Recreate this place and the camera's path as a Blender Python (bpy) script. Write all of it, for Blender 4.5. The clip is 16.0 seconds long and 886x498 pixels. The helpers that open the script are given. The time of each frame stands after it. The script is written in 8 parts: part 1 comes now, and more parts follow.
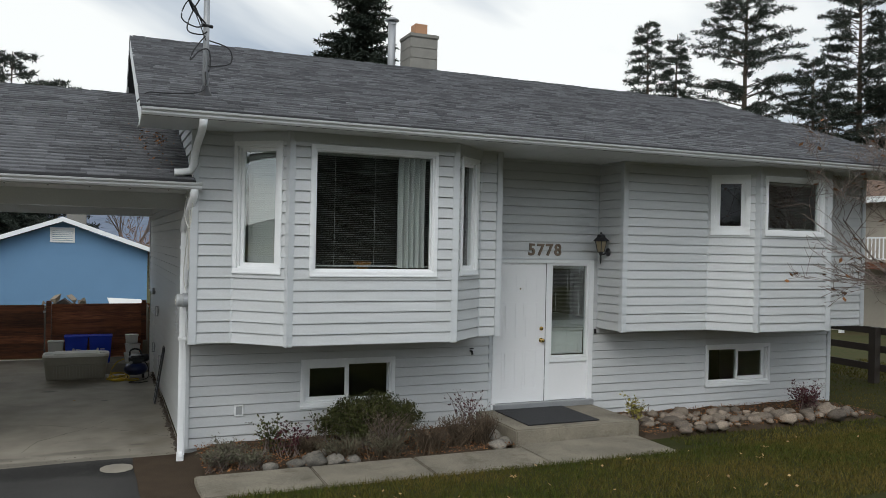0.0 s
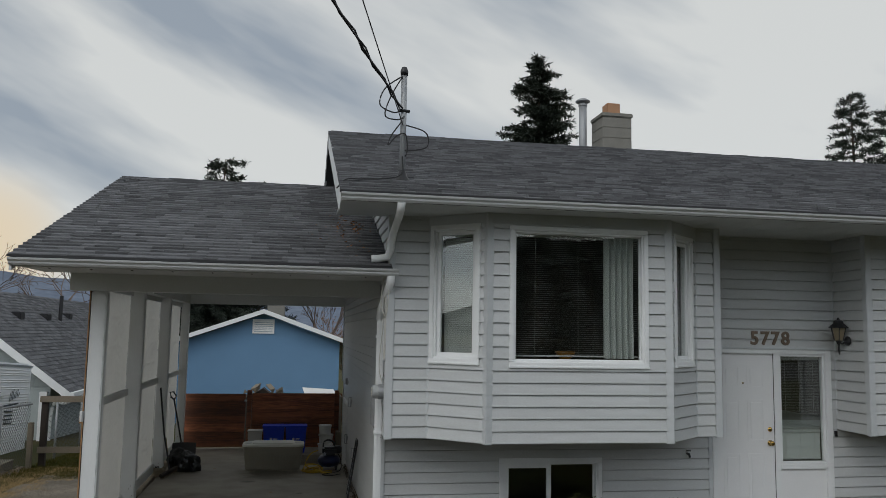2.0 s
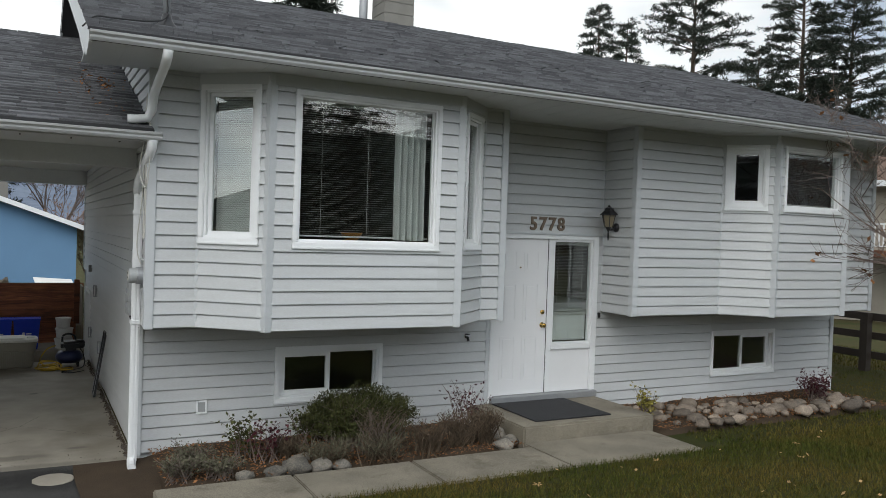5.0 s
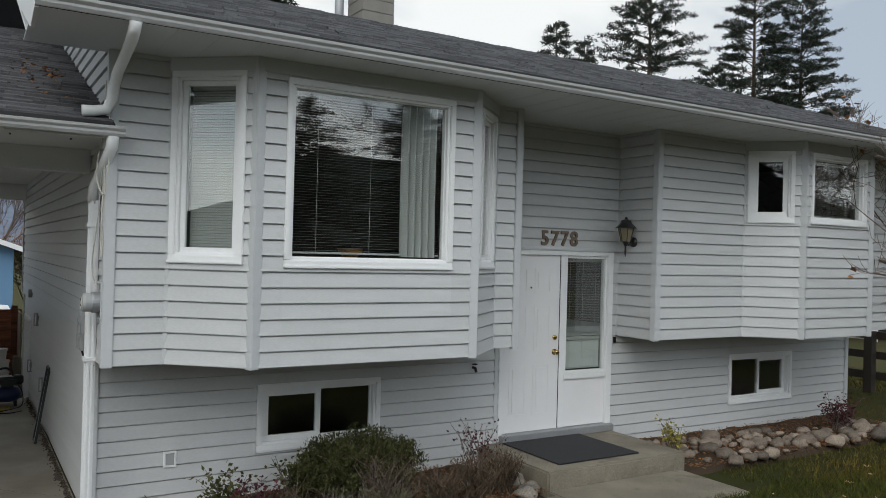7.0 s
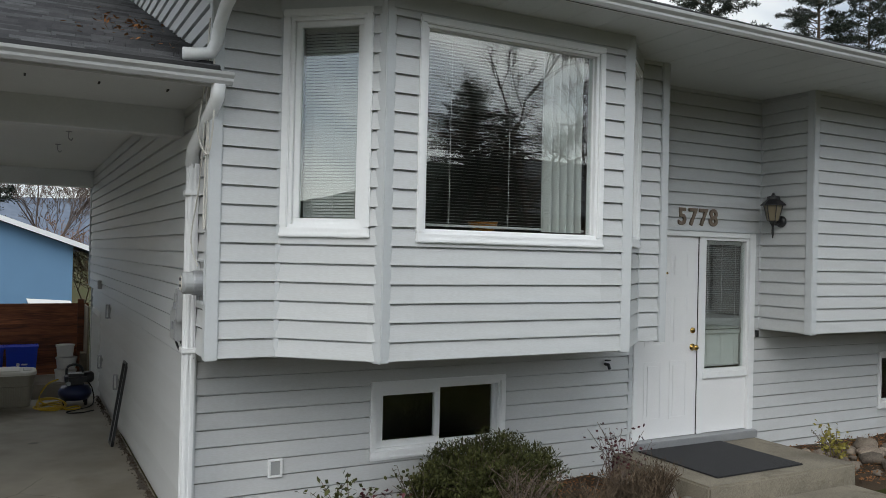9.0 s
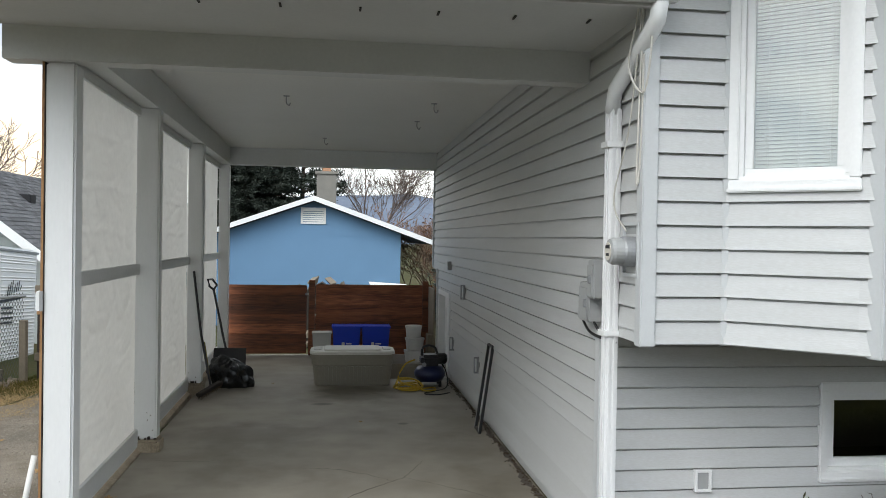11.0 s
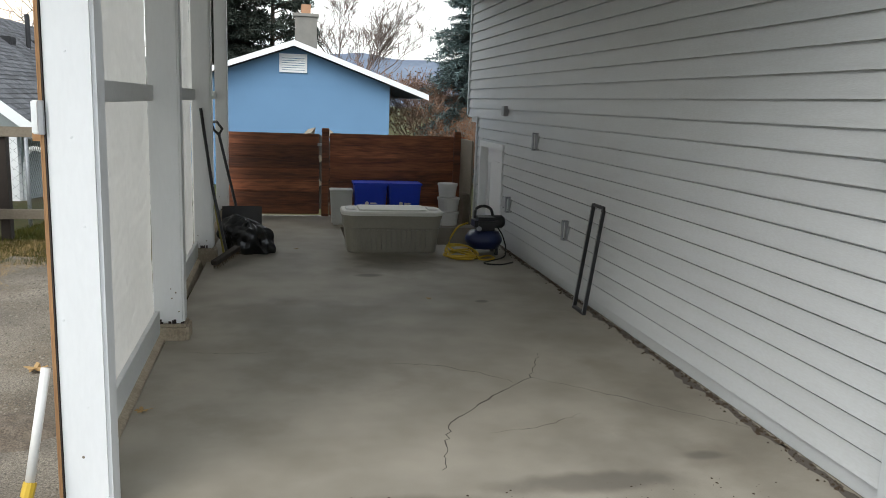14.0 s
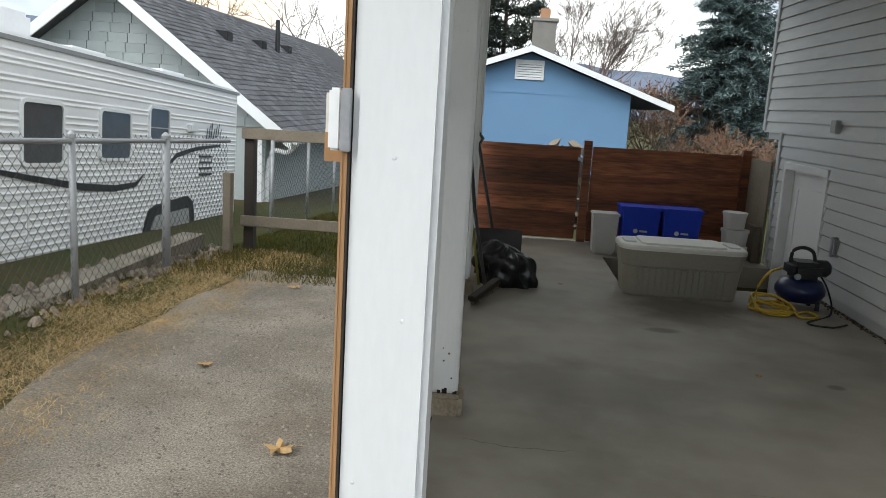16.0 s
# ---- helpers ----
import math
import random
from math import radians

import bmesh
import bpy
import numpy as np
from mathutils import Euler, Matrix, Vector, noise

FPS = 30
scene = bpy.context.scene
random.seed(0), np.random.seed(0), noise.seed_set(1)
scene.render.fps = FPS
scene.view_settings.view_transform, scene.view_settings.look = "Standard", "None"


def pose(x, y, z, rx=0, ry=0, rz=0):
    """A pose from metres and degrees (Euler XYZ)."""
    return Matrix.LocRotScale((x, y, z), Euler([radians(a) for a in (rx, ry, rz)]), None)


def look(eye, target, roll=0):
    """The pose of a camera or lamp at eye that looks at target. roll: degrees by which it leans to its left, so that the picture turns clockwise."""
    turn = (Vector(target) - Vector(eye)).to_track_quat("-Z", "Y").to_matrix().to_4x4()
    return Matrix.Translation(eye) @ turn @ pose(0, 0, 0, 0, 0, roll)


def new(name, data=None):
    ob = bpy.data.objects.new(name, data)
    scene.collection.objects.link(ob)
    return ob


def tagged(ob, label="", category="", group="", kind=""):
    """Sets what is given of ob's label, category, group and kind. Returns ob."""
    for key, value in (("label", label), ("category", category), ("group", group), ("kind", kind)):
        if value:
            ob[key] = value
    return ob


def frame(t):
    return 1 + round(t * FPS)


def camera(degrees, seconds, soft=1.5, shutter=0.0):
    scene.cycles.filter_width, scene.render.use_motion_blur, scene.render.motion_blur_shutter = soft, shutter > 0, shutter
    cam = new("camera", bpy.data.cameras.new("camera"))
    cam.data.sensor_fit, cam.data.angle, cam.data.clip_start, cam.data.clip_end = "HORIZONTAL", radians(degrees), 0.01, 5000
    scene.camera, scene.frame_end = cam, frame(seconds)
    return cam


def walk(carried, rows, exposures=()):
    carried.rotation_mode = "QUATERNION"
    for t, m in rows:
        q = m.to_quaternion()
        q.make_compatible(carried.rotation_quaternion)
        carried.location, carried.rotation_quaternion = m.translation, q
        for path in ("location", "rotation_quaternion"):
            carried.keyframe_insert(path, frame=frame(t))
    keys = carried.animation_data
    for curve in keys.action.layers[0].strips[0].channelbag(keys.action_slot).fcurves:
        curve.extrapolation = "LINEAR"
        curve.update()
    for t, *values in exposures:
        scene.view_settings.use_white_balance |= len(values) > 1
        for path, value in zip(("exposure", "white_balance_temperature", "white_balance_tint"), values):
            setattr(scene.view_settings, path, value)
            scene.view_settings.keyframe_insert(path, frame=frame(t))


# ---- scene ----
cam = camera(58.3, 16.0, soft=0.85)
PATH = [
    (0, (1.883, 1.159, 2.606), (2.663, 3.001, 2.597), 1.2),
    (0.5, (1.785, 1.436, 2.559), (2.585, 3.269, 2.56), 0.8),
    (1, (1.89, 1.619, 2.51), (2.567, 3.5, 2.537), 0.9),
    (1.5, (1.896, 1.837, 2.563), (2.386, 3.773, 2.657), 1.0),
    (2, (1.843, 1.87, 2.57), (2.186, 3.829, 2.78), 1.0),
    (2.5, (1.855, 1.946, 2.623), (2.126, 3.912, 2.866), 1.0),
    (3, (1.827, 1.877, 2.555), (2.132, 3.842, 2.772), 1.0),
    (3.5, (1.808, 1.919, 2.541), (2.329, 3.848, 2.637), 0.5),
    (4, (1.787, 2.128, 2.46), (2.519, 3.988, 2.499), 1.0),
    (4.5, (1.864, 2.378, 2.425), (2.643, 4.22, 2.429), 1.9),
    (5, (1.772, 2.715, 2.414), (2.7, 4.486, 2.373), 1.9),
    (5.2, (1.763, 2.822, 2.423), (2.723, 4.576, 2.375), 1.9),
    (7.3, (1.819, 4.294, 2.347), (2.897, 5.978, 2.374), 1.4),
    (7.5, (1.804, 4.442, 2.343), (2.931, 6.094, 2.373), 1.4),
    (8, (1.796, 4.753, 2.332), (2.973, 6.37, 2.371), 1.0),
    (8.5, (1.818, 5.035, 2.218), (2.911, 6.709, 2.272), 0.8),
    (9, (1.666, 5.381, 2.134), (2.615, 7.141, 2.148), 1.3),
    (9.5, (1.574, 5.684, 2.071), (2.262, 7.562, 2.08), 1.9),
    (10, (1.507, 5.968, 2.064), (1.894, 7.93, 2.059), 2.1),
    (10.2, (1.439, 6.094, 2.046), (1.783, 8.065, 2.036), 1.9),
    (12.3, (0.756, 7.403, 1.829), (0.982, 9.387, 1.72), 0.5),
    (12.5, (0.684, 7.512, 1.808), (0.919, 9.493, 1.666), 0.9),
    (13, (0.491, 7.871, 1.716), (0.798, 9.83, 1.452), 1.0),
    (13.5, (0.362, 8.207, 1.676), (0.736, 10.142, 1.333), 1.6),
    (14, (0.287, 8.586, 1.65), (0.664, 10.517, 1.29), 2.1),
    (14.5, (0.163, 8.962, 1.625), (0.506, 10.898, 1.26), 2.3),
    (15, (0.058, 9.444, 1.574), (0.153, 11.409, 1.214), 2.9),
    (15.5, (-0.079, 9.827, 1.579), (-0.146, 11.792, 1.216), 3.2),
    (16, (-0.279, 10.125, 1.592), (-0.409, 12.088, 1.232), 3.4),
]

EXPOSURES = [(0.0, -0.27), (0.5, -0.27), (1.0, -0.37), (1.5, -0.51), (2.0, -0.87), (2.5, -1.07), (3.0, -1.02), (3.5, -0.77), (4.0, -0.27), (4.5, -0.17), (5.0, -0.17),
             (7.5, -0.41), (8.0, -0.51), (8.5, -0.64), (9.0, -0.19), (9.5, 0.19), (10.0, 0.42), (12.5, 0.26), (13.0, 0.33), (13.5, 0.41), (14.0, 0.51), (14.5, 0.61), (15.0, 0.66), (15.5, 0.51), (16.0, 0.39)]
walk(cam, [(t, look(eye, target, roll)) for t, eye, target, roll in PATH], EXPOSURES)

# ---- world and sun ----
SUN_AZ, SUN_EL = 222.0, 40.0      # compass bearing from +y towards +x, and height, in degrees
world = bpy.data.worlds.new("sky")
scene.world = world
world.use_nodes = True
wn, wl = world.node_tree.nodes, world.node_tree.links
wn.clear()
w_out = wn.new("ShaderNodeOutputWorld")
w_bg = wn.new("ShaderNodeBackground")
w_sky = wn.new("ShaderNodeTexSky")
w_sky.sky_type = "NISHITA"
w_sky.sun_disc = False
w_sky.sun_elevation = radians(SUN_EL)
w_sky.sun_rotation = radians(SUN_AZ)
w_co = wn.new("ShaderNodeTexCoord")
w_map = wn.new("ShaderNodeMapping")
w_map.inputs["Scale"].default_value = (1.0, 2.2, 4.5)
w_map.inputs["Location"].default_value = (1.1, 0.0, 0.55)
w_turn = wn.new("ShaderNodeMapping")
w_turn.inputs["Rotation"].default_value = (0, radians(-24), 0)
w_noise = wn.new("ShaderNodeTexNoise")
w_noise.inputs["Scale"].default_value = 1.5
w_noise.inputs["Detail"].default_value = 5
w_noise.inputs["Roughness"].default_value = 0.5
w_ramp = wn.new("ShaderNodeValToRGB")
w_ramp.color_ramp.elements[0].position = 0.40
w_ramp.color_ramp.elements[0].color = (4.3, 4.95, 5.7, 1)
w_ramp.color_ramp.elements[1].position = 0.60
w_ramp.color_ramp.elements[1].color = (9.4, 9.6, 9.4, 1)
w_mix = wn.new("ShaderNodeMix")
w_mix.data_type = "RGBA"
w_mix.inputs["Factor"].default_value = 0.9
wl.new(w_co.outputs["Generated"], w_turn.inputs["Vector"])
wl.new(w_turn.outputs["Vector"], w_map.inputs["Vector"])
wl.new(w_map.outputs["Vector"], w_noise.inputs["Vector"])
wl.new(w_noise.outputs["Fac"], w_ramp.inputs["Fac"])
wl.new(w_sky.outputs["Color"], w_mix.inputs["A"])
wl.new(w_ramp.outputs["Color"], w_mix.inputs["B"])
w_dot = wn.new("ShaderNodeVectorMath")      # a warm break in the cloud low in the north-west
w_dot.operation = "DOT_PRODUCT"
w_dot.inputs[1].default_value = (-0.345, 0.934, 0.085)
w_gap = wn.new("ShaderNodeMapRange")
w_gap.interpolation_type = "SMOOTHSTEP"
w_gap.inputs["From Min"].default_value, w_gap.inputs["From Max"].default_value, w_gap.inputs["To Max"].default_value = 0.994, 1.0, 0.7
w_warm = wn.new("ShaderNodeMix")
w_warm.data_type = "RGBA"
w_warm.inputs["B"].default_value = (10.5, 8.2, 5.0, 1)
wl.new(w_co.outputs["Generated"], w_dot.inputs[0])
wl.new(w_dot.outputs["Value"], w_gap.inputs["Value"])
wl.new(w_gap.outputs["Result"], w_warm.inputs["Factor"])
wl.new(w_mix.outputs["Result"], w_warm.inputs["A"])
wl.new(w_warm.outputs["Result"], w_bg.inputs["Color"])
w_sep = wn.new("ShaderNodeSeparateXYZ")
w_up = wn.new("ShaderNodeMapRange")
w_up.interpolation_type = "SMOOTHSTEP"      # the cloud is brighter towards the sun
w_up.inputs["From Min"].default_value = 0.45
w_up.inputs["From Max"].default_value = -0.75
w_up.inputs["To Min"].default_value = 0.134
w_up.inputs["To Max"].default_value = 0.235
wl.new(w_co.outputs["Generated"], w_sep.inputs["Vector"])
wl.new(w_sep.outputs["Y"], w_up.inputs["Value"])
wl.new(w_up.outputs["Result"], w_bg.inputs["Strength"])
wl.new(w_bg.outputs["Background"], w_out.inputs["Surface"])

sun = new("sun", bpy.data.lights.new("sun", "SUN"))
sun.data.energy = 1.2
sun.data.angle = radians(35)
sun.data.color = (1.0, 0.985, 0.95)
a, e = radians(SUN_AZ), radians(SUN_EL)
sun.matrix_world = look((0, 0, 30), (-30 * math.sin(a) * math.cos(e), -30 * math.cos(a) * math.cos(e), 30 - 30 * math.sin(e)))


# ---- materials ----
def material(name, colour, rough=0.6, metal=0.0, dark=None, scale=8.0, fine=60.0, bump=0.15, amount=0.5, spread=0.0, stretch=(1, 1, 1), spec=0.5, space="Object"):
    """Base colour broken up by a coarse and a fine noise, with fine relief; spread varies it from piece to piece."""
    m = bpy.data.materials.new(name)
    m.use_nodes = True
    n, l = m.node_tree.nodes, m.node_tree.links
    b = n["Principled BSDF"]
    b.inputs["Roughness"].default_value = rough
    b.inputs["Metallic"].default_value = metal
    b.inputs["Specular IOR Level"].default_value = spec
    dark = dark or tuple(c * 0.72 for c in colour)
    co = n.new("ShaderNodeTexCoord")
    mp = n.new("ShaderNodeMapping")
    mp.inputs["Scale"].default_value = stretch
    l.new(co.outputs[space], mp.inputs["Vector"])
    n1, n2 = n.new("ShaderNodeTexNoise"), n.new("ShaderNodeTexNoise")
    for q, s, d in ((n1, scale, 5), (n2, fine, 3)):
        q.inputs["Scale"].default_value = s
        q.inputs["Detail"].default_value = d
        l.new(mp.outputs["Vector"], q.inputs["Vector"])
    add = n.new("ShaderNodeMath")
    add.operation = "ADD"
    l.new(n1.outputs["Fac"], add.inputs[0])
    l.new(n2.outputs["Fac"], add.inputs[1])
    mr = n.new("ShaderNodeMapRange")
    mr.inputs["From Min"].default_value = 1.0 - 0.22
    mr.inputs["From Max"].default_value = 1.0 + 0.22
    mr.inputs["To Min"].default_value = amount
    mr.inputs["To Max"].default_value = 0.0
    l.new(add.outputs[0], mr.inputs["Value"])
    mix = n.new("ShaderNodeMix")
    mix.data_type = "RGBA"
    mix.inputs["A"].default_value = (*colour, 1)
    mix.inputs["B"].default_value = (*dark, 1)
    l.new(mr.outputs["Result"], mix.inputs["Factor"])
    last = mix.outputs["Result"]
    if spread:
        info = n.new("ShaderNodeObjectInfo")
        geo = n.new("ShaderNodeNewGeometry")
        both = n.new("ShaderNodeMath")
        both.operation = "ADD"
        l.new(info.outputs["Random"], both.inputs[0])
        l.new(geo.outputs["Random Per Island"], both.inputs[1])
        fr = n.new("ShaderNodeMath")
        fr.operation = "FRACT"
        l.new(both.outputs[0], fr.inputs[0])
        rng = n.new("ShaderNodeMapRange")
        rng.inputs["To Min"].default_value = 1 - spread
        rng.inputs["To Max"].default_value = 1 + spread
        l.new(fr.outputs[0], rng.inputs["Value"])
        hsv = n.new("ShaderNodeHueSaturation")
        l.new(rng.outputs["Result"], hsv.inputs["Value"])
        l.new(last, hsv.inputs["Color"])
        last = hsv.outputs["Color"]
    l.new(last, b.inputs["Base Color"])
    if bump:
        bp = n.new("ShaderNodeBump")
        bp.inputs["Strength"].default_value = bump
        bp.inputs["Distance"].default_value = 0.01
        l.new(n2.outputs["Fac"], bp.inputs["Height"])
        l.new(bp.outputs["Normal"], b.inputs["Normal"])
    return m


def stained(m, colour, scale, low, high, amount, seed=0.0, grain=0.06, grain_scale=140):
    """Blotches of one colour and a fine grain over a material's base colour."""
    n, l = m.node_tree.nodes, m.node_tree.links
    sock = n["Principled BSDF"].inputs["Base Color"]
    src = sock.links[0].from_socket
    co, mp = n.new("ShaderNodeTexCoord"), n.new("ShaderNodeMapping")
    mp.inputs["Location"].default_value = (seed, seed * 0.7, seed * 1.3)
    l.new(co.outputs["Object"], mp.inputs["Vector"])
    a, g = n.new("ShaderNodeTexNoise"), n.new("ShaderNodeTexNoise")
    a.inputs["Scale"].default_value, a.inputs["Detail"].default_value, a.inputs["Roughness"].default_value = scale, 8, 0.62
    g.inputs["Scale"].default_value, g.inputs["Detail"].default_value = grain_scale, 3
    l.new(mp.outputs["Vector"], a.inputs["Vector"])
    l.new(co.outputs["Object"], g.inputs["Vector"])
    r = n.new("ShaderNodeMapRange")
    r.inputs["From Min"].default_value, r.inputs["From Max"].default_value, r.inputs["To Max"].default_value = low, high, amount
    l.new(a.outputs["Fac"], r.inputs["Value"])
    mix = n.new("ShaderNodeMix")
    mix.data_type = "RGBA"
    mix.inputs["B"].default_value = (*colour, 1)
    l.new(r.outputs["Result"], mix.inputs["Factor"])
    l.new(src, mix.inputs["A"])
    h, gr = n.new("ShaderNodeHueSaturation"), n.new("ShaderNodeMapRange")
    gr.inputs["From Min"].default_value, gr.inputs["From Max"].default_value = 0.3, 0.7
    gr.inputs["To Min"].default_value, gr.inputs["To Max"].default_value = 1 - grain, 1 + grain
    l.new(g.outputs["Fac"], gr.inputs["Value"])
    l.new(gr.outputs["Result"], h.inputs["Value"])
    l.new(mix.outputs["Result"], h.inputs["Color"])
    l.new(h.outputs["Color"], sock)


def glass_material(name, tint=(1, 1, 1), ior=2.1):
    m = bpy.data.materials.new(name)
    m.use_nodes = True
    n, l = m.node_tree.nodes, m.node_tree.links
    n.clear()
    out = n.new("ShaderNodeOutputMaterial")
    mix = n.new("ShaderNodeMixShader")
    lw = n.new("ShaderNodeLayerWeight")
    lw.inputs["Blend"].default_value = 0.5
    pw = n.new("ShaderNodeMath")
    pw.operation = "POWER"
    pw.inputs[1].default_value = 4.0
    fr = n.new("ShaderNodeMapRange")
    fr.inputs["To Min"].default_value = ((ior - 1) / (ior + 1)) ** 2
    l.new(lw.outputs["Facing"], pw.inputs[0])
    l.new(pw.outputs[0], fr.inputs["Value"])
    tr = n.new("ShaderNodeBsdfTransparent")
    tr.inputs["Color"].default_value = (*tint, 1)
    gl = n.new("ShaderNodeBsdfGlossy")
    gl.inputs["Roughness"].default_value = 0.0
    l.new(fr.outputs["Result"], mix.inputs["Fac"])
    l.new(tr.outputs["BSDF"], mix.inputs[1])
    l.new(gl.outputs["BSDF"], mix.inputs[2])
    l.new(mix.outputs["Shader"], out.inputs["Surface"])
    return m


def cloth_material(name, colour, through_light=0.35, bump=0.2, fine=40):
    m = material(name, colour, rough=0.8, scale=3, fine=fine, bump=bump, amount=0.25)
    n, l = m.node_tree.nodes, m.node_tree.links
    b = n["Principled BSDF"]
    mix = n.new("ShaderNodeMixShader")
    mix.inputs["Fac"].default_value = through_light
    tl = n.new("ShaderNodeBsdfTranslucent")
    tl.inputs["Color"].default_value = (*colour, 1)
    l.new(b.outputs["BSDF"], mix.inputs[1])
    l.new(tl.outputs["BSDF"], mix.inputs[2])
    l.new(mix.outputs["Shader"], n["Material Output"].inputs["Surface"])
    return m


M_SIDING = material("vinyl_siding", (0.56, 0.575, 0.58), rough=0.45, scale=1.3, fine=60, bump=0.06, amount=0.32, spread=0.03, stretch=(0.6, 1, 3), dark=(0.40, 0.395, 0.375))
def wavy(m, scale, strength):
    """Slow swells in thin sheeting, under its fine relief."""
    n, l = m.node_tree.nodes, m.node_tree.links
    b = n["Principled BSDF"]
    co, q, bp = n.new("ShaderNodeTexCoord"), n.new("ShaderNodeTexNoise"), n.new("ShaderNodeBump")
    mp = n.new("ShaderNodeMapping")
    mp.inputs["Scale"].default_value = scale
    l.new(co.outputs["Object"], mp.inputs["Vector"])
    l.new(mp.outputs["Vector"], q.inputs["Vector"])
    q.inputs["Scale"].default_value, q.inputs["Detail"].default_value = 1.0, 1
    bp.inputs["Strength"].default_value, bp.inputs["Distance"].default_value = strength, 0.03
    l.new(q.outputs["Fac"], bp.inputs["Height"])
    if b.inputs["Normal"].links:
        l.new(b.inputs["Normal"].links[0].from_socket, bp.inputs["Normal"])
    l.new(bp.outputs["Normal"], b.inputs["Normal"])


wavy(M_SIDING, (2.2, 2.2, 9.0), 0.22)
M_TRIM = material("grey_vinyl_trim", (0.56, 0.58, 0.59), rough=0.45, scale=2, fine=70, bump=0.04, amount=0.15)
M_WHITE = material("white_vinyl", (0.82, 0.83, 0.83), rough=0.4, scale=3, fine=50, bump=0.03, amount=0.15)
M_DOOR = material("white_painted_steel", (0.82, 0.82, 0.82), rough=0.42, scale=3, fine=60, bump=0.04, amount=0.12)
M_PAINT = material("white_painted_wood", (0.76, 0.77, 0.77), rough=0.5, scale=4, fine=30, bump=0.05, amount=0.14, stretch=(2, 2, 0.5))
M_BEAM = material("grey_painted_beam", (0.66, 0.675, 0.67), rough=0.55, scale=3, fine=40, bump=0.1, amount=0.2)
M_SOFFIT = material("grey_soffit", (0.64, 0.655, 0.66), rough=0.55, scale=3, fine=40, bump=0.05, amount=0.15)
M_CEIL = material("painted_plywood_ceiling", (0.74, 0.745, 0.73), rough=0.7, scale=1.5, fine=30, bump=0.1, amount=0.15)
M_GUTTER = material("white_metal_gutter", (0.70, 0.71, 0.72), rough=0.4, scale=4, fine=30, bump=0.05, amount=0.35, dark=(0.42, 0.42, 0.41), stretch=(0.5, 3, 3))
M_SHINGLE = material("asphalt_shingle", (0.128, 0.130, 0.138), rough=0.9, scale=14, fine=220, bump=0.7, amount=0.5, dark=(0.06, 0.06, 0.065), spread=0.36)
M_DECK = material("dark_roof_deck", (0.04, 0.04, 0.042), rough=0.9)
M_CONC = material("carport_concrete", (0.335, 0.302, 0.248), rough=0.62, scale=0.5, fine=2.2, bump=0, amount=0.8, dark=(0.20, 0.178, 0.14))
stained(M_CONC, (0.13, 0.107, 0.075), 0.8, 0.54, 0.75, 0.65, 3.1, 0.05)
M_CONC2 = material("porch_concrete", (0.26, 0.23, 0.175), rough=0.85, scale=2.2, fine=90, bump=0.4, amount=0.85, dark=(0.125, 0.108, 0.082))
stained(M_CONC2, (0.10, 0.082, 0.055), 3.5, 0.55, 0.68, 0.7, 1.7, 0.12)
# shade inside the cracks and the wall-foot gap, as a flat colour
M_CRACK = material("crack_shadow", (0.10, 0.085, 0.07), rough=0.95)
M_ASPHALT = material("worn_asphalt", (0.056, 0.053, 0.049), rough=0.85, scale=1.5, fine=110, bump=0.6, amount=0.8, dark=(0.025, 0.024, 0.022))
M_GRAVEL = material("gravel_fines", (0.31, 0.27, 0.215), rough=0.95, scale=1.0, fine=240, bump=0.7, amount=1.0, dark=(0.13, 0.11, 0.086))
M_STONE = material("pale_stone", (0.265, 0.215, 0.165), rough=0.85, scale=7, fine=60, bump=0.35, amount=0.9, dark=(0.12, 0.095, 0.075), spread=0.42)
M_DIRT = material("garden_soil", (0.075, 0.055, 0.038), rough=0.95, spec=0.08, scale=4, fine=70, bump=0.9, amount=0.7)
M_LAWN = material("lawn_soil", (0.038, 0.045, 0.015), rough=0.95, spec=0.05, scale=1.2, fine=60, bump=0.8, amount=0.8, dark=(0.05, 0.04, 0.018))
M_GRASS = material("grass_blades", (0.048, 0.062, 0.013), rough=0.9, scale=0.6, fine=14, bump=0, amount=1.0, dark=(0.115, 0.088, 0.024), spread=0.4, spec=0.05)
M_STRAW = material("dry_grass", (0.45, 0.33, 0.18), rough=0.9, scale=3, fine=20, bump=0, amount=0.7, dark=(0.34, 0.22, 0.085), spread=0.35, spec=0.05)
M_GROUND = material("ground_cover", (0.05, 0.06, 0.024), rough=0.95, spec=0.05, scale=0.5, fine=12, bump=0.8, amount=0.8, dark=(0.085, 0.065, 0.035))
M_CEDAR = material("stained_cedar", (0.37, 0.128, 0.055), rough=0.6, scale=1.4, fine=9, bump=0.25, amount=0.9, dark=(0.10, 0.036, 0.02), spread=0.6, stretch=(0.5, 8, 5))
M_WOOD = material("weathered_wood", (0.21, 0.175, 0.13), rough=0.8, scale=5, fine=40, bump=0.4, amount=0.7, spread=0.15, stretch=(1, 1, 1))
M_DWOOD = material("dark_wood", (0.036, 0.026, 0.02), rough=0.75, scale=5, fine=40, bump=0.3, amount=0.6)
M_PLY = material("bare_plywood_edge", (0.40, 0.22, 0.10), rough=0.8, scale=8, fine=60, bump=0.3, amount=0.6, stretch=(1, 1, 0.3))
M_TARP = cloth_material("white_tarp", (0.80, 0.785, 0.74), 0.32, 0.12, 22)
M_CURTAIN = cloth_material("white_sheer_curtain", (0.78, 0.79, 0.77), 0.4, 0.05)
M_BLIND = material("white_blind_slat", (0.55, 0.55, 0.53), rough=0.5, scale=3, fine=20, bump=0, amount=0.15)
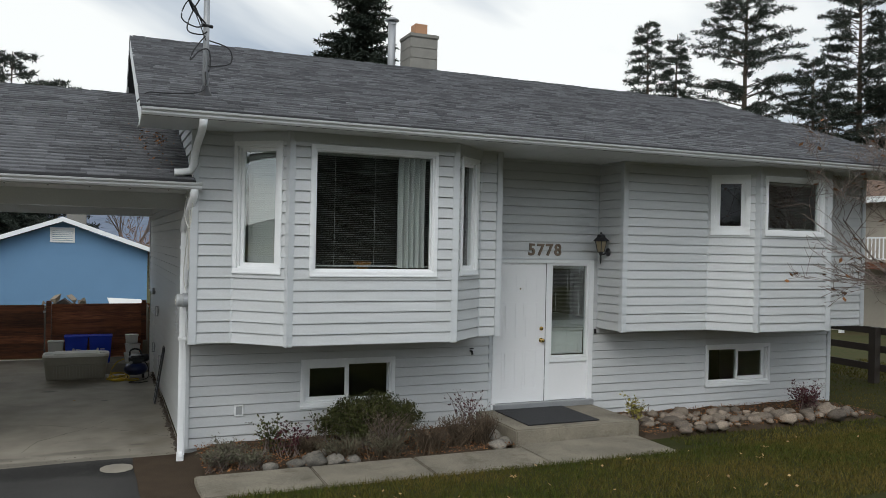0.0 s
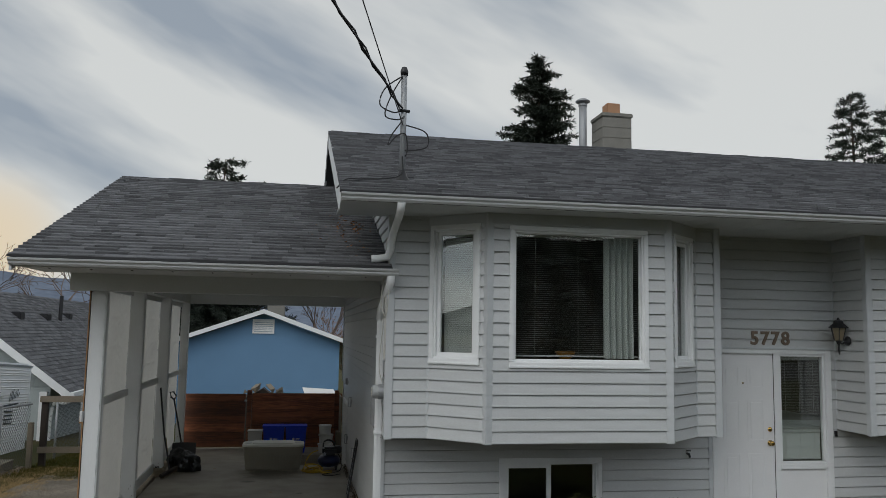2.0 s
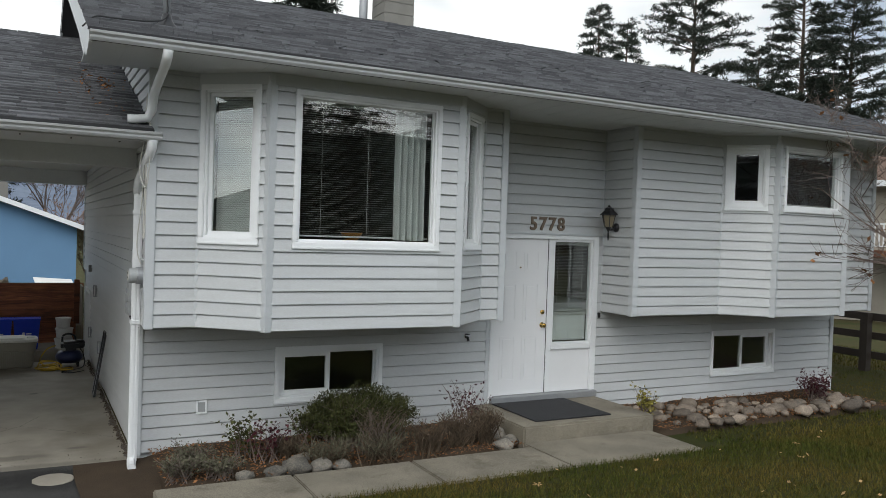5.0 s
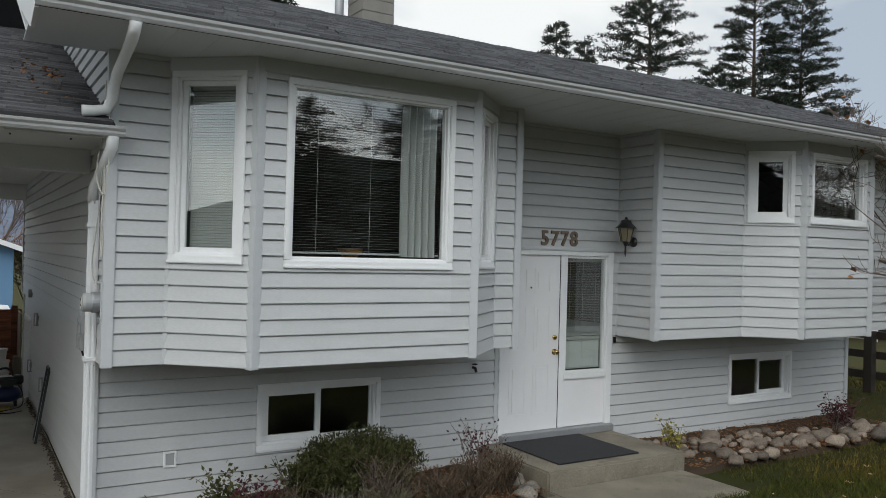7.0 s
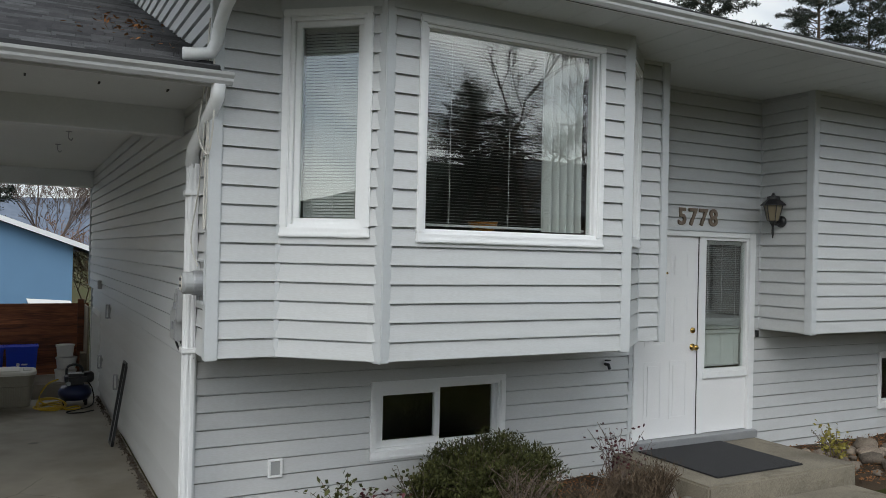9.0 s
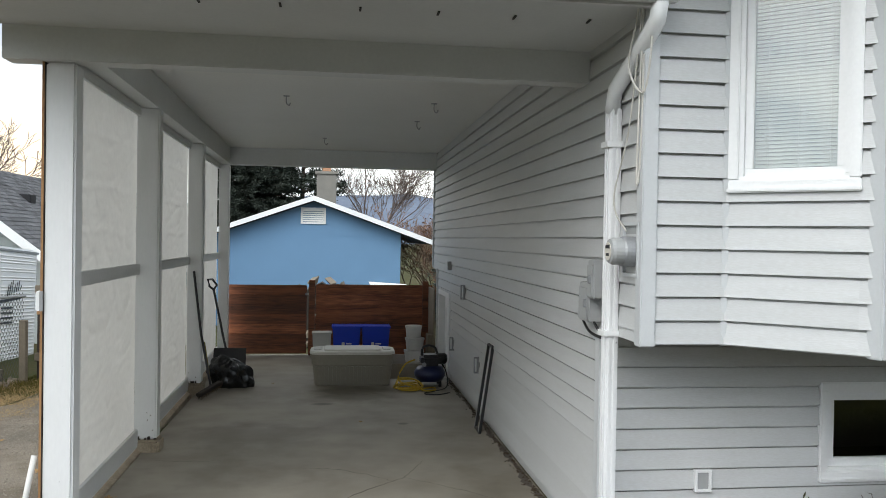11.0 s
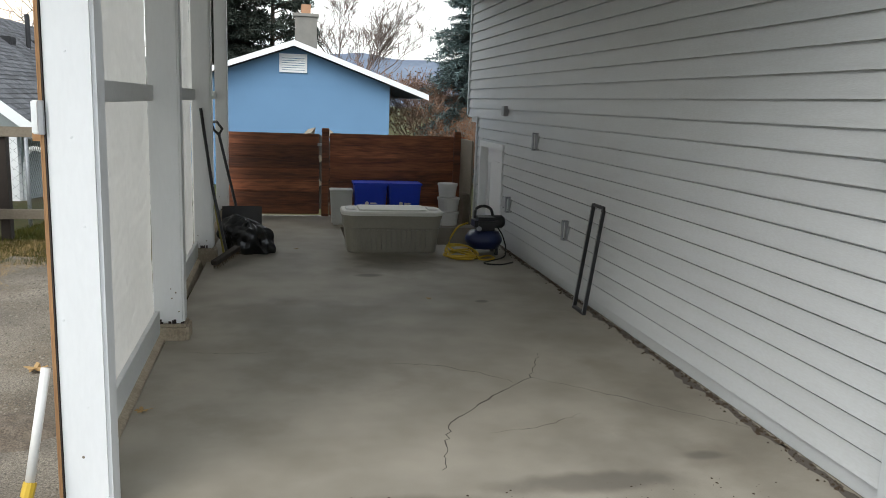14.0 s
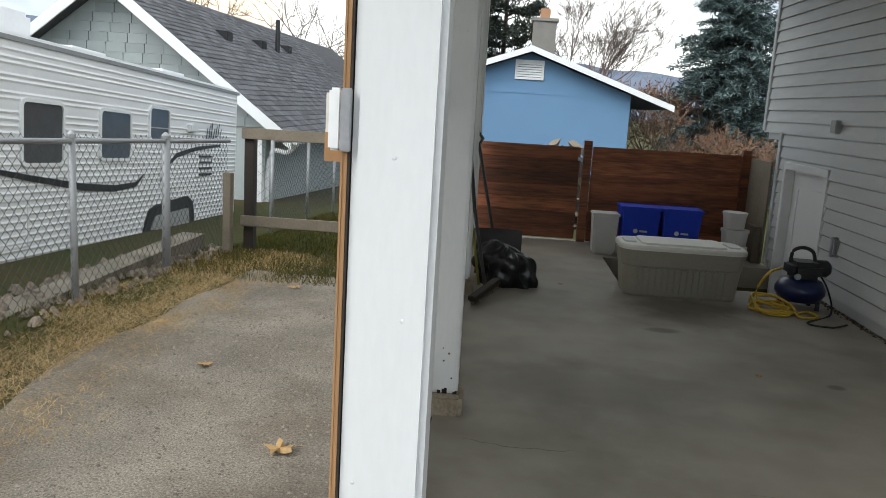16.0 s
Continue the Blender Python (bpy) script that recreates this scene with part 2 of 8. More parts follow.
M_GLASS = glass_material("window_glass", (0.93, 0.96, 0.95))
# dimness of the rooms behind the glass, put into one dark colour
M_DARKROOM = material("dim_room_tone", (0.13, 0.12, 0.105), rough=0.9)
M_BLACK = material("black_plastic", (0.018, 0.018, 0.02), rough=0.4, amount=0.3)
M_RUBBER = material("black_rubber_mat", (0.025, 0.025, 0.027), rough=0.85, scale=8, fine=220, bump=0.6, amount=0.4)
M_BAG = material("black_bin_bag", (0.012, 0.013, 0.015), rough=0.25, scale=6, fine=18, bump=0.8, amount=0.3)
M_METAL = material("galvanised_steel", (0.38, 0.39, 0.40), rough=0.58, metal=0.6, scale=8, fine=70, bump=0.1, amount=0.4)
M_GREYBOX = material("grey_enamel_box", (0.36, 0.37, 0.37), rough=0.5, scale=4, fine=40, bump=0.05, amount=0.2)
M_BRASS = material("brass", (0.62, 0.42, 0.14), rough=0.25, metal=1.0, amount=0.2)
M_BRONZE = material("aged_bronze_numbers", (0.20, 0.15, 0.11), rough=0.5, metal=0.3, amount=0.4)
M_FROST = material("frosted_lamp_glass", (0.24, 0.20, 0.13), rough=0.25, amount=0.2, bump=0)
M_TOTE = material("khaki_plastic", (0.30, 0.278, 0.225), rough=0.5, scale=4, fine=40, bump=0.05, amount=0.3)
M_LID = material("pale_plastic_lid", (0.70, 0.69, 0.63), rough=0.45, scale=4, fine=40, bump=0.05, amount=0.2)
M_BLUE = material("blue_plastic", (0.012, 0.055, 0.58), rough=0.4, scale=4, fine=40, bump=0.05, amount=0.25)
M_NAVY = material("navy_enamel", (0.012, 0.02, 0.075), rough=0.3, amount=0.2)
M_YELLOW = material("yellow_hose", (0.55, 0.36, 0.03), rough=0.5, amount=0.2, bump=0)
M_BUCKET = material("white_bucket_plastic", (0.70, 0.69, 0.66), rough=0.45, scale=4, amount=0.2, bump=0.03)
M_GREYBIN = material("grey_bin_plastic", (0.58, 0.58, 0.55), rough=0.5, scale=4, amount=0.2, bump=0.03)
M_BWALL = material("blue_painted_stucco", (0.135, 0.26, 0.42), rough=0.8, scale=1.2, fine=40, bump=0.15, amount=0.2)
M_BLOCK = material("grey_chimney_block", (0.235, 0.225, 0.20), rough=0.9, scale=5, fine=60, bump=0.4, amount=0.5, spread=0.1)
M_FLUE = material("terracotta_flue", (0.42, 0.23, 0.13), rough=0.8, scale=6, fine=60, amount=0.4)
M_RV = material("trailer_white_skin", (0.86, 0.87, 0.88), rough=0.35, scale=1.5, fine=20, bump=0.03, amount=0.2, dark=(0.70, 0.70, 0.69))
M_SHAKE = material("grey_shake_siding", (0.36, 0.40, 0.40), rough=0.75, scale=4, fine=50, bump=0.2, amount=0.3, spread=0.1)
M_BARK = material("tree_bark", (0.11, 0.085, 0.065), rough=0.95, scale=6, fine=50, bump=0.6, amount=0.6)
M_TWIG = material("bare_twigs", (0.17, 0.13, 0.11), rough=0.9, scale=6, bump=0.2, amount=0.5)
M_RTWIG = material("reddish_twigs", (0.25, 0.155, 0.105), rough=0.9, scale=6, bump=0, amount=0.5)
# needle green lifted towards grey to carry the haze on far conifers
M_NEEDLE = material("hazed_dark_needles", (0.078, 0.092, 0.074), rough=0.75, scale=1.5, fine=10, bump=0, amount=0.7, dark=(0.036, 0.047, 0.040), spread=0.4, spec=0.1)
M_BLUENEEDLE = material("blue_spruce_needles", (0.175, 0.235, 0.23), rough=0.75, scale=1.5, fine=10, bump=0, amount=0.7, dark=(0.07, 0.105, 0.10), spread=0.45, spec=0.1)
M_SHRUB = material("shrub_leaves", (0.075, 0.078, 0.026), rough=0.65, scale=4, fine=20, bump=0, amount=0.7, dark=(0.03, 0.036, 0.013), spread=0.5, spec=0.15)
M_DRY = material("dried_flower_stems", (0.125, 0.092, 0.062), rough=0.9, scale=5, bump=0, amount=0.7, dark=(0.065, 0.05, 0.038), spread=0.4, spec=0.1)
M_SAGE = material("grey_green_leaves", (0.115, 0.11, 0.072), rough=0.8, scale=5, bump=0, amount=0.6, spread=0.35, spec=0.2)
M_RED = material("dark_red_leaves", (0.075, 0.016, 0.022), rough=0.6, scale=5, bump=0, amount=0.6, spread=0.5, spec=0.3)
M_RUST = material("rust_leaves", (0.23, 0.105, 0.042), rough=0.8, scale=3, bump=0, amount=0.6, spread=0.4, spec=0.2)
M_YLEAF = material("yellowing_leaves", (0.30, 0.26, 0.06), rough=0.7, scale=5, bump=0, amount=0.5, spread=0.4, spec=0.2)
# blue-grey stands for the air's haze over the far slope
M_HILL = material("hazy_hillside", (0.17, 0.20, 0.25), rough=1.0, scale=0.006, fine=0.05, bump=0, amount=0.7, dark=(0.105, 0.125, 0.17), space="Object", spec=0.0)
M_TAN = material("tan_stucco", (0.40, 0.36, 0.30), rough=0.85, amount=0.2)
M_BROOF = material("brown_shingles", (0.16, 0.10, 0.07), rough=0.9, scale=3, fine=60, bump=0.4, amount=0.5)
M_CABLE = material("black_cable", (0.015, 0.015, 0.016), rough=0.6, bump=0)
M_WCABLE = material("white_cable", (0.62, 0.60, 0.55), rough=0.5, bump=0)
M_BLUETARP = material("blue_tarp", (0.02, 0.16, 0.55), rough=0.4, scale=5, fine=20, bump=0.4, amount=0.3)
M_DECAL = material("dark_vinyl_decal", (0.03, 0.032, 0.036), rough=0.4, bump=0)
stained(M_GRAVEL, (0.15, 0.118, 0.082), 1.6, 0.48, 0.66, 0.8, 5.2, 0.5, 95)
M_LEAF = material("dry_tan_leaf", (0.43, 0.28, 0.13), rough=0.85, scale=9, fine=60, bump=0.3, amount=0.7, spread=0.25, spec=0.1)
M_HEAP = material("loose_brown_soil", (0.20, 0.16, 0.12), rough=0.95, scale=9, fine=90, bump=1.0, amount=0.9, dark=(0.08, 0.062, 0.045))
M_PEBBLE = material("crushed_gravel", (0.215, 0.19, 0.153), rough=0.95, scale=8, fine=60, bump=0.2, amount=0.6, spread=0.42)
M_WIRE = material("weathered_wire", (0.085, 0.088, 0.09), rough=0.7, metal=0.1, bump=0, amount=0.3)
M_TINT = material("dark_tinted_glass", (0.10, 0.108, 0.115), rough=0.12, bump=0, amount=0.5)
M_GREYSTONE = material("grey_field_stone", (0.21, 0.185, 0.15), rough=0.9, scale=9, fine=60, bump=0.5, amount=0.9, dark=(0.09, 0.085, 0.075), spread=0.35)
M_PIER = material("tan_pier_concrete", (0.40, 0.335, 0.25), rough=0.85, scale=6, fine=60, bump=0.35, amount=0.8, dark=(0.22, 0.18, 0.13))
# lighter copy of M_BLIND: closed sidelight slats look lit through their colour
M_WBLIND = material("lit_blind_slat", (0.76, 0.77, 0.75), rough=0.5, scale=3, fine=20, bump=0, amount=0.1)
M_DOORGAP = material("dark_door_gap", (0.03, 0.028, 0.026), rough=0.8, bump=0)
M_ORANGE = material("orange_glaze", (0.62, 0.24, 0.03), rough=0.3, bump=0, amount=0.2)
M_PAPER = material("paper_label", (0.70, 0.67, 0.60), rough=0.8, bump=0)


def add_stains(m, spots, colour):
    """Old oil and damp stains with ragged outlines: (x, y, half width, half length, depth)."""
    n, l = m.node_tree.nodes, m.node_tree.links
    b = n["Principled BSDF"]
    last = b.inputs["Base Color"].links[0].from_socket
    co = n.new("ShaderNodeTexCoord")
    wob = n.new("ShaderNodeTexNoise")
    wob.inputs["Scale"].default_value = 5
    wob.inputs["Detail"].default_value = 6
    l.new(co.outputs["Object"], wob.inputs["Vector"])
    for x, y, rx, ry, depth in spots:
        mp = n.new("ShaderNodeMapping")
        mp.inputs["Location"].default_value = (-x / rx, -y / ry, 0)
        mp.inputs["Scale"].default_value = (1 / rx, 1 / ry, 0)
        l.new(co.outputs["Object"], mp.inputs["Vector"])
        ln = n.new("ShaderNodeVectorMath")
        ln.operation = "LENGTH"
        l.new(mp.outputs["Vector"], ln.inputs[0])
        ad = n.new("ShaderNodeMath")
        ad.operation = "ADD"
        l.new(ln.outputs["Value"], ad.inputs[0])
        l.new(wob.outputs["Fac"], ad.inputs[1])
        mr = n.new("ShaderNodeMapRange")
        mr.interpolation_type = "SMOOTHSTEP"
        mr.inputs["From Min"].default_value = 0.9
        mr.inputs["From Max"].default_value = 1.6
        mr.inputs["To Min"].default_value = depth
        mr.inputs["To Max"].default_value = 0.0
        l.new(ad.outputs[0], mr.inputs["Value"])
        mx = n.new("ShaderNodeMix")
        mx.data_type = "RGBA"
        mx.inputs["B"].default_value = (*colour, 1)
        l.new(mr.outputs["Result"], mx.inputs["Factor"])
        l.new(last, mx.inputs["A"])
        last = mx.outputs["Result"]
    l.new(last, b.inputs["Base Color"])


add_stains(M_CONC, [(1.45, 16.45, 0.55, 0.28, 0.5), (1.02, 16.05, 0.16, 0.09, 0.7), (1.9, 15.0, 0.07, 0.06, 0.7), (0.3, 14.6, 0.8, 0.6, 0.3), (1.9, 12.0, 0.5, 0.3, 0.25), (2.3, 14.2, 0.3, 0.9, 0.2), (0.2, 17.0, 0.4, 0.3, 0.25), (1.0, 11.35, 2.2, 0.12, 0.55), (1.65, 11.72, 0.55, 0.12, 0.6), (2.27, 11.93, 0.14, 0.06, 0.6), (0.75, 11.62, 0.4, 0.1, 0.5), (1.41, 16.9, 0.6, 0.35, 0.55)], (0.085, 0.075, 0.06))
add_stains(M_ASPHALT, [(1.3, 10.85, 1.1, 0.32, 0.8), (2.05, 10.8, 0.5, 0.42, 0.85), (0.2, 10.6, 0.7, 0.4, 0.6)], (0.012, 0.011, 0.010))
add_stains(M_GRAVEL, [(-1.15, 12.4, 0.42, 0.4, 0.75), (-0.95, 13.2, 0.25, 0.9, 0.35)], (0.09, 0.075, 0.06))


# ---- mesh tools ----
class Shape:
    def __init__(self):
        self.v, self.f = [], []

    def add(self, verts, faces):
        k = len(self.v)
        self.v += [tuple(p) for p in verts]
        self.f += [tuple(k + i for i in q) for q in faces]
        return self

    def box(self, x0, y0, z0, x1, y1, z1):
        return self.add([(x0, y0, z0), (x1, y0, z0), (x1, y1, z0), (x0, y1, z0), (x0, y0, z1), (x1, y0, z1), (x1, y1, z1), (x0, y1, z1)],
                        [(3, 2, 1, 0), (4, 5, 6, 7), (0, 1, 5, 4), (1, 2, 6, 5), (2, 3, 7, 6), (3, 0, 4, 7)])

    def prism(self, outline, a, b):
        """A polygon carried along the vector from a to b; the outline's points are offsets from a."""
        n = len(outline)
        a, b = Vector(a), Vector(b)
        vs = [a + Vector(p) for p in outline] + [b + Vector(p) for p in outline]
        fs = [tuple(range(n))[::-1], tuple(range(n, 2 * n))] + [(i, (i + 1) % n, n + (i + 1) % n, n + i) for i in range(n)]
        return self.add(vs, fs)

    def tube(self, path, radius, sides=6, taper=None, cap=True):
        """A round bar along points; taper gives the radius at the far end."""
        pts = [Vector(p) for p in path]
        rings = []
        for i, p in enumerate(pts):
            d = (pts[min(i + 1, len(pts) - 1)] - pts[max(i - 1, 0)])
            d = d.normalized() if d.length > 1e-9 else Vector((0, 0, 1))
            u = d.cross(Vector((0, 0, 1)) if abs(d.z) < 0.95 else Vector((1, 0, 0))).normalized()
            w = d.cross(u)
            r = radius if taper is None else radius + (taper - radius) * i / max(1, len(pts) - 1)
            rings.append([p + (u * math.cos(2 * math.pi * k / sides) + w * math.sin(2 * math.pi * k / sides)) * r for k in range(sides)])
        fs = []
        for i in range(len(pts) - 1):
            for k in range(sides):
                fs.append((i * sides + k, i * sides + (k + 1) % sides, (i + 1) * sides + (k + 1) % sides, (i + 1) * sides + k))
        if cap:
            fs += [tuple(range(sides))[::-1], tuple(range((len(pts) - 1) * sides, len(pts) * sides))]
        return self.add([q for ring in rings for q in ring], fs)

    def lathe(self, c, profile, sides=20, axis="z"):
        """A turned shape round an axis through c; the profile is (radius, height) from bottom to top."""
        vs, fs = [], []
        for r, h in profile:
            for k in range(sides):
                t = 2 * math.pi * k / sides
                o = {"z": (r * math.cos(t), r * math.sin(t), h), "x": (h, r * math.cos(t), r * math.sin(t)), "y": (r * math.cos(t), h, r * math.sin(t))}[axis]
                vs.append((c[0] + o[0], c[1] + o[1], c[2] + o[2]))
        for i in range(len(profile) - 1):
            for k in range(sides):
                fs.append((i * sides + k, i * sides + (k + 1) % sides, (i + 1) * sides + (k + 1) % sides, (i + 1) * sides + k))
        fs += [tuple(range(sides))[::-1], tuple(range((len(profile) - 1) * sides, len(profile) * sides))]
        return self.add(vs, fs)

    def grid(self, fn, nu, nv):
        vs = [fn(i / nu, j / nv) for j in range(nv + 1) for i in range(nu + 1)]
        fs = [(j * (nu + 1) + i, j * (nu + 1) + i + 1, (j + 1) * (nu + 1) + i + 1, (j + 1) * (nu + 1) + i) for j in range(nv) for i in range(nu)]
        return self.add(vs, fs)

    def moved(self, m):
        self.v = [tuple(m @ Vector(p)) for p in self.v]
        return self

    def mesh(self, name, mat, bevel=0.0, smooth=False):
        me = bpy.data.meshes.new(name)
        me.from_pydata(self.v, [], self.f)
        if bevel or smooth or len(self.f) < 4000:
            bm = bmesh.new()
            bm.from_mesh(me)
            if len(self.f) < 4000:
                bmesh.ops.recalc_face_normals(bm, faces=bm.faces)
            if bevel:
                bmesh.ops.bevel(bm, geom=list(bm.edges), offset=bevel, segments=2, affect="EDGES", clamp_overlap=True)
            bm.to_mesh(me)
            bm.free()
        if smooth:
            me.polygons.foreach_set("use_smooth", [True] * len(me.polygons))
        me.materials.append(mat)
        me.update()
        return me


def thing(name, label, category, base=(0, 0, 0), group="", kind=""):
    ob = new(name)
    ob.location = base
    ob.empty_display_size = 0.1
    return tagged(ob, label, category, group, kind)


def part(name, shape, mat, parent, label="", bevel=0.0, smooth=False, kind=""):
    ob = new(name, shape.mesh(name, mat, bevel, smooth))
    if parent:
        ob.parent = parent
        ob.matrix_parent_inverse = Matrix.Translation(-parent.location)
    return tagged(ob, label, kind=kind)


def solid(name, shape, mat, label, category, kind="", bevel=0.0, smooth=False, group=""):
    return tagged(new(name, shape.mesh(name, mat, bevel, smooth)), label, category, group, kind)


def curve_tube(path, r, sides=6, n=24):
    """A smooth bar through points."""
    pts = [Vector(p) for p in path]
    out = []
    for i in range(len(pts) - 1):
        p0, p1, p2, p3 = pts[max(0, i - 1)], pts[i], pts[i + 1], pts[min(len(pts) - 1, i + 2)]
        k = max(2, n // (len(pts) - 1))
        for j in range(k):
            t = j / k
            out.append(0.5 * (2 * p1 + (p2 - p0) * t + (2 * p0 - 5 * p1 + 4 * p2 - p3) * t * t + (3 * p1 - p0 - 3 * p2 + p3) * t ** 3))
    out.append(pts[-1])
    return Shape().tube(out, r, sides)


# ---- plan ----
W, F, U, B = 2.8, 11.3, 10.66, 10.17      # west wall x; lower front, upper front and bay fronts y
E_END = 13.5                              # east wall x
OV, SOF = 1.422, 3.87                      # underside of the upper floor; soffit
COURSE = 0.127
EAVE_Y, EAVE_Z, RIDGE_Y, SLOPE = 9.66, 3.945, 15.2, 0.357
ROOF_W, ROOF_E = 2.18, 14.35


def ground_z(x, y):
    """Height of the ground: the yard climbs to the street and falls away behind the carport."""
    s = max(0.0, 9.6 - y)
    z = 0.02 + 0.137 * s - 0.0035 * s * s if s < 9 else 0.02 + 0.137 * 9 - 0.0035 * 81 + 0.03 * min(s - 9, 20)
    if y > 15:
        z -= 0.055 * min(y - 15, 30)
    if x < -2.6 and y > 10:
        z += 0.02
    return z


def roof_z(y):
    return EAVE_Z + SLOPE * (min(y, 2 * RIDGE_Y - y) - EAVE_Y)


def frame_of(p0, p1):
    """Pose of a wall that runs from p0 to p1 in plan; local x runs along it, local -y looks out."""
    return Matrix.Translation((p0[0], p0[1], 0)) @ Matrix.Rotation(math.atan2(p1[1] - p0[1], p1[0] - p0[0]), 4, "Z")


def wall_core(name, p0, p1, z0, z1, holes, label, thick=0.12):
    """The wall behind the siding, with its openings cut through."""
    length = math.dist(p0, p1)
    xs = sorted({0.0, length, *[h[0] for h in holes], *[h[1] for h in holes]})
    zs = sorted({z0, z1, *[h[2] for h in holes], *[h[3] for h in holes]})
    s = Shape()
    for i in range(len(xs) - 1):
        for k in range(len(zs) - 1):
            cx, cz = (xs[i] + xs[i + 1]) / 2, (zs[k] + zs[k + 1]) / 2
            if not any(h[0] < cx < h[1] and h[2] < cz < h[3] for h in holes):
                s.box(xs[i], 0, zs[k], xs[i + 1], thick, zs[k + 1])
    s.moved(frame_of(p0, p1))
    return solid(name, s, M_SIDING, label, "wall", "structure")


PLANKS = {}


def plank_mesh(length, lo, hi):
    key = (round(length, 3), round(lo, 3), round(hi, 3))
    if key not in PLANKS:
        def out(z):
            return -(0.031 - 0.018 * z / COURSE)
        groove = COURSE - 0.0135
        prof = [(0.0, lo), (out(lo), lo), (out(min(hi, groove)), min(hi, groove))] + ([(-0.002, groove + 0.001), (-0.002, hi)] if hi > groove + 0.004 else []) + [(0.0, hi)]
        s = Shape().prism([(0, y, z) for y, z in prof], (0, 0, 0), (length, 0, 0))
        PLANKS[key] = s.mesh("siding_plank", M_SIDING)
    return PLANKS[key]


SIDING = []


def siding(core, p0, p1, z0, z1, holes=(), limit=None):
    SIDING.append((core, p0, p1, z0, z1, tuple(holes), limit))


def lay_siding(core, p0, p1, z0, z1, holes, limit):
    """Lap siding, course by course, cut round the openings."""
    length, base = math.dist(p0, p1), frame_of(p0, p1)
    z = z0
    while z < z1 - 0.02:
        top = min(z + COURSE, z1)
        a, b = limit(z) if limit else (0.0, length)
        cuts = sorted({a, b, *[c for h in holes for c in h[:2] if a < c < b]})
        for i in range(len(cuts) - 1):
            s0, s1 = cuts[i], cuts[i + 1]
            if s1 - s0 < 0.02:
                continue
            bands = [(z, top)]
            for h in holes:
                if h[0] < (s0 + s1) / 2 < h[1]:
                    bands = [q for lo, hi in bands for q in ((lo, min(hi, h[2])), (max(lo, h[3]), hi)) if q[1] - q[0] > 0.012]
            for lo, hi in bands:
                ob = new("siding_plank", plank_mesh(s1 - s0, lo - z, hi - z))
                ob.parent = core
                ob.matrix_basis = base @ pose(s0, -0.001, z)
        z += COURSE


def corner_post(name, x, y, z0, z1, ang, w=0.085, label="pale grey vinyl corner trim on the house"):
    s = Shape().box(-w / 2, -w / 2, z0, w / 2, w / 2, z1).moved(pose(x, y, 0, 0, 0, ang))
    return solid(name, s, M_TRIM, label, "trim", "structure", bevel=0.006)


def strip_post(x, y, z0, z1, ang, w=0.035):
    s = Shape().box(-w / 2, -0.03, z0, w / 2, 0.012, z1).moved(pose(x, y, 0, 0, 0, ang))
    return solid("trim", s, M_TRIM, "narrow pale grey vinyl joint strip between siding panels", "trim", "structure", bevel=0.003)


def ring(s, x0, z0, x1, z1, w, y0, y1):
    """A rectangular frame."""
    s.box(x0, y0, z0, x1, y1, z0 + w)
    s.box(x0, y0, z1 - w, x1, y1, z1)
    s.box(x0, y0, z0 + w, x0 + w, y1, z1 - w)
    s.box(x1 - w, y0, z0 + w, x1, y1, z1 - w)
    return s


def window(name, p0, p1, s0, s1, z0, z1, lights=1, label="white vinyl window in the siding", sash=0.055, sashes=None):
    """Casing, sill, sashes and panes in an opening from s0 to s1 along the wall."""
    m = frame_of(p0, p1) @ pose(s0, 0, 0)
    w = s1 - s0
    top = thing(name, label, "window", tuple(m @ Vector((w / 2, 0, z0))), kind="structure")
    part("window_frame", ring(Shape(), 0, z0, w, z1, 0.052, -0.042, 0.10).moved(m), M_WHITE, top, bevel=0.006)
    part("inner_frame", ring(Shape(), 0.048, z0 + 0.048, w - 0.048, z1 - 0.048, 0.026, -0.02, 0.085).moved(m), M_WHITE, top, bevel=0.004)
    part("window_sill", Shape().box(-0.004, -0.052, z0 - 0.014, w + 0.004, 0.02, z0 + 0.014).moved(m), M_WHITE, top, bevel=0.006)
    x0, x1 = 0.072, w - 0.072
    step = (x1 - x0) / lights
    for i in range(lights):
        a, b = x0 + i * step - (0.012 if i else 0), x0 + (i + 1) * step + (0.012 if i < lights - 1 else 0)
        y = 0.012 + 0.02 * i
        sw = sash if not sashes else sashes[i]
        part("sash", ring(Shape(), a, z0 + 0.070, b, z1 - 0.070, sw, y, y + 0.04).moved(m), M_WHITE, top, bevel=0.004)
        pane = part("pane", Shape().box(a + sw - 0.005, y + 0.015, z0 + 0.070 + sw - 0.005, b - sw + 0.005, y + 0.019, z1 - 0.070 - sw + 0.005).moved(m), M_GLASS, top)
        pane.visible_shadow = False
    return top


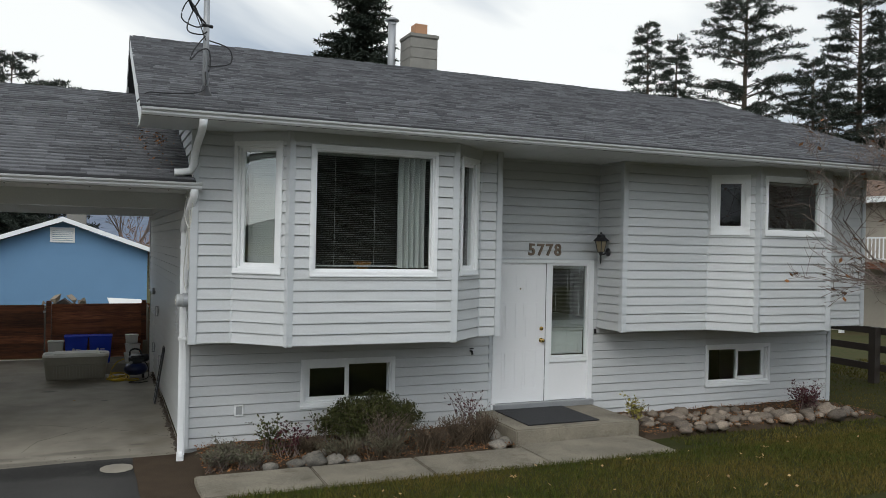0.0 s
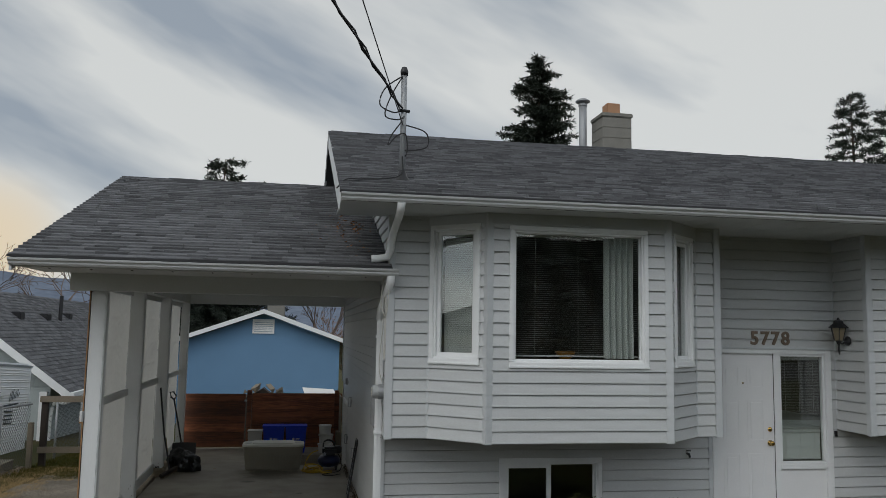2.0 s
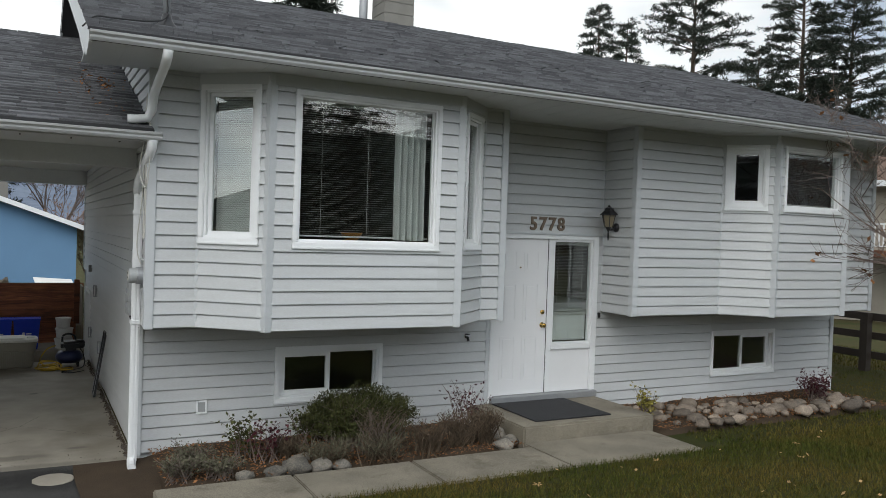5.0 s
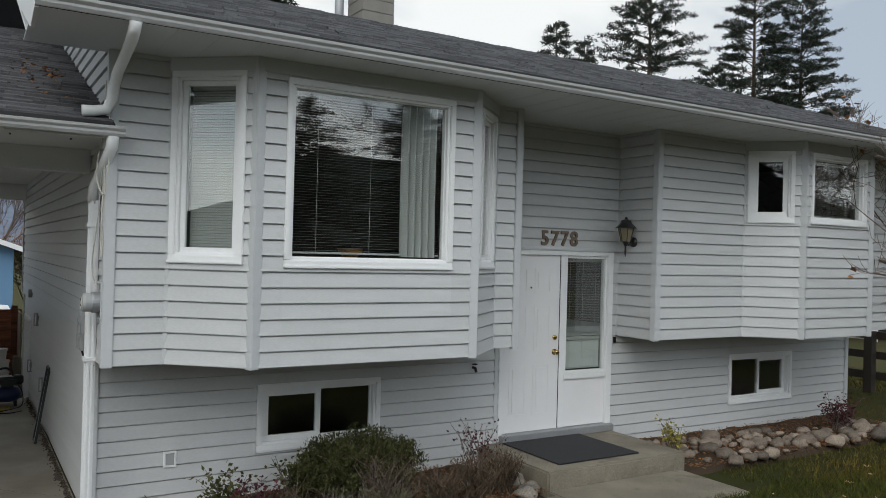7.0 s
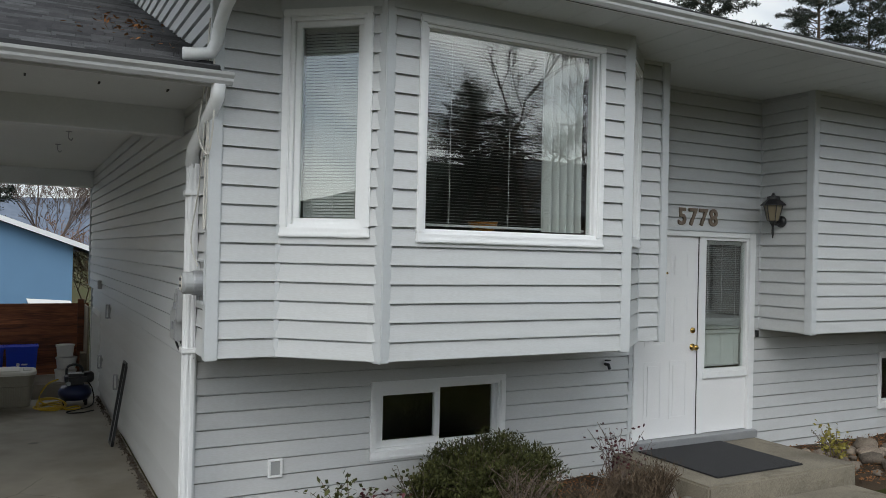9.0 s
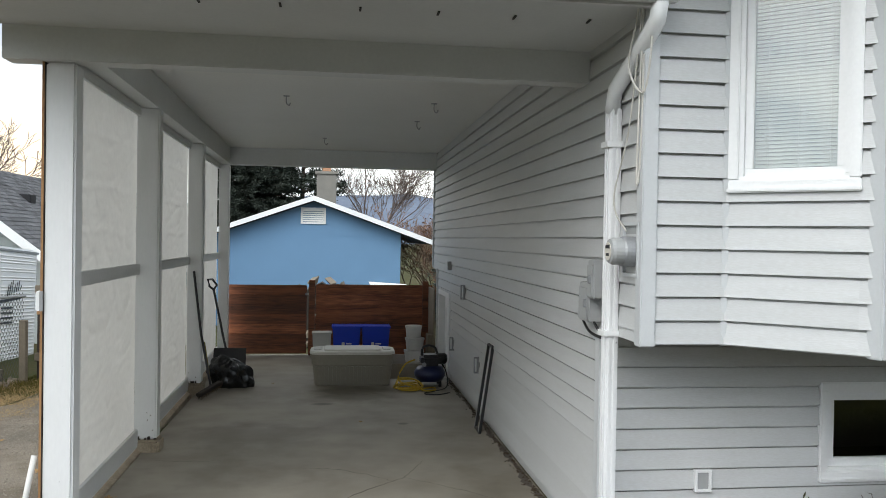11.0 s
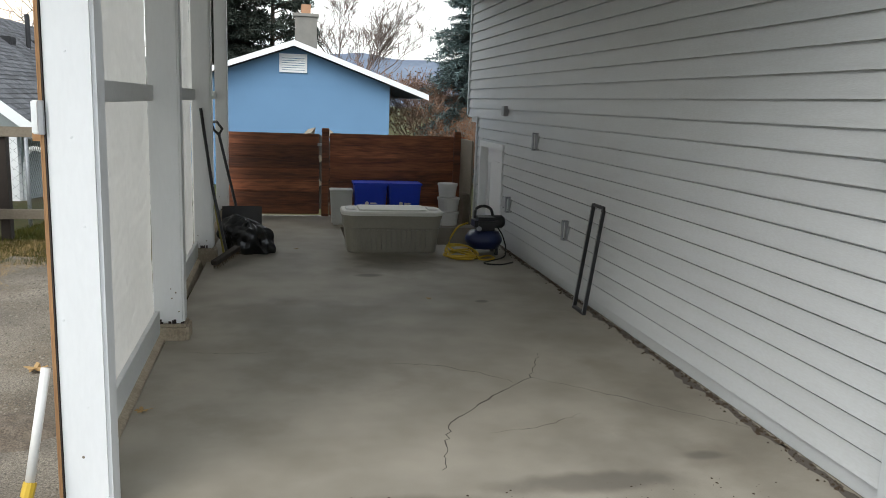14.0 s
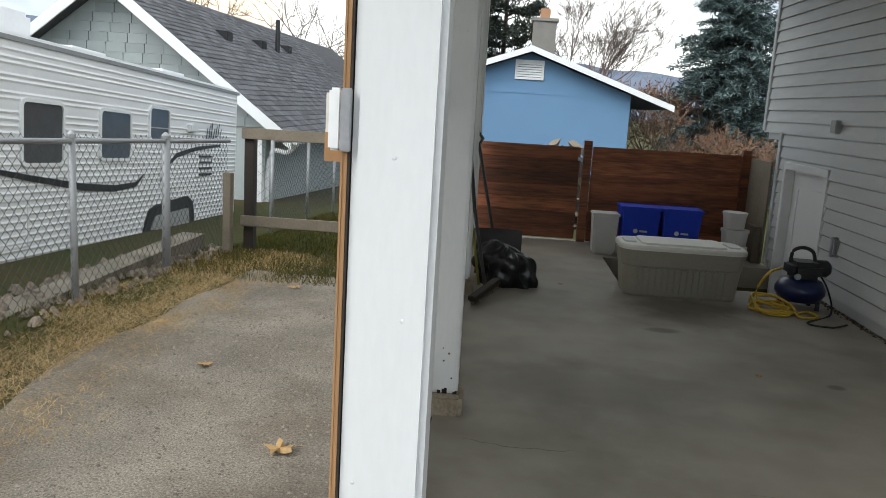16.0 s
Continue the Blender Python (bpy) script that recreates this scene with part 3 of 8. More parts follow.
def blind(p0, p1, s0, s1, z0, z1, depth=0.13, tilt=38, pitch=0.024, label="white horizontal slat blind hanging inside the window", mat=M_BLIND):
    m = frame_of(p0, p1) @ pose(s0, depth, 0)
    w = s1 - s0
    top = thing("venetian_blind", label, "blind", tuple(m @ Vector((w / 2, 0, z0))))
    s = Shape()
    z = z0 + 0.03
    c, t = math.cos(radians(tilt)) * 0.0115, math.sin(radians(tilt)) * 0.0115
    while z < z1 - 0.04:
        s.add([(0, -c, z - t), (w, -c, z - t), (w, 0, z + 0.002), (0, 0, z + 0.002), (w, c, z + t), (0, c, z + t)], [(0, 1, 2, 3), (3, 2, 4, 5)])
        z += pitch
    part("slats", s.moved(m), mat, top, kind="stuff")
    part("head_rail", Shape().box(0, -0.02, z1 - 0.04, w, 0.02, z1).moved(m), M_BLIND, top, bevel=0.003)
    part("bottom_rail", Shape().box(0, -0.014, z0, w, 0.014, z0 + 0.018).moved(m), M_BLIND, top, bevel=0.003)
    for q in (0.15, 0.5, 0.85):
        part("ladder_cord", Shape().tube([(w * q, -0.014, z0), (w * q, -0.014, z1)], 0.0025, 4).moved(m), M_BLIND, top)
    return top


def curtain(p0, p1, s0, s1, z0, z1, depth=0.2, waves=7):
    m = frame_of(p0, p1) @ pose(s0, depth, 0)
    w = s1 - s0

    def fn(u, v):
        return m @ Vector((u * w, 0.028 * math.sin(u * waves * 2 * math.pi + 0.6 * math.sin(3 * v)) + 0.01 * math.sin(u * 31), z0 + v * (z1 - z0)))
    s = Shape().grid(fn, 90, 8)
    return solid("curtain", s, M_CURTAIN, "white sheer curtain gathered in folds beside the blind", "curtain", smooth=True)


def rounded(w, d, r, n=5):
    """Corner-rounded rectangle round the origin, as (x, y) points."""
    pts = []
    for k, (sx, sy) in enumerate(((1, 1), (-1, 1), (-1, -1), (1, -1))):
        for i in range(n + 1):
            t = math.pi / 2 * (k + i / n)
            pts.append((sx * (w / 2 - r) + r * math.cos(t), sy * (d / 2 - r) + r * math.sin(t)))
    return pts


def loft(levels, c, n=5):
    """Rounded rectangles (z, width, depth, radius) stacked into one closed skin round c."""
    vs, fs = [], []
    for z, w, d, r in levels:
        vs += [(c[0] + x, c[1] + y, c[2] + z) for x, y in rounded(w, d, r, n)]
    m = 4 * (n + 1)
    for k in range(len(levels) - 1):
        fs += [(k * m + i, k * m + (i + 1) % m, (k + 1) * m + (i + 1) % m, (k + 1) * m + i) for i in range(m)]
    fs += [tuple(range(m - 1, -1, -1)), tuple((len(levels) - 1) * m + i for i in range(m))]
    return Shape().add(vs, fs)


# ---- ground ----
def drape(x0, x1, y0, y1, lift, step=0.4, edge=None):
    """A sheet that follows the ground; edge shifts its borders to and fro."""
    nx, ny = max(1, int((x1 - x0) / step)), max(1, int((y1 - y0) / step))

    def fn(u, v):
        x, y = x0 + u * (x1 - x0), y0 + v * (y1 - y0)
        if edge:
            k = edge * noise.noise(Vector((x * 0.8, y * 0.8, 3.1)))
            if u in (0, 1):
                x += k
            if v in (0, 1):
                y += k
        return (x, y, ground_z(x, y) + lift)
    return Shape().grid(fn, nx, ny)


def ground_sheet():
    xs = [-400, -200, -100, -60, -40, -28, -20, -15, -12] + [-10 + 0.5 * i for i in range(57)] + [20, 24, 30, 40, 60, 100, 200, 400]
    ys = [-300, -150, -80, -50, -30, -20, -12] + [-8 + 0.5 * i for i in range(64)] + [26, 30, 36, 45, 60, 90, 150, 300, 600]
    # keep the ground below the carport's stair well
    vs = [(x, y, -1.2 if (1.4 < x < 2.9 and 17.9 < y < 18.9) else ground_z(x, y) - 0.03) for y in ys for x in xs]
    n = len(xs)
    fs = [(j * n + i, j * n + i + 1, (j + 1) * n + i + 1, (j + 1) * n + i) for j in range(len(ys) - 1) for i in range(n - 1)]
    return Shape().add(vs, fs)


solid("ground", ground_sheet(), M_GROUND, "sloping ground of rough grass and earth round the houses", "ground", "structure")
solid("lawn", drape(2.95, 20, -3, 9.13, 0.0), M_LAWN, "front lawn of green and yellowing grass sloping to the house", "lawn", "structure")
solid("lawn", drape(8.56, 20, 9.13, 10.06, 0.0), M_LAWN, "strip of lawn running up to the stone bed", "lawn", "structure")
solid("driveway", drape(-0.55, 2.7, -4, 11.2, 0.0, edge=0.1), M_ASPHALT, "dark worn asphalt driveway in front of the carport", "driveway", "structure")
solid("gravel_lane", drape(-2.62, -0.62, 2, 17.5, 0.0, step=0.3, edge=0.22), M_GRAVEL, "grey gravel lane beside the carport", "gravel lane", "structure")
solid("concrete_patch", Shape().lathe((2.03, 10.79, ground_z(2, 10.8) - 0.02), [(0.19, 0), (0.18, 0.026), (0.1, 0.028)], 11), M_CONC, "pale round patch in the asphalt", "patch", "structure")
solid("corner_soil", drape(2.2, 2.95, 9.2, 11.15, 0.012, step=0.15, edge=0.15), M_DIRT, "bare brown soil at the driveway corner", "soil", "structure")
solid("shady_bed", drape(13.35, 16.3, 9.6, 15, 0.022, step=0.25, edge=0.2), M_LAWN, "dark leaf-strewn grass beside the rail fence", "lawn", "structure")
solid("street", drape(-60, 60, -14, -5, 0.01, step=2), M_ASPHALT, "grey asphalt street in front of the yard", "road", "structure")


def bed(u, v, x0, x1, y0, y1, k):
    """A soil bed that swells from its edges."""
    x, y = x0 + u * (x1 - x0), y0 + v * (y1 - y0)
    edge = min(1.0, 7 * min(u * (x1 - x0) / 2, (1 - u) * (x1 - x0) / 2, v, 2 - v))
    return (x, y, ground_z(x, y) - 0.02 + edge * (0.09 + 0.05 * noise.noise(Vector((x * 3, y * 3, k)))))


solid("garden_bed", Shape().grid(lambda u, v: bed(u, v, 2.85, 6.8, 9.88, 11.28, 0), 50, 20), M_DIRT, "brown soil garden bed along the house wall", "garden bed", "structure", smooth=True)
solid("rock_bed", Shape().grid(lambda u, v: bed(u, v, 8.6, 13.4, 9.95, 11.28, 5), 50, 20), M_DIRT, "brown soil bed edged with rounded stones", "garden bed", "structure", smooth=True)

# ---- the house: walls ----
door_hole = (6.96 - W, 8.64 - W, 0.28, 2.43)
sw_hole = (4.215 - W, 5.50 - W, 0.475, 1.095)
rw_hole = (10.80 - W, 12.16 - W, 0.42, 1.09)
p0, p1 = (W, F), (E_END, F)
holes = [door_hole, sw_hole, rw_hole]
wall_front_lower = wall_core("wall_front_lower", p0, p1, 0.0, OV, [(h[0], h[1], h[2], min(h[3], OV)) for h in holes], "pale grey lap-sided lower front wall of the house")
siding(wall_front_lower, p0, p1, 0.06, OV, holes)
window("window_1", p0, p1, *sw_hole, lights=2, label="white vinyl sliding basement window in grey siding", sash=0.03, sashes=(0.055, 0.02))
window("window_2", p0, p1, *rw_hole, lights=2, label="white vinyl sliding basement window above the rocks", sash=0.045, sashes=(0.02, 0.06))

rp0, rp1 = (6.70, F), (8.73, F)
wall_entry = wall_core("wall_entry", rp0, rp1, OV, SOF, [(6.96 - 6.70, 8.64 - 6.70, OV, 2.43)], "pale grey lap-sided entry recess above the front door")
siding(wall_entry, rp0, rp1, OV + 0.0, SOF, [(6.96 - 6.70, 8.64 - 6.70, OV, 2.43)])
cheek_e = wall_core("wall_cheek_east", (8.73, F), (8.73, U), OV, SOF, [], "pale grey lap-sided cheek of the entry recess")
siding(cheek_e, (8.73, F), (8.73, U), OV, SOF)
cheek_w = wall_core("wall_cheek_west", (6.70, U), (6.70, F), OV, SOF, [], "pale grey lap-sided cheek of the entry recess")
siding(cheek_w, (6.70, U), (6.70, F), OV, SOF)

# upper front: plan points of the wall, bay by bay
UP = [(W, U), (3.24, U), (3.80, B), (5.86, B), (6.42, U), (6.70, U)]
UQ = [(8.73, U), (10.24, U), (10.76, B), (12.17, B), (12.70, U), (E_END, U)]
lw = (0.02, 0.655, 2.245, 3.765)
bw = (0.225, 1.81, 2.225, 3.74)
sw = (0.10, 0.64, 2.24, 3.73)
k1 = (0.045, 0.60, 2.86, 3.75)
k2 = (0.10, 1.29, 2.86, 3.74)
walls = {
    "wall_upper_west": (UP[0], UP[1], []),
    "wall_bay_west": (UP[1], UP[2], [lw]),
    "wall_bay_front": (UP[2], UP[3], [bw]),
    "wall_bay_east": (UP[3], UP[4], [sw]),
    "wall_upper_entry": (UP[4], UP[5], []),
    "wall_upper_middle": (UQ[0], UQ[1], []),
    "wall_kitchen_bay_west": (UQ[1], UQ[2], [k1]),
    "wall_kitchen_bay_front": (UQ[2], UQ[3], [k2]),
    "wall_kitchen_bay_east": (UQ[3], UQ[4], []),
    "wall_upper_east": (UQ[4], UQ[5], []),
}
for name, (a, b, hs) in walls.items():
    core = wall_core(name, a, b, OV, SOF, hs, "pale grey lap-sided upper front wall of the house")
    siding(core, a, b, OV, SOF, hs)
for name, (a, b, hs) in walls.items():
    if "bay" in name:
        solid("trim", Shape().box(0.0, -0.036, SOF - 0.115, math.dist(a, b), 0.0, SOF - 0.001).moved(frame_of(a, b)), M_TRIM, "plain pale grey frieze board over the bay windows", "trim", "structure", bevel=0.003)
window("window_3", UP[1], UP[2], *lw, label="tall narrow white vinyl window of the bay", sash=0.044)
window("window_4", UP[2], UP[3], *bw, label="large white vinyl picture window of the bay", sash=0.012)
window("window_5", UP[3], UP[4], *sw, label="tall narrow white vinyl window of the bay", sash=0.044)
window("window_6", UQ[1], UQ[2], *k1, label="small white vinyl casement window of the kitchen bay", sash=0.06)
window("window_7", UQ[2], UQ[3], *k2, label="white vinyl window of the kitchen bay", sash=0.012)
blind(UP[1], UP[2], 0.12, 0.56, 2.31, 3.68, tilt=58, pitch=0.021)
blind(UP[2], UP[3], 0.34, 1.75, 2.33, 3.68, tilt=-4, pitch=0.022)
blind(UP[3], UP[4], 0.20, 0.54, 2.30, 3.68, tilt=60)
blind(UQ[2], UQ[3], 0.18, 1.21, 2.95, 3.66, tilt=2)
curtain(UP[2], UP[3], 1.33, 1.68, 2.32, 3.68, depth=0.085, waves=5)

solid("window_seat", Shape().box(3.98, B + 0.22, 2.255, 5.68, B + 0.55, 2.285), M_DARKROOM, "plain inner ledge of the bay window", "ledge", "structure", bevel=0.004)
bowl = thing("bowl", "small orange bowl on the window ledge behind the blind", "bowl", (4.78, B + 0.36, 2.285))
part("bowl_body", Shape().lathe((4.78, B + 0.36, 2.285), [(0.04, 0), (0.05, 0.01), (0.10, 0.06), (0.115, 0.10), (0.105, 0.10), (0.09, 0.06), (0.03, 0.02)], 20), M_ORANGE, bowl, smooth=True)
for x, y, ang in ((W + 0.0, U, 0), (3.80, B, 20), (5.86, B, -20), (6.70, U, 0), (8.73, U, 0), (10.76, B, 20), (12.17, B, -20), (E_END, U, 0)):
    corner_post("trim", x, y, OV - 0.015, SOF, ang)
corner_post("trim", W, F, 0.03, OV, 0)
corner_post("trim", E_END, F, 0.03, OV, 0)
for x, y, ang in ((3.24, U, -20), (6.42, U, 20), (10.24, U, -20), (12.70, U, 20)):
    strip_post(x, y, OV - 0.01, SOF, ang)
strip_post(8.73, F - 0.02, OV, SOF, -45)
strip_post(6.93, F, 0.2, OV, 0, 0.05)

# west wall: lower part, upper part and gable
west_r, west_f = (W, 19.2), (W, F)
sd_hole = (19.2 - 18.95, 19.2 - 17.80, -0.85, 1.17)
wall_west_lower = wall_core("wall_west_lower", west_r, west_f, -0.9, 1.5, [sd_hole], "pale grey lap-sided lower west wall beside the carport")
siding(wall_west_lower, west_r, west_f, 0.086, 1.483, [sd_hole])
wall_west_upper = wall_core("wall_west_upper", (W, 19.8), (W, U), 1.5, SOF, [], "pale grey lap-sided upper west wall beside the carport")
siding(wall_west_upper, (W, 19.8), (W, U), 1.483, SOF + 1.9,
       limit=lambda z: (0.0, 19.8 - U) if z + COURSE < roof_z(U) - 0.1 else (19.8 - min(19.8, 2 * RIDGE_Y - EAVE_Y - (z + COURSE + 0.1 - EAVE_Z) / SLOPE), 19.8 - (EAVE_Y + (z + COURSE + 0.1 - EAVE_Z) / SLOPE)))
cheek_f = wall_core("wall_west_overhang", (W, F), (W, U), OV, 1.5, [], "pale grey lap-sided side of the overhanging upper floor")
siding(cheek_f, (W, F), (W, U), OV, 1.483)
gable = Shape()
gable.prism([(0, U, SOF), (0, 2 * RIDGE_Y - U, SOF), (0, 2 * RIDGE_Y - U, roof_z(U) - 0.1), (0, RIDGE_Y, roof_z(RIDGE_Y) - 0.1), (0, U, roof_z(U) - 0.1)], (W + 0.002, 0, 0), (W + 0.12, 0, 0))
solid("wall_gable_west", gable, M_SIDING, "pale grey gable wall under the main roof", "wall", "structure")
gable = Shape()
gable.prism([(0, U, SOF), (0, 2 * RIDGE_Y - U, SOF), (0, 2 * RIDGE_Y - U, roof_z(U) - 0.1), (0, RIDGE_Y, roof_z(RIDGE_Y) - 0.1), (0, U, roof_z(U) - 0.1)], (E_END - 0.12, 0, 0), (E_END, 0, 0))
solid("wall_gable_east", gable, M_SIDING, "pale grey gable wall under the main roof", "wall", "structure")
corner_post("trim", W, 19.2, 0.03, 1.5, 0)
corner_post("trim", W, 19.8, 1.5, SOF, 0)
solid("wall_east", Shape().box(E_END - 0.12, F + 0.12, -0.9, E_END, 19.8, OV).box(E_END - 0.12, U + 0.12, OV, E_END, 19.8, SOF), M_SIDING, "pale grey east wall of the house", "wall", "structure")
solid("wall_north", Shape().box(W + 0.12, 19.2, -0.9, E_END - 0.12, 19.3, OV).box(W + 0.12, 19.68, OV, E_END - 0.12, 19.8, SOF), M_SIDING, "pale grey rear wall of the house", "wall", "structure")
# floors, ceiling and partitions inside, seen only through the windows
upper = Shape().box(W + 0.02, F + 0.13, OV - 0.012, E_END - 0.02, 19.78, OV + 0.10)
upper.box(W + 0.02, U + 0.02, OV - 0.0125, 6.69, F + 0.13, OV + 0.0995).box(8.74, U + 0.02, OV - 0.0125, E_END - 0.02, F + 0.13, OV + 0.0995)
for a, b, c, d in ((UP[1], UP[2], UP[3], UP[4]), (UQ[1], UQ[2], UQ[3], UQ[4])):
    upper.prism([(a[0] + 0.02, a[1] + 0.02, 0), (b[0] + 0.01, b[1] + 0.02, 0), (c[0] - 0.01, c[1] + 0.02, 0), (d[0] - 0.02, d[1] + 0.02, 0)], (0, 0, OV - 0.014), (0, 0, OV + 0.098))
solid("floor_upper", upper, M_SOFFIT, "underside and floor of the overhanging upper storey", "floor", "structure")
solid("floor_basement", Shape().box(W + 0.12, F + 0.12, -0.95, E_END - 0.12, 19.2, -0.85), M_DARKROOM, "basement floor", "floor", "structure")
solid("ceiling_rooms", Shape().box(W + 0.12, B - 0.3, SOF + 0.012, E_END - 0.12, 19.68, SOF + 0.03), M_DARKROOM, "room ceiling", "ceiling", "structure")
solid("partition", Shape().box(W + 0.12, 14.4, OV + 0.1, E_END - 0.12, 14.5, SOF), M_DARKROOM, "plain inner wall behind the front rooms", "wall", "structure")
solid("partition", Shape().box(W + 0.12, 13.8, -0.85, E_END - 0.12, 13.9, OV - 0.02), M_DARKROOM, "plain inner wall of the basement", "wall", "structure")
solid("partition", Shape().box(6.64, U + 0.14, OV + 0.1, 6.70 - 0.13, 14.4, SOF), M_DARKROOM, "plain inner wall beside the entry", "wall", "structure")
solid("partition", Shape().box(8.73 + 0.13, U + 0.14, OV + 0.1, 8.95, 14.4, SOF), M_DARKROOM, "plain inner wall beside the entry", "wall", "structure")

# ---- roofs ----
S = math.hypot(1, SLOPE)


def gable_roof(name, x0, x1, ey, ez, ridge, slope, label, thick=0.09):
    s = Shape()
    rz = ez + slope * (ridge - ey)
    s.prism([(0, ey, ez), (0, ridge, rz), (0, 2 * ridge - ey, ez), (0, 2 * ridge - ey, ez - thick), (0, ridge, rz - thick), (0, ey, ez - thick)], (x0, 0, 0), (x1, 0, 0))
    return solid(name, s, M_DECK, label, "roof", "structure")


SHINGLES = []


def lay_shingles(roof, x0, x1, ey, ez, ridge, slope, near, far_side=True, material=M_SHINGLE, seed=1):
    """Laminated shingle tabs, row over row: the rows nearest the eave as pieces, the rest joined."""
    rng = random.Random(seed)
    sl = math.hypot(1, slope)
    rows = int((ridge - ey) * sl / 0.143)
    rest, count = Shape(), 0
    cache = {}
    for r in range(rows + 1):
        d0 = r * 0.143 / sl
        d1 = min(d0 + 0.165 / sl, ridge - ey + 0.01)
        x = x0 - rng.random() * 0.2
        while x < x1:
            w = rng.choice((0.14, 0.2, 0.26, 0.33))
            a, b = max(x, x0), min(x + w - 0.004, x1)
            x += w
            if b - a < 0.03:
                continue
            t = rng.choice((0.012, 0.016, 0.021))
            if count < near:
                key = (round(b - a, 3), t, round(d1 - d0, 3))
                if key not in cache:
                    h = (d1 - d0) * slope
                    cache[key] = Shape().add([(0, 0, 0), (b - a, 0, 0), (b - a, 0, 0.010 + t), (0, 0, 0.010 + t), (b - a, d1 - d0, h + 0.004), (0, d1 - d0, h + 0.004), (0, d1 - d0, h), (b - a, d1 - d0, h)],
                                             [(0, 1, 2, 3), (3, 2, 4, 5), (0, 3, 5, 6), (2, 1, 7, 4)]).mesh("shingle", material)
                ob = new("shingle", cache[key])
                ob.parent = roof
                ob.location = (a, ey + d0, ez + d0 * slope + 0.001)
                count += 1
            else:
                z0, z1 = ez + d0 * slope + 0.001, ez + d1 * slope + 0.001
                rest.add([(a, ey + d0, z0), (b, ey + d0, z0), (b, ey + d0, z0 + 0.010 + t), (a, ey + d0, z0 + 0.010 + t), (b, ey + d1, z1 + 0.004), (a, ey + d1, z1 + 0.004)],
                         [(0, 1, 2, 3), (3, 2, 4, 5)])
    if far_side:
        rest.add([(x0, ridge, ez + slope * (ridge - ey) + 0.006), (x1, ridge, ez + slope * (ridge - ey) + 0.006), (x1, 2 * ridge - ey, ez + 0.006), (x0, 2 * ridge - ey, ez + 0.006)], [(0, 1, 2, 3)])
    if rest.f:
        part("shingles", rest, material, roof, kind="stuff")


def gutter(name, x0, x1, y, z, label):
    """Ogee gutter along an eave; y is its back, z its rim."""
    prof = [(0, 0, 0), (0, 0, -0.068), (0, -0.055, -0.072), (0, -0.075, -0.052), (0, -0.078, -0.036), (0, -0.105, -0.018), (0, -0.112, 0), (0, -0.104, 0.002), (0, -0.098, -0.010),
            (0, -0.068, -0.032), (0, -0.064, -0.049), (0, -0.05, -0.064), (0, -0.006, -0.062), (0, -0.006, 0)]
    return solid(name, Shape().prism(prof, (x0, y, z), (x1, y, z)), M_GUTTER, label, "gutter", "structure")


roof_main = gable_roof("roof_main", ROOF_W, ROOF_E, EAVE_Y + 0.02, EAVE_Z, RIDGE_Y, SLOPE, "dark grey asphalt shingle roof of the house")
SHINGLES.append((roof_main, ROOF_W - 0.012, ROOF_E + 0.012, EAVE_Y, EAVE_Z, RIDGE_Y, SLOPE, 290, True, M_SHINGLE, 3))
gutter("gutter_main", ROOF_W, ROOF_E, EAVE_Y + 0.045, EAVE_Z - 0.016, "white metal gutter along the main eave")
solid("fascia", Shape().box(ROOF_W, EAVE_Y + 0.047, SOF - 0.004, ROOF_E, EAVE_Y + 0.075, EAVE_Z - 0.02), M_GUTTER, "white fascia board under the main eave", "trim", "structure")
# dark strips added for the shade line between shingle butts and gutter
solid("eave_shade_line", Shape().box(ROOF_W - 0.016, EAVE_Y - 0.03, EAVE_Z - 0.012, ROOF_E + 0.016, EAVE_Y - 0.003, EAVE_Z + 0.012), M_DECK, "dark strip for the shade line under the main eave's shingles", "trim", "structure")
solid("eave_shade_line", Shape().box(-1.096, 10.43, 3.258, 2.776, 10.457, 3.282), M_DECK, "dark strip for the shade line under the carport eave's shingles", "trim", "structure")
soffit = Shape().box(ROOF_W, EAVE_Y + 0.075, SOF, ROOF_E, U + 0.1, SOF + 0.012).box(6.6, U + 0.1, SOF + 0.001, 8.83, F + 0.1, SOF + 0.013)
soffit.prism([(0, U, SOF + 0.012), (0, RIDGE_Y, roof_z(RIDGE_Y) - 0.12), (0, RIDGE_Y, roof_z(RIDGE_Y) - 0.10), (0, U, SOF + 0.04)], (ROOF_W + 0.02, 0, 0), (W, 0, 0))
soffit_ob = solid("soffit", soffit, M_SOFFIT, "pale grey vinyl soffit under the eaves", "soffit", "structure")
x = ROOF_W + 0.3
while x < ROOF_E:
    part("panel_joint", Shape().box(x - 0.005, EAVE_Y + 0.08, SOF - 0.002, x + 0.005, U, SOF - 0.0005), M_SOFFIT, soffit_ob)
    x += 0.3
for y0, z0, y1, z1 in ((EAVE_Y + 0.02, EAVE_Z, RIDGE_Y, roof_z(RIDGE_Y)), (RIDGE_Y, roof_z(RIDGE_Y), 2 * RIDGE_Y - EAVE_Y, EAVE_Z)):
    for x in (ROOF_W, ROOF_E - 0.025):
        s = Shape().prism([(0, y0, z0 - 0.10), (0, y0 + 0.3, z0 - 0.16), (0, y1, z1 - 0.27), (0, y1, z1 - 0.004), (0, y0, z0 - 0.004)], (x - 0.004, 0, 0), (x + 0.022, 0, 0))
        solid("rake_board", s, M_SOFFIT, "grey rake board along the gable edge", "trim", "structure")

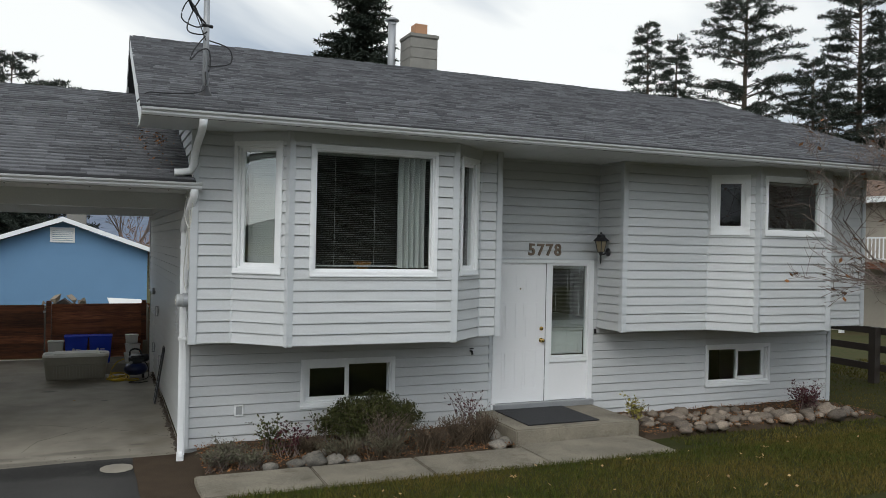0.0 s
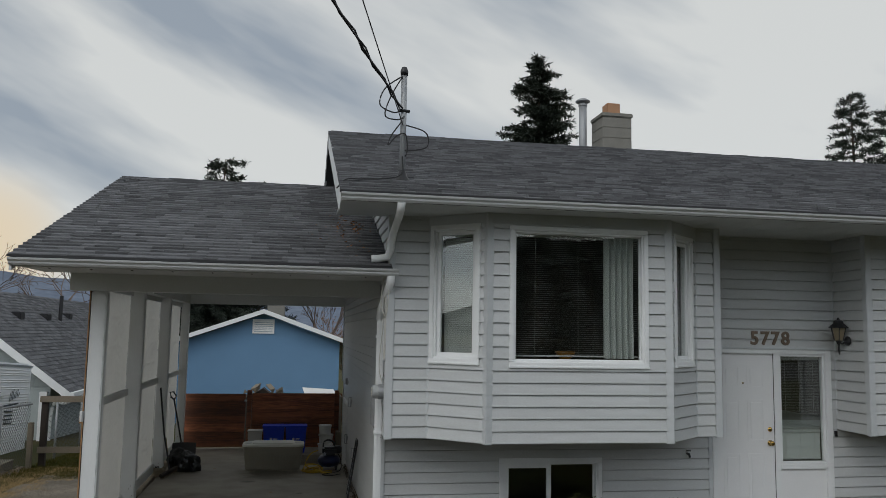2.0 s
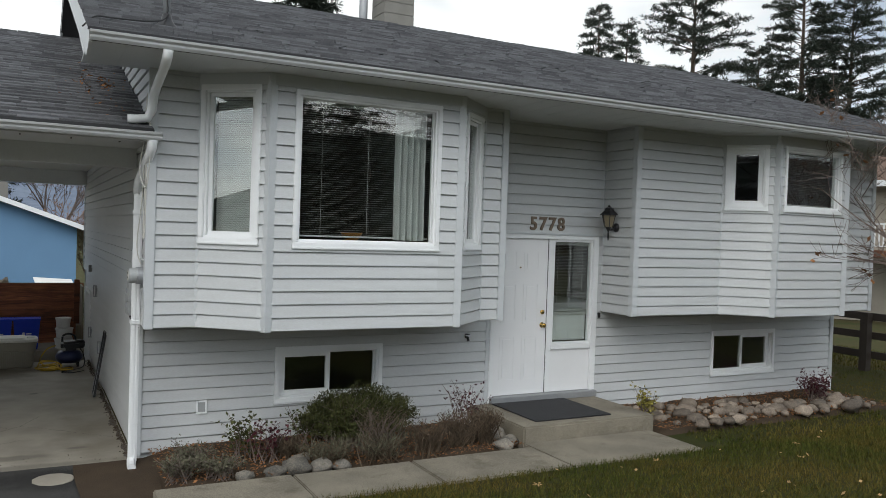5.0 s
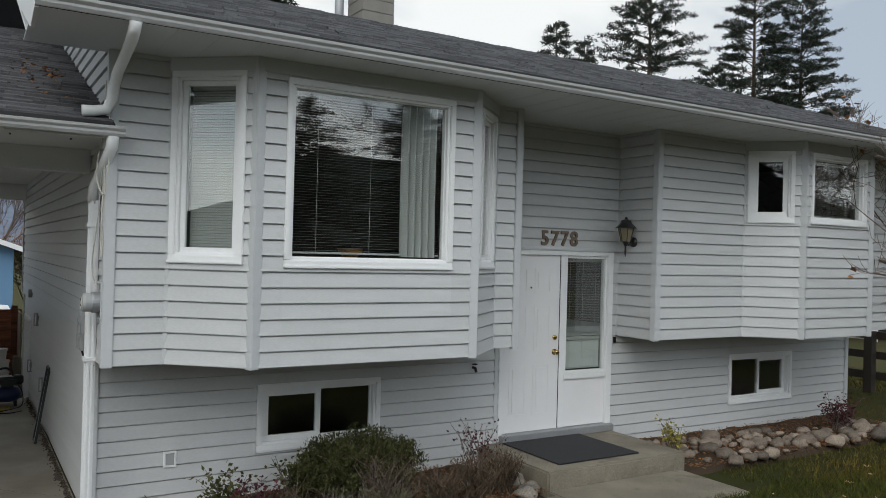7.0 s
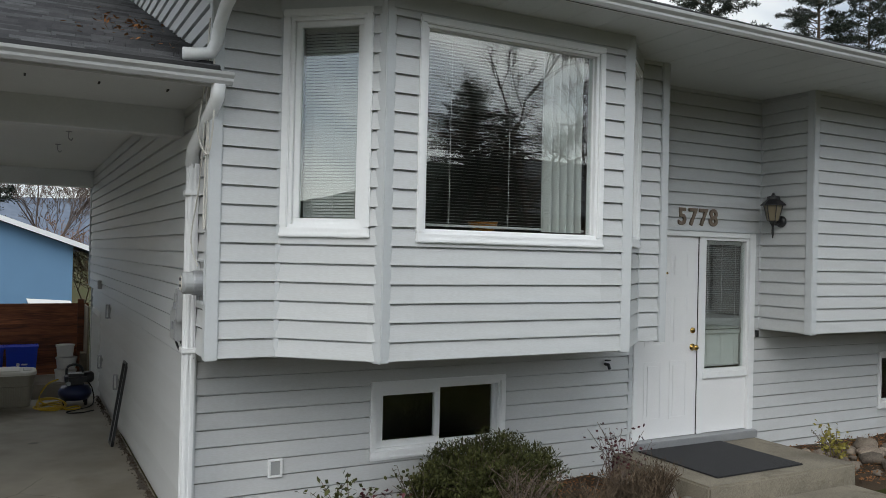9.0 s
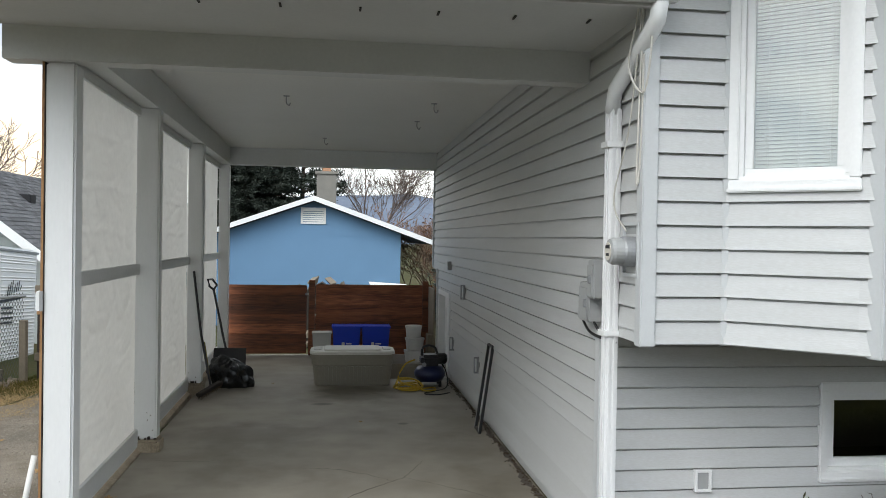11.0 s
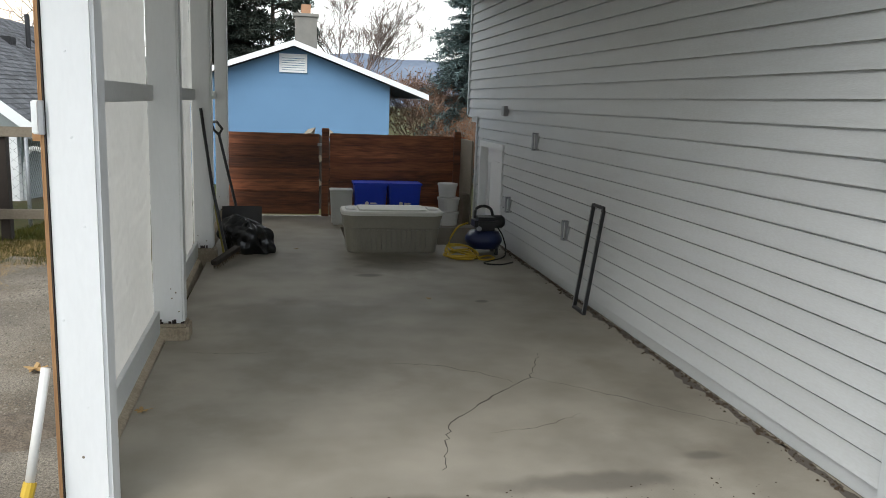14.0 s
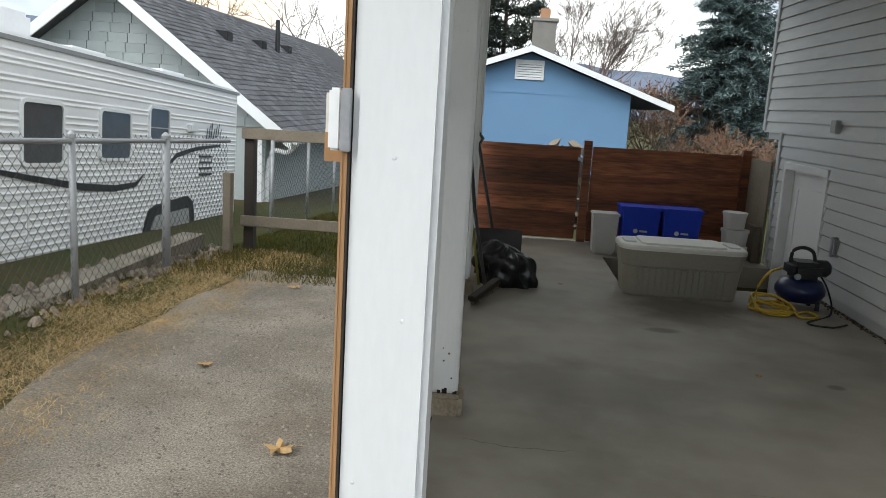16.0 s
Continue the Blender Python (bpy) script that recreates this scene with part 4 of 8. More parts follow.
# carport
CX0, CX1, CEY, CEZ, CSL = -1.08, W + 0.02, 10.46, 3.27, 0.36
CEIL = 3.37
roof_carport = gable_roof("roof_carport", CX0, W - 0.004, CEY + 0.02, CEZ, RIDGE_Y, CSL, "dark grey asphalt shingle roof of the carport", thick=0.03)
SHINGLES.append((roof_carport, CX0 - 0.012, W - 0.022, CEY, CEZ, RIDGE_Y, CSL, 290, True, M_SHINGLE, 7))
gutter("gutter_carport", CX0, W + 0.06, CEY + 0.045, CEZ - 0.022, "white metal gutter with drip stains along the carport eave")
solid("fascia", Shape().box(CX0, CEY + 0.047, 3.165, W - 0.006, CEY + 0.075, CEZ - 0.02), M_GUTTER, "white fascia board under the carport eave", "trim", "structure")
sf = Shape().box(CX0, CEY + 0.075, 3.185, W - 0.006, 11.60, 3.2)
sf_ob = solid("soffit", sf, M_SOFFIT, "pale grey grooved soffit under the carport eave", "soffit", "structure")
for i in range(9):
    part("panel_joint", Shape().box(CX0 + 0.25 + 0.42 * i, CEY + 0.40, 3.178, CX0 + 0.262 + 0.42 * i, CEY + 0.47, 3.184), M_DECK, sf_ob)
for x in (CX0,):
    for y0, z0, y1, z1 in ((CEY + 0.02, CEZ, RIDGE_Y, CEZ + CSL * (RIDGE_Y - CEY)), (RIDGE_Y, CEZ + CSL * (RIDGE_Y - CEY), 2 * RIDGE_Y - CEY, CEZ)):
        s = Shape().prism([(0, y0, z0 - 0.15), (0, y1, z1 - 0.15), (0, y1, z1 - 0.004), (0, y0, z0 - 0.004)], (x - 0.004, 0, 0), (x + 0.022, 0, 0))
        solid("rake_board", s, M_GUTTER, "white rake board along the carport gable edge", "trim", "structure")


def post_x(y):
    return -0.482 - 0.0165 * (y - 11.65)


solid("carport_ceiling", Shape().box(-0.80, 11.76, CEIL, W - 0.022, 19.9, CEIL + 0.02), M_CEIL, "painted plywood carport ceiling", "ceiling", "structure")
gw = Shape().prism([(0, CEY + 0.3, 3.2), (0, 2 * RIDGE_Y - CEY - 0.3, 3.2), (0, RIDGE_Y, CEZ + CSL * (RIDGE_Y - CEY) - 0.12)], (-0.80, 0, 0), (-0.70, 0, 0))
solid("wall_carport_gable", gw, M_BEAM, "grey painted gable end of the carport roof", "wall", "structure")
solid("beam_front", Shape().box(-0.80, 11.60, 2.985, W - 0.022, 11.76, CEIL + 0.02), M_BEAM, "grey painted header beam across the carport front", "beam", "structure", bevel=0.006)
solid("beam_rear", Shape().box(-0.80, 19.54, 3.105, W - 0.022, 19.8, CEIL), M_BEAM, "grey painted beam across the carport rear", "beam", "structure", bevel=0.006)
s = Shape().prism([(-0.09, 0, 3.10), (0.09, 0, 3.10), (0.09, 0, CEIL - 0.001), (-0.09, 0, CEIL - 0.001)], (post_x(11.76), 11.76, 0), (post_x(19.54), 19.54, 0))
solid("beam_side", s, M_BEAM, "grey painted side beam over the carport posts", "beam", "structure")

slab = Shape().box(-0.54, 11.15, -0.25, W - 0.02, 17.72, 0.0).box(-0.54, 17.72, -0.25, 0.93, 20.1, 0.0).box(0.93, 19.0, -0.25, W - 0.02, 20.1, 0.0)
well = thing("stair_well", "sunken concrete well in front of the basement door", "stair well", (1.9, 18.4, -1.0), kind="structure")
for q in ((0.93, 17.72, -1.05, W - 0.02, 19.0, -0.95), (0.78, 17.6, -0.95, 0.93, 19.1, -0.25), (0.93, 17.57, -0.95, W - 0.02, 17.72, -0.25), (0.93, 19.0, -0.95, W - 0.02, 19.15, -0.25)):
    part("well_wall", Shape().box(*q), M_CONC2, well)
floor_carport = solid("floor_carport", slab, M_CONC, "stained and cracked grey concrete carport floor", "floor", "structure")


def crack(points, width, seed):
    rng = random.Random(seed)
    pts = [Vector(p) for p in points]
    fine = []
    for a, b in zip(pts, pts[1:]):
        n = max(2, int((b - a).length / 0.04))
        for i in range(n):
            fine.append(a.lerp(b, i / n) + Vector((rng.uniform(-0.012, 0.012), rng.uniform(-0.012, 0.012))))
    fine.append(pts[-1])
    vs, fs = [], []
    for i, p in enumerate(fine):
        d = (fine[min(i + 1, len(fine) - 1)] - fine[max(i - 1, 0)]).normalized()
        w = width * rng.uniform(0.3, 1.0) * (0.3 + 0.7 * math.sin(math.pi * (i + 1) / (len(fine) + 1)))
        vs += [(p.x - d.y * w, p.y + d.x * w, 0.0015), (p.x + d.y * w, p.y - d.x * w, 0.0015)]
        if i:
            k = 2 * i
            fs.append((k - 2, k - 1, k + 1, k))
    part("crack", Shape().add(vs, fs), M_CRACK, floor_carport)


crack([(0.98, 11.9), (1.05, 12.22), (1.12, 12.45), (1.41, 12.78), (1.75, 13.1), (1.94, 13.56)], 0.007, 1)
crack([(1.65, 13.0), (1.45, 13.2), (1.2, 13.38), (0.9, 13.42)], 0.004, 2)
crack([(1.75, 13.1), (2.15, 12.75), (2.5, 12.4), (2.78, 12.15)], 0.004, 3)
crack([(1.3, 12.3), (1.6, 12.35), (1.85, 12.5)], 0.003, 4)
crack([(-0.4, 13.75), (-0.1, 13.7), (0.2, 13.72)], 0.003, 5)
# not cracks: the siding's foot gap, its shade laid as flat dark strips
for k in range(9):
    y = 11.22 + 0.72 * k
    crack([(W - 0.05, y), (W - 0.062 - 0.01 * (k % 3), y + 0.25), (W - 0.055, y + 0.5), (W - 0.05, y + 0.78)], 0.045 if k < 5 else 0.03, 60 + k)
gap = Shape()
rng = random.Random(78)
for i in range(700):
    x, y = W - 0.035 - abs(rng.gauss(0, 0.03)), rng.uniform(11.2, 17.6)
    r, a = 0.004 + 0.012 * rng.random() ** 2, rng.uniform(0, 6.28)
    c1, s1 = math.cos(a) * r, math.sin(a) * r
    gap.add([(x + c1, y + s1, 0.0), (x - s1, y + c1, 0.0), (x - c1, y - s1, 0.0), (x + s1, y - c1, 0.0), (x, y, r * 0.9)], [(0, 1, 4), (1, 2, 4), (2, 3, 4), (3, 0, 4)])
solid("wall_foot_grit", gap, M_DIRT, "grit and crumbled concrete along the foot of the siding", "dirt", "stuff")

for y, z0, w in ((11.65, 0.0, 0.175), (14.05, 0.11, 0.20), (16.75, 0.13, 0.18), (19.55, 0.13, 0.16)):
    c = post_x(y)
    p = solid("carport_post", Shape().box(c - w / 2, y, z0, c + w / 2, y + 0.15, 3.10 if y > 12 else 2.985), M_PAINT,
              "white painted timber carport post with flaking paint", "post", bevel=0.014, group="carport posts")
    rng = random.Random(int(y * 10))
    for k in range(7):
        nz, nx = 0.35 + 0.38 * k + rng.uniform(-0.17, 0.17), c + rng.uniform(-0.06, 0.06)
        part("nail_head", Shape().lathe((nx, y - 0.0005, nz), [(0.005, 0), (0.003, -0.0015)], 8, "y"), M_PAINT, p)
    for k in range(7):
        cx_ = c + rng.uniform(-0.48, 0.48) * w
        part("flaked_edge", Shape().box(cx_ - rng.uniform(0.004, 0.014), y - 0.0012, z0 + 0.001, cx_ + rng.uniform(0.004, 0.014), y + 0.01, z0 + rng.uniform(0.008, 0.035)), M_DWOOD, p)
    for k in range(4):
        part("paint_chip", Shape().lathe((c + rng.uniform(-0.07, 0.07), y - 0.0004, z0 + 0.03 + 0.25 * rng.random() ** 2), [(0.003 + 0.004 * rng.random(), 0), (0.002, -0.001)], 6, "y"), M_WOOD, p)
    if z0:
        solid("pier_block", Shape().box(c - w / 2 - 0.03, y - 0.03, -0.06, c + w / 2 + 0.03, y + 0.18, z0), M_PIER, "tan concrete pier block under a carport post", "pier block", bevel=0.02, group="pier blocks")
c = post_x(11.65)
strip = thing("plywood_strip", "bare plywood strip nailed along the post's outer side", "strip", (c - 0.1, 11.72, 0))
for k in range(4):
    part("ply_layer", Shape().box(c - 0.108 + 0.0045 * k, 11.655 + (0.0015 if k % 2 else 0), 0.02, c - 0.1038 + 0.0045 * k, 11.80, 3.0), M_DWOOD if k == 3 else M_PLY, strip)
bays = ((11.83, 14.03), (14.22, 16.73), (16.92, 19.53))
solid("slab_edge_soil", Shape().prism([(-0.075, 0, -0.2), (0.06, 0, -0.2), (0.03, 0, 0.010), (-0.01, 0, 0.03), (-0.07, 0, 0.045)], (post_x(11.82) - 0.06, 11.82, 0), (post_x(19.6) - 0.06, 19.6, 0)), M_PIER,
      "tan dirt and fine gravel along the slab edge", "soil", "structure")
for i, (y0, y1) in enumerate(bays):
    def tarp_fn(u, v, y0=y0, y1=y1, i=i):
        y, z = y0 - 0.085 + u * (y1 - y0 + 0.17), 0.16 + v * 2.93
        k = noise.noise(Vector((y * 1.6 + 5 * i, z * 1.3, 2))) * 0.02
        for f, amp in ((1.0, 0.009), (2.3, 0.006), (5.0, 0.0035), (9.0, 0.002)):
            q = noise.noise(Vector(((y * 1.1 + z * 0.9) * f, (z * 2.6 - y * 1.2) * f, 7 + i + f)))
            k += amp * (1 - min(1, abs(q) * 3.2)) ** 2
        k -= sum(0.006 * math.exp(-((z - q - 0.05 * noise.noise(Vector((y * 1.5, q, i)))) / 0.018) ** 2) for q in (1.98, 2.32, 2.71, 0.55))
        return (post_x(y) - 0.112 + k * min(1, 6 * min(u, 1 - u) + 0.25), y, z)
    solid("tarp", Shape().grid(tarp_fn, 90, 130), M_TARP, "creased white tarpaulin stretched between carport posts", "tarpaulin", smooth=True, group="carport tarps")
    for z0, z1, t in ((0.05, 0.21, 0.028), (1.60, 1.70, 0.028), (3.02, 3.10, 0.028)):
        s = Shape().prism([(0, 0, z0), (t, 0, z0), (t, 0, z1), (0, 0, z1)], (post_x(y0) - 0.085, y0, 0), (post_x(y1) - 0.085, y1, 0))
        solid("tarp_rail", s, M_BEAM, "grey painted board holding the tarpaulin", "rail", group="tarp rails", bevel=0.003)

rng = random.Random(77)
crumbs = Shape()
for i in range(1500):
    x, y = rng.uniform(-0.4, W - 0.1), 11.16 + 0.55 * rng.random() ** 2.6
    if noise.noise(Vector((x * 1.5, y * 2, 9))) + 0.25 < rng.random() * 0.7:
        continue
    r, a = 0.002 + 0.007 * rng.random() ** 2, rng.uniform(0, 6.28)
    c1, s1 = math.cos(a) * r, math.sin(a) * r
    crumbs.add([(x + c1, y + s1, 0.0), (x - s1, y + c1, 0.0), (x - c1, y - s1, 0.0), (x + s1, y - c1, 0.0), (x, y, r * 0.6)], [(0, 1, 4), (1, 2, 4), (2, 3, 4), (3, 0, 4)])
solid("dirt_crumbs", crumbs, M_DIRT, "dirt crumbs and grit at the slab's front edge", "dirt", "stuff")

# ---- entry ----
porch = solid("porch_step", Shape().box(6.72, 10.06, -0.1, 8.62, 11.28, 0.275), M_CONC2, "worn concrete porch step at the front door", "step", "structure", bevel=0.018)
solid("door_mat", Shape().box(6.98, 10.22, 0.278, 8.08, 11.2, 0.292), M_RUBBER, "black ribbed rubber mat on the porch step", "mat", bevel=0.004)
for i, (a, b) in enumerate(((2.78, 4.01), (4.025, 5.24), (5.255, 6.70), (6.715, 8.52))):
    s = Shape().prism([(a, 9.14, 0), (b, 9.14, 0), (b, 9.90 if i < 3 else 10.05, 0), (a, 9.90 if i < 3 else 10.05, 0)], (0, 0, -0.02), (0, 0, 0.105 - 0.004 * (i % 2)))
    solid("paving_slab", s, M_CONC2, "worn grey concrete walk slab beside the lawn", "paving slab", "structure", bevel=0.012)

DX0, DX1, DZ0, DZ1 = 6.96, 8.64, 0.30, 2.43
door = thing("door_1", "closed white steel front door with brass knob and sidelight", "door", (7.4, F, DZ0), kind="structure")
fr = Shape()
fr.box(DX0, F - 0.035, DZ0 - 0.02, DX0 + 0.065, F + 0.1, DZ1)
fr.box(DX1 - 0.085, F - 0.035, DZ0 - 0.02, DX1, F + 0.1, DZ1)
fr.box(DX0 + 0.065, F - 0.035, DZ1 - 0.055, DX1 - 0.085, F + 0.1, DZ1)
fr.box(7.83, F - 0.02, DZ0 + 0.06, 7.905, F + 0.09, DZ1 - 0.055)
part("door_frame", fr, M_WHITE, door, bevel=0.005)
part("head_cap", Shape().box(DX0 - 0.02, F - 0.05, DZ1 + 0.001, DX1 + 0.01, F, DZ1 + 0.03), M_TRIM, door, bevel=0.004)
part("threshold", Shape().box(DX0 + 0.02, F - 0.11, 0.277, DX1 - 0.01, F + 0.1, DZ0 + 0.055), M_METAL, door, "grey metal threshold", bevel=0.006)
leaf = Shape().box(DX0 + 0.066, F + 0.0, DZ0 + 0.06, 7.829, F + 0.045, DZ1 - 0.057)
leaf_ob = part("door_leaf", leaf, M_DOOR, door)
for a, b in ((DX0 + 0.165, DX0 + 0.395), (DX0 + 0.50, DX0 + 0.735)):
    for z0, z1 in ((DZ0 + 0.24, DZ0 + 0.82), (DZ0 + 0.97, DZ0 + 1.50), (DZ0 + 1.64, DZ0 + 1.92)):
        s = ring(Shape(), a, z0, b, z1, 0.02, F - 0.004, F + 0.002)
        s.box(a + 0.045, F - 0.006, z0 + 0.045, b - 0.045, F + 0.002, z1 - 0.045)
        part("door_panel", s, M_DOOR, leaf_ob, bevel=0.002)
# thin black strips give the shaded gap between leaf and jamb
part("door_gap_line", Shape().box(7.8288, F - 0.012, DZ0 + 0.06, 7.8312, F + 0.03, DZ1 - 0.055).box(DX0 + 0.0655, F - 0.004, DZ0 + 0.06, DX0 + 0.069, F + 0.03, DZ1 - 0.055), M_DOORGAP, door, "dark strip standing for the gap beside the door leaf")
part("door_knob", Shape().lathe((7.765, F - 0.001, 1.25), [(0.035, 0), (0.035, -0.008), (0.014, -0.012), (0.013, -0.035), (0.028, -0.045), (0.03, -0.06), (0.02, -0.072)], 16, "y"), M_BRASS, leaf_ob, "brass door knob", smooth=True)
part("deadbolt", Shape().lathe((7.765, F - 0.001, 1.42), [(0.03, 0), (0.03, -0.012), (0.022, -0.02)], 16, "y"), M_BRASS, leaf_ob, "brass deadbolt", smooth=True)
part("peephole", Shape().lathe((DX0 + 0.445, F - 0.001, 2.0), [(0.011, 0), (0.011, -0.006)], 12, "y"), M_BRASS, leaf_ob)
side = Shape().box(7.906, F + 0.0, DZ0 + 0.06, DX1 - 0.086, F + 0.05, 0.92)
part("sidelight_panel", side, M_DOOR, door, bevel=0.004)
part("sidelight_rail", Shape().box(7.905, F - 0.025, 0.92, DX1 - 0.085, F + 0.06, 0.985), M_WHITE, door, bevel=0.004)
part("sidelight_frame", ring(Shape(), 7.906, 0.986, DX1 - 0.086, DZ1 - 0.056, 0.03, F - 0.012, F + 0.05), M_WHITE, door, bevel=0.003)
pn = part("sidelight_pane", Shape().box(7.93, F + 0.015, 1.01, DX1 - 0.11, F + 0.02, DZ1 - 0.08), M_GLASS, door)
pn.visible_shadow = False
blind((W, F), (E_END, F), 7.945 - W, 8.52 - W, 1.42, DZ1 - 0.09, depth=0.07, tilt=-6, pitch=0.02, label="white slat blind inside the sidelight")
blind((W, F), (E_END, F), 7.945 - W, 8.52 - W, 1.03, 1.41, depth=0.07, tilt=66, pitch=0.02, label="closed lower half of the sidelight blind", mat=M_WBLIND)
part("door_sensor", Shape().box(8.66, F - 0.05, 1.33, 8.69, F - 0.02, 1.40), M_BLACK, door, "small black lock box")

num = thing("house_number", "aged bronze house number 5778 above the front door", "house number", (7.78, F, 2.5))
for i, ch in enumerate("5778"):
    cu = bpy.data.curves.new("digit", "FONT")
    cu.body, cu.size, cu.extrude, cu.bevel_depth, cu.offset, cu.align_x = ch, 0.235, 0.007, 0.003, 0.004, "CENTER"
    tmp = bpy.data.objects.new("digit_source", cu)
    me = bpy.data.meshes.new_from_object(tmp)
    bpy.data.objects.remove(tmp)
    me.materials.clear()
    me.materials.append(M_BRONZE)
    ob = new("digit", me)
    ob.parent = num
    ob.matrix_parent_inverse = Matrix.Translation(-num.location)
    ob.matrix_basis = pose(7.565 + 0.145 * i, F - 0.03, 2.495, 90, 0, 0)

# ---- wall fittings ----
def on_west(y, z, out=0.0):
    return (W - 0.02 - out, y, z)


lamp = thing("wall_lantern", "black carriage wall lantern with frosted panes by the front door", "lantern", (8.70, 11.0, 2.5))
part("back_plate", Shape().lathe((8.7, 11.0, 2.56), [(0.055, 0), (0.055, -0.012), (0.03, -0.03)], 16, "x"), M_BLACK, lamp, smooth=True)
part("arm", curve_tube([(8.69, 11.0, 2.56), (8.62, 11.0, 2.53), (8.585, 11.0, 2.56)], 0.011), M_BLACK, lamp)
part("finial", Shape().lathe((8.58, 11.0, 2.40), [(0.004, 0), (0.012, 0.05), (0.01, 0.11), (0.03, 0.15), (0.042, 0.165)], 10), M_BLACK, lamp)
lc = (8.58, 11.0)
part("lamp_glass", Shape().lathe((lc[0], lc[1], 2.565), [(0.048, 0), (0.082, 0.145)], 6), M_FROST, lamp, "frosted amber glass panes")
for k in range(6):
    t = math.pi / 3 * k
    part("glazing_bar", Shape().tube([(lc[0] + 0.05 * math.cos(t), lc[1] + 0.05 * math.sin(t), 2.562), (lc[0] + 0.085 * math.cos(t), lc[1] + 0.085 * math.sin(t), 2.712)], 0.006, 4), M_BLACK, lamp)
part("cap", Shape().lathe((lc[0], lc[1], 2.708), [(0.115, 0), (0.115, 0.008), (0.06, 0.055), (0.056, 0.085), (0.02, 0.095), (0.01, 0.12)], 6), M_BLACK, lamp)

for o in lamp.children:
    o.matrix_parent_inverse = Matrix.Scale(1.1, 4) @ o.matrix_parent_inverse
lamp.location = (8.70, 11.0, 2.49)

tap = thing("garden_tap", "small dark outdoor tap on the siding", "tap", (6.62, F, 1.13))
part("tap_body", Shape().tube([(6.62, F, 1.13), (6.62, F - 0.07, 1.13), (6.62, F - 0.09, 1.09)], 0.016, 8), M_BLACK, tap)
part("tap_wheel", Shape().lathe((6.62, F - 0.06, 1.165), [(0.03, 0), (0.03, 0.01)], 10), M_BLACK, tap)

vent = thing("wall_outlet", "pale grey outlet box with a hinged cover on the siding", "outlet", (3.44, F, 0.48))
part("box", ring(Shape(), 3.385, 0.42, 3.495, 0.56, 0.018, F - 0.045, F), M_WHITE, vent, bevel=0.003)
part("cover", Shape().box(3.403, F - 0.036, 0.438, 3.477, F - 0.012, 0.542), M_GREYBOX, vent, bevel=0.003)

meter = thing("electric_meter", "round glass electric meter on a pale mounting plate", "electric meter", on_west(10.78, 1.9))
part("mounting_frame", ring(Shape(), 0, 0, 0.24, 0.30, 0.02, -0.03, 0).moved(Matrix.Translation((W - 0.018, 10.90, 1.77)) @ Matrix.Rotation(radians(-90), 4, "Z")), M_TRIM, meter, bevel=0.003)
part("mounting_plate", Shape().box(W - 0.03, 10.68, 1.79, W - 0.012, 10.88, 2.05), M_GREYBOX, meter)
part("socket", Shape().lathe((W - 0.03, 10.76, 1.91), [(0.082, 0), (0.082, -0.065), (0.076, -0.075)], 24, "x"), M_METAL, meter, smooth=False)
part("meter_glass", Shape().lathe((W - 0.105, 10.76, 1.91), [(0.074, 0), (0.074, -0.045), (0.066, -0.062), (0.05, -0.068)], 24, "x"), M_GREYBOX, meter)
face = part("dial_face", Shape().lathe((W - 0.174, 10.76, 1.91), [(0.05, 0), (0.05, -0.003)], 24, "x"), M_PAPER, meter)
part("display", Shape().box(W - 0.1795, 10.73, 1.925, W - 0.1765, 10.79, 1.945), M_BLACK, face)
part("number_plate", Shape().box(W - 0.1795, 10.74, 1.885, W - 0.1765, 10.785, 1.90), M_BLACK, face)

for y0, y1, z0, z1, d, lab in ((11.155, 11.27, 1.62, 1.85, 0.10, "pale grey metal breaker box with a latch on the wall"), (11.275, 11.46, 1.47, 1.71, 0.09, "grey metal disconnect box on the wall")):
    bx = thing("breaker_box", lab, "breaker box", on_west(y0, z0))
    part("box_body", Shape().box(W - 0.02 - d, y0, z0, W - 0.012, y1, z1), M_GREYBOX, bx, bevel=0.006)
    part("box_cover", Shape().box(W - 0.03 - d, y0 + 0.012, z0 + 0.012, W - 0.021 - d, y1 - 0.012, z1 - 0.03), M_GREYBOX, bx, bevel=0.003)
    part("latch", Shape().box(W - 0.045 - d, y0 + 0.02, z0 + 0.09, W - 0.03 - d, y0 + 0.045, z0 + 0.14), M_METAL, bx, bevel=0.003)
solid("cable", curve_tube([(W - 0.07, 11.5, 1.46), (W - 0.06, 11.4, 1.40), (W - 0.05, 11.2, 1.385), (W - 0.04, 10.98, 1.39)], 0.009), M_CABLE, "black cable running under the breaker boxes", "cable")
solid("cable", curve_tube([(W - 0.06, 11.34, 1.62), (W - 0.075, 11.31, 1.50), (W - 0.05, 11.2, 1.40)], 0.009), M_CABLE, "black cable running from a breaker box", "cable")


sp = thing("downspout", "white ribbed metal downspout at the house corner", "downspout", (2.73, 11.1, 0.05))
pipe = part("pipe", Shape().box(2.70, 10.98, 0.06, 2.772, 11.06, 2.72), M_WHITE, sp, bevel=0.004)
for y in (10.998, 11.026):
    part("pipe_rib", Shape().box(2.692, y, 0.06, 2.701, y + 0.015, 2.72), M_WHITE, pipe, bevel=0.002)
for x in (2.712, 2.742):
    part("pipe_rib", Shape().box(x, 10.972, 0.06, x + 0.015, 10.981, 2.72), M_WHITE, pipe, bevel=0.002)
for z in (1.42, 2.5):
    part("strap", Shape().box(2.68, 10.965, z, 2.80, 11.075, z + 0.035), M_WHITE, sp, bevel=0.003)
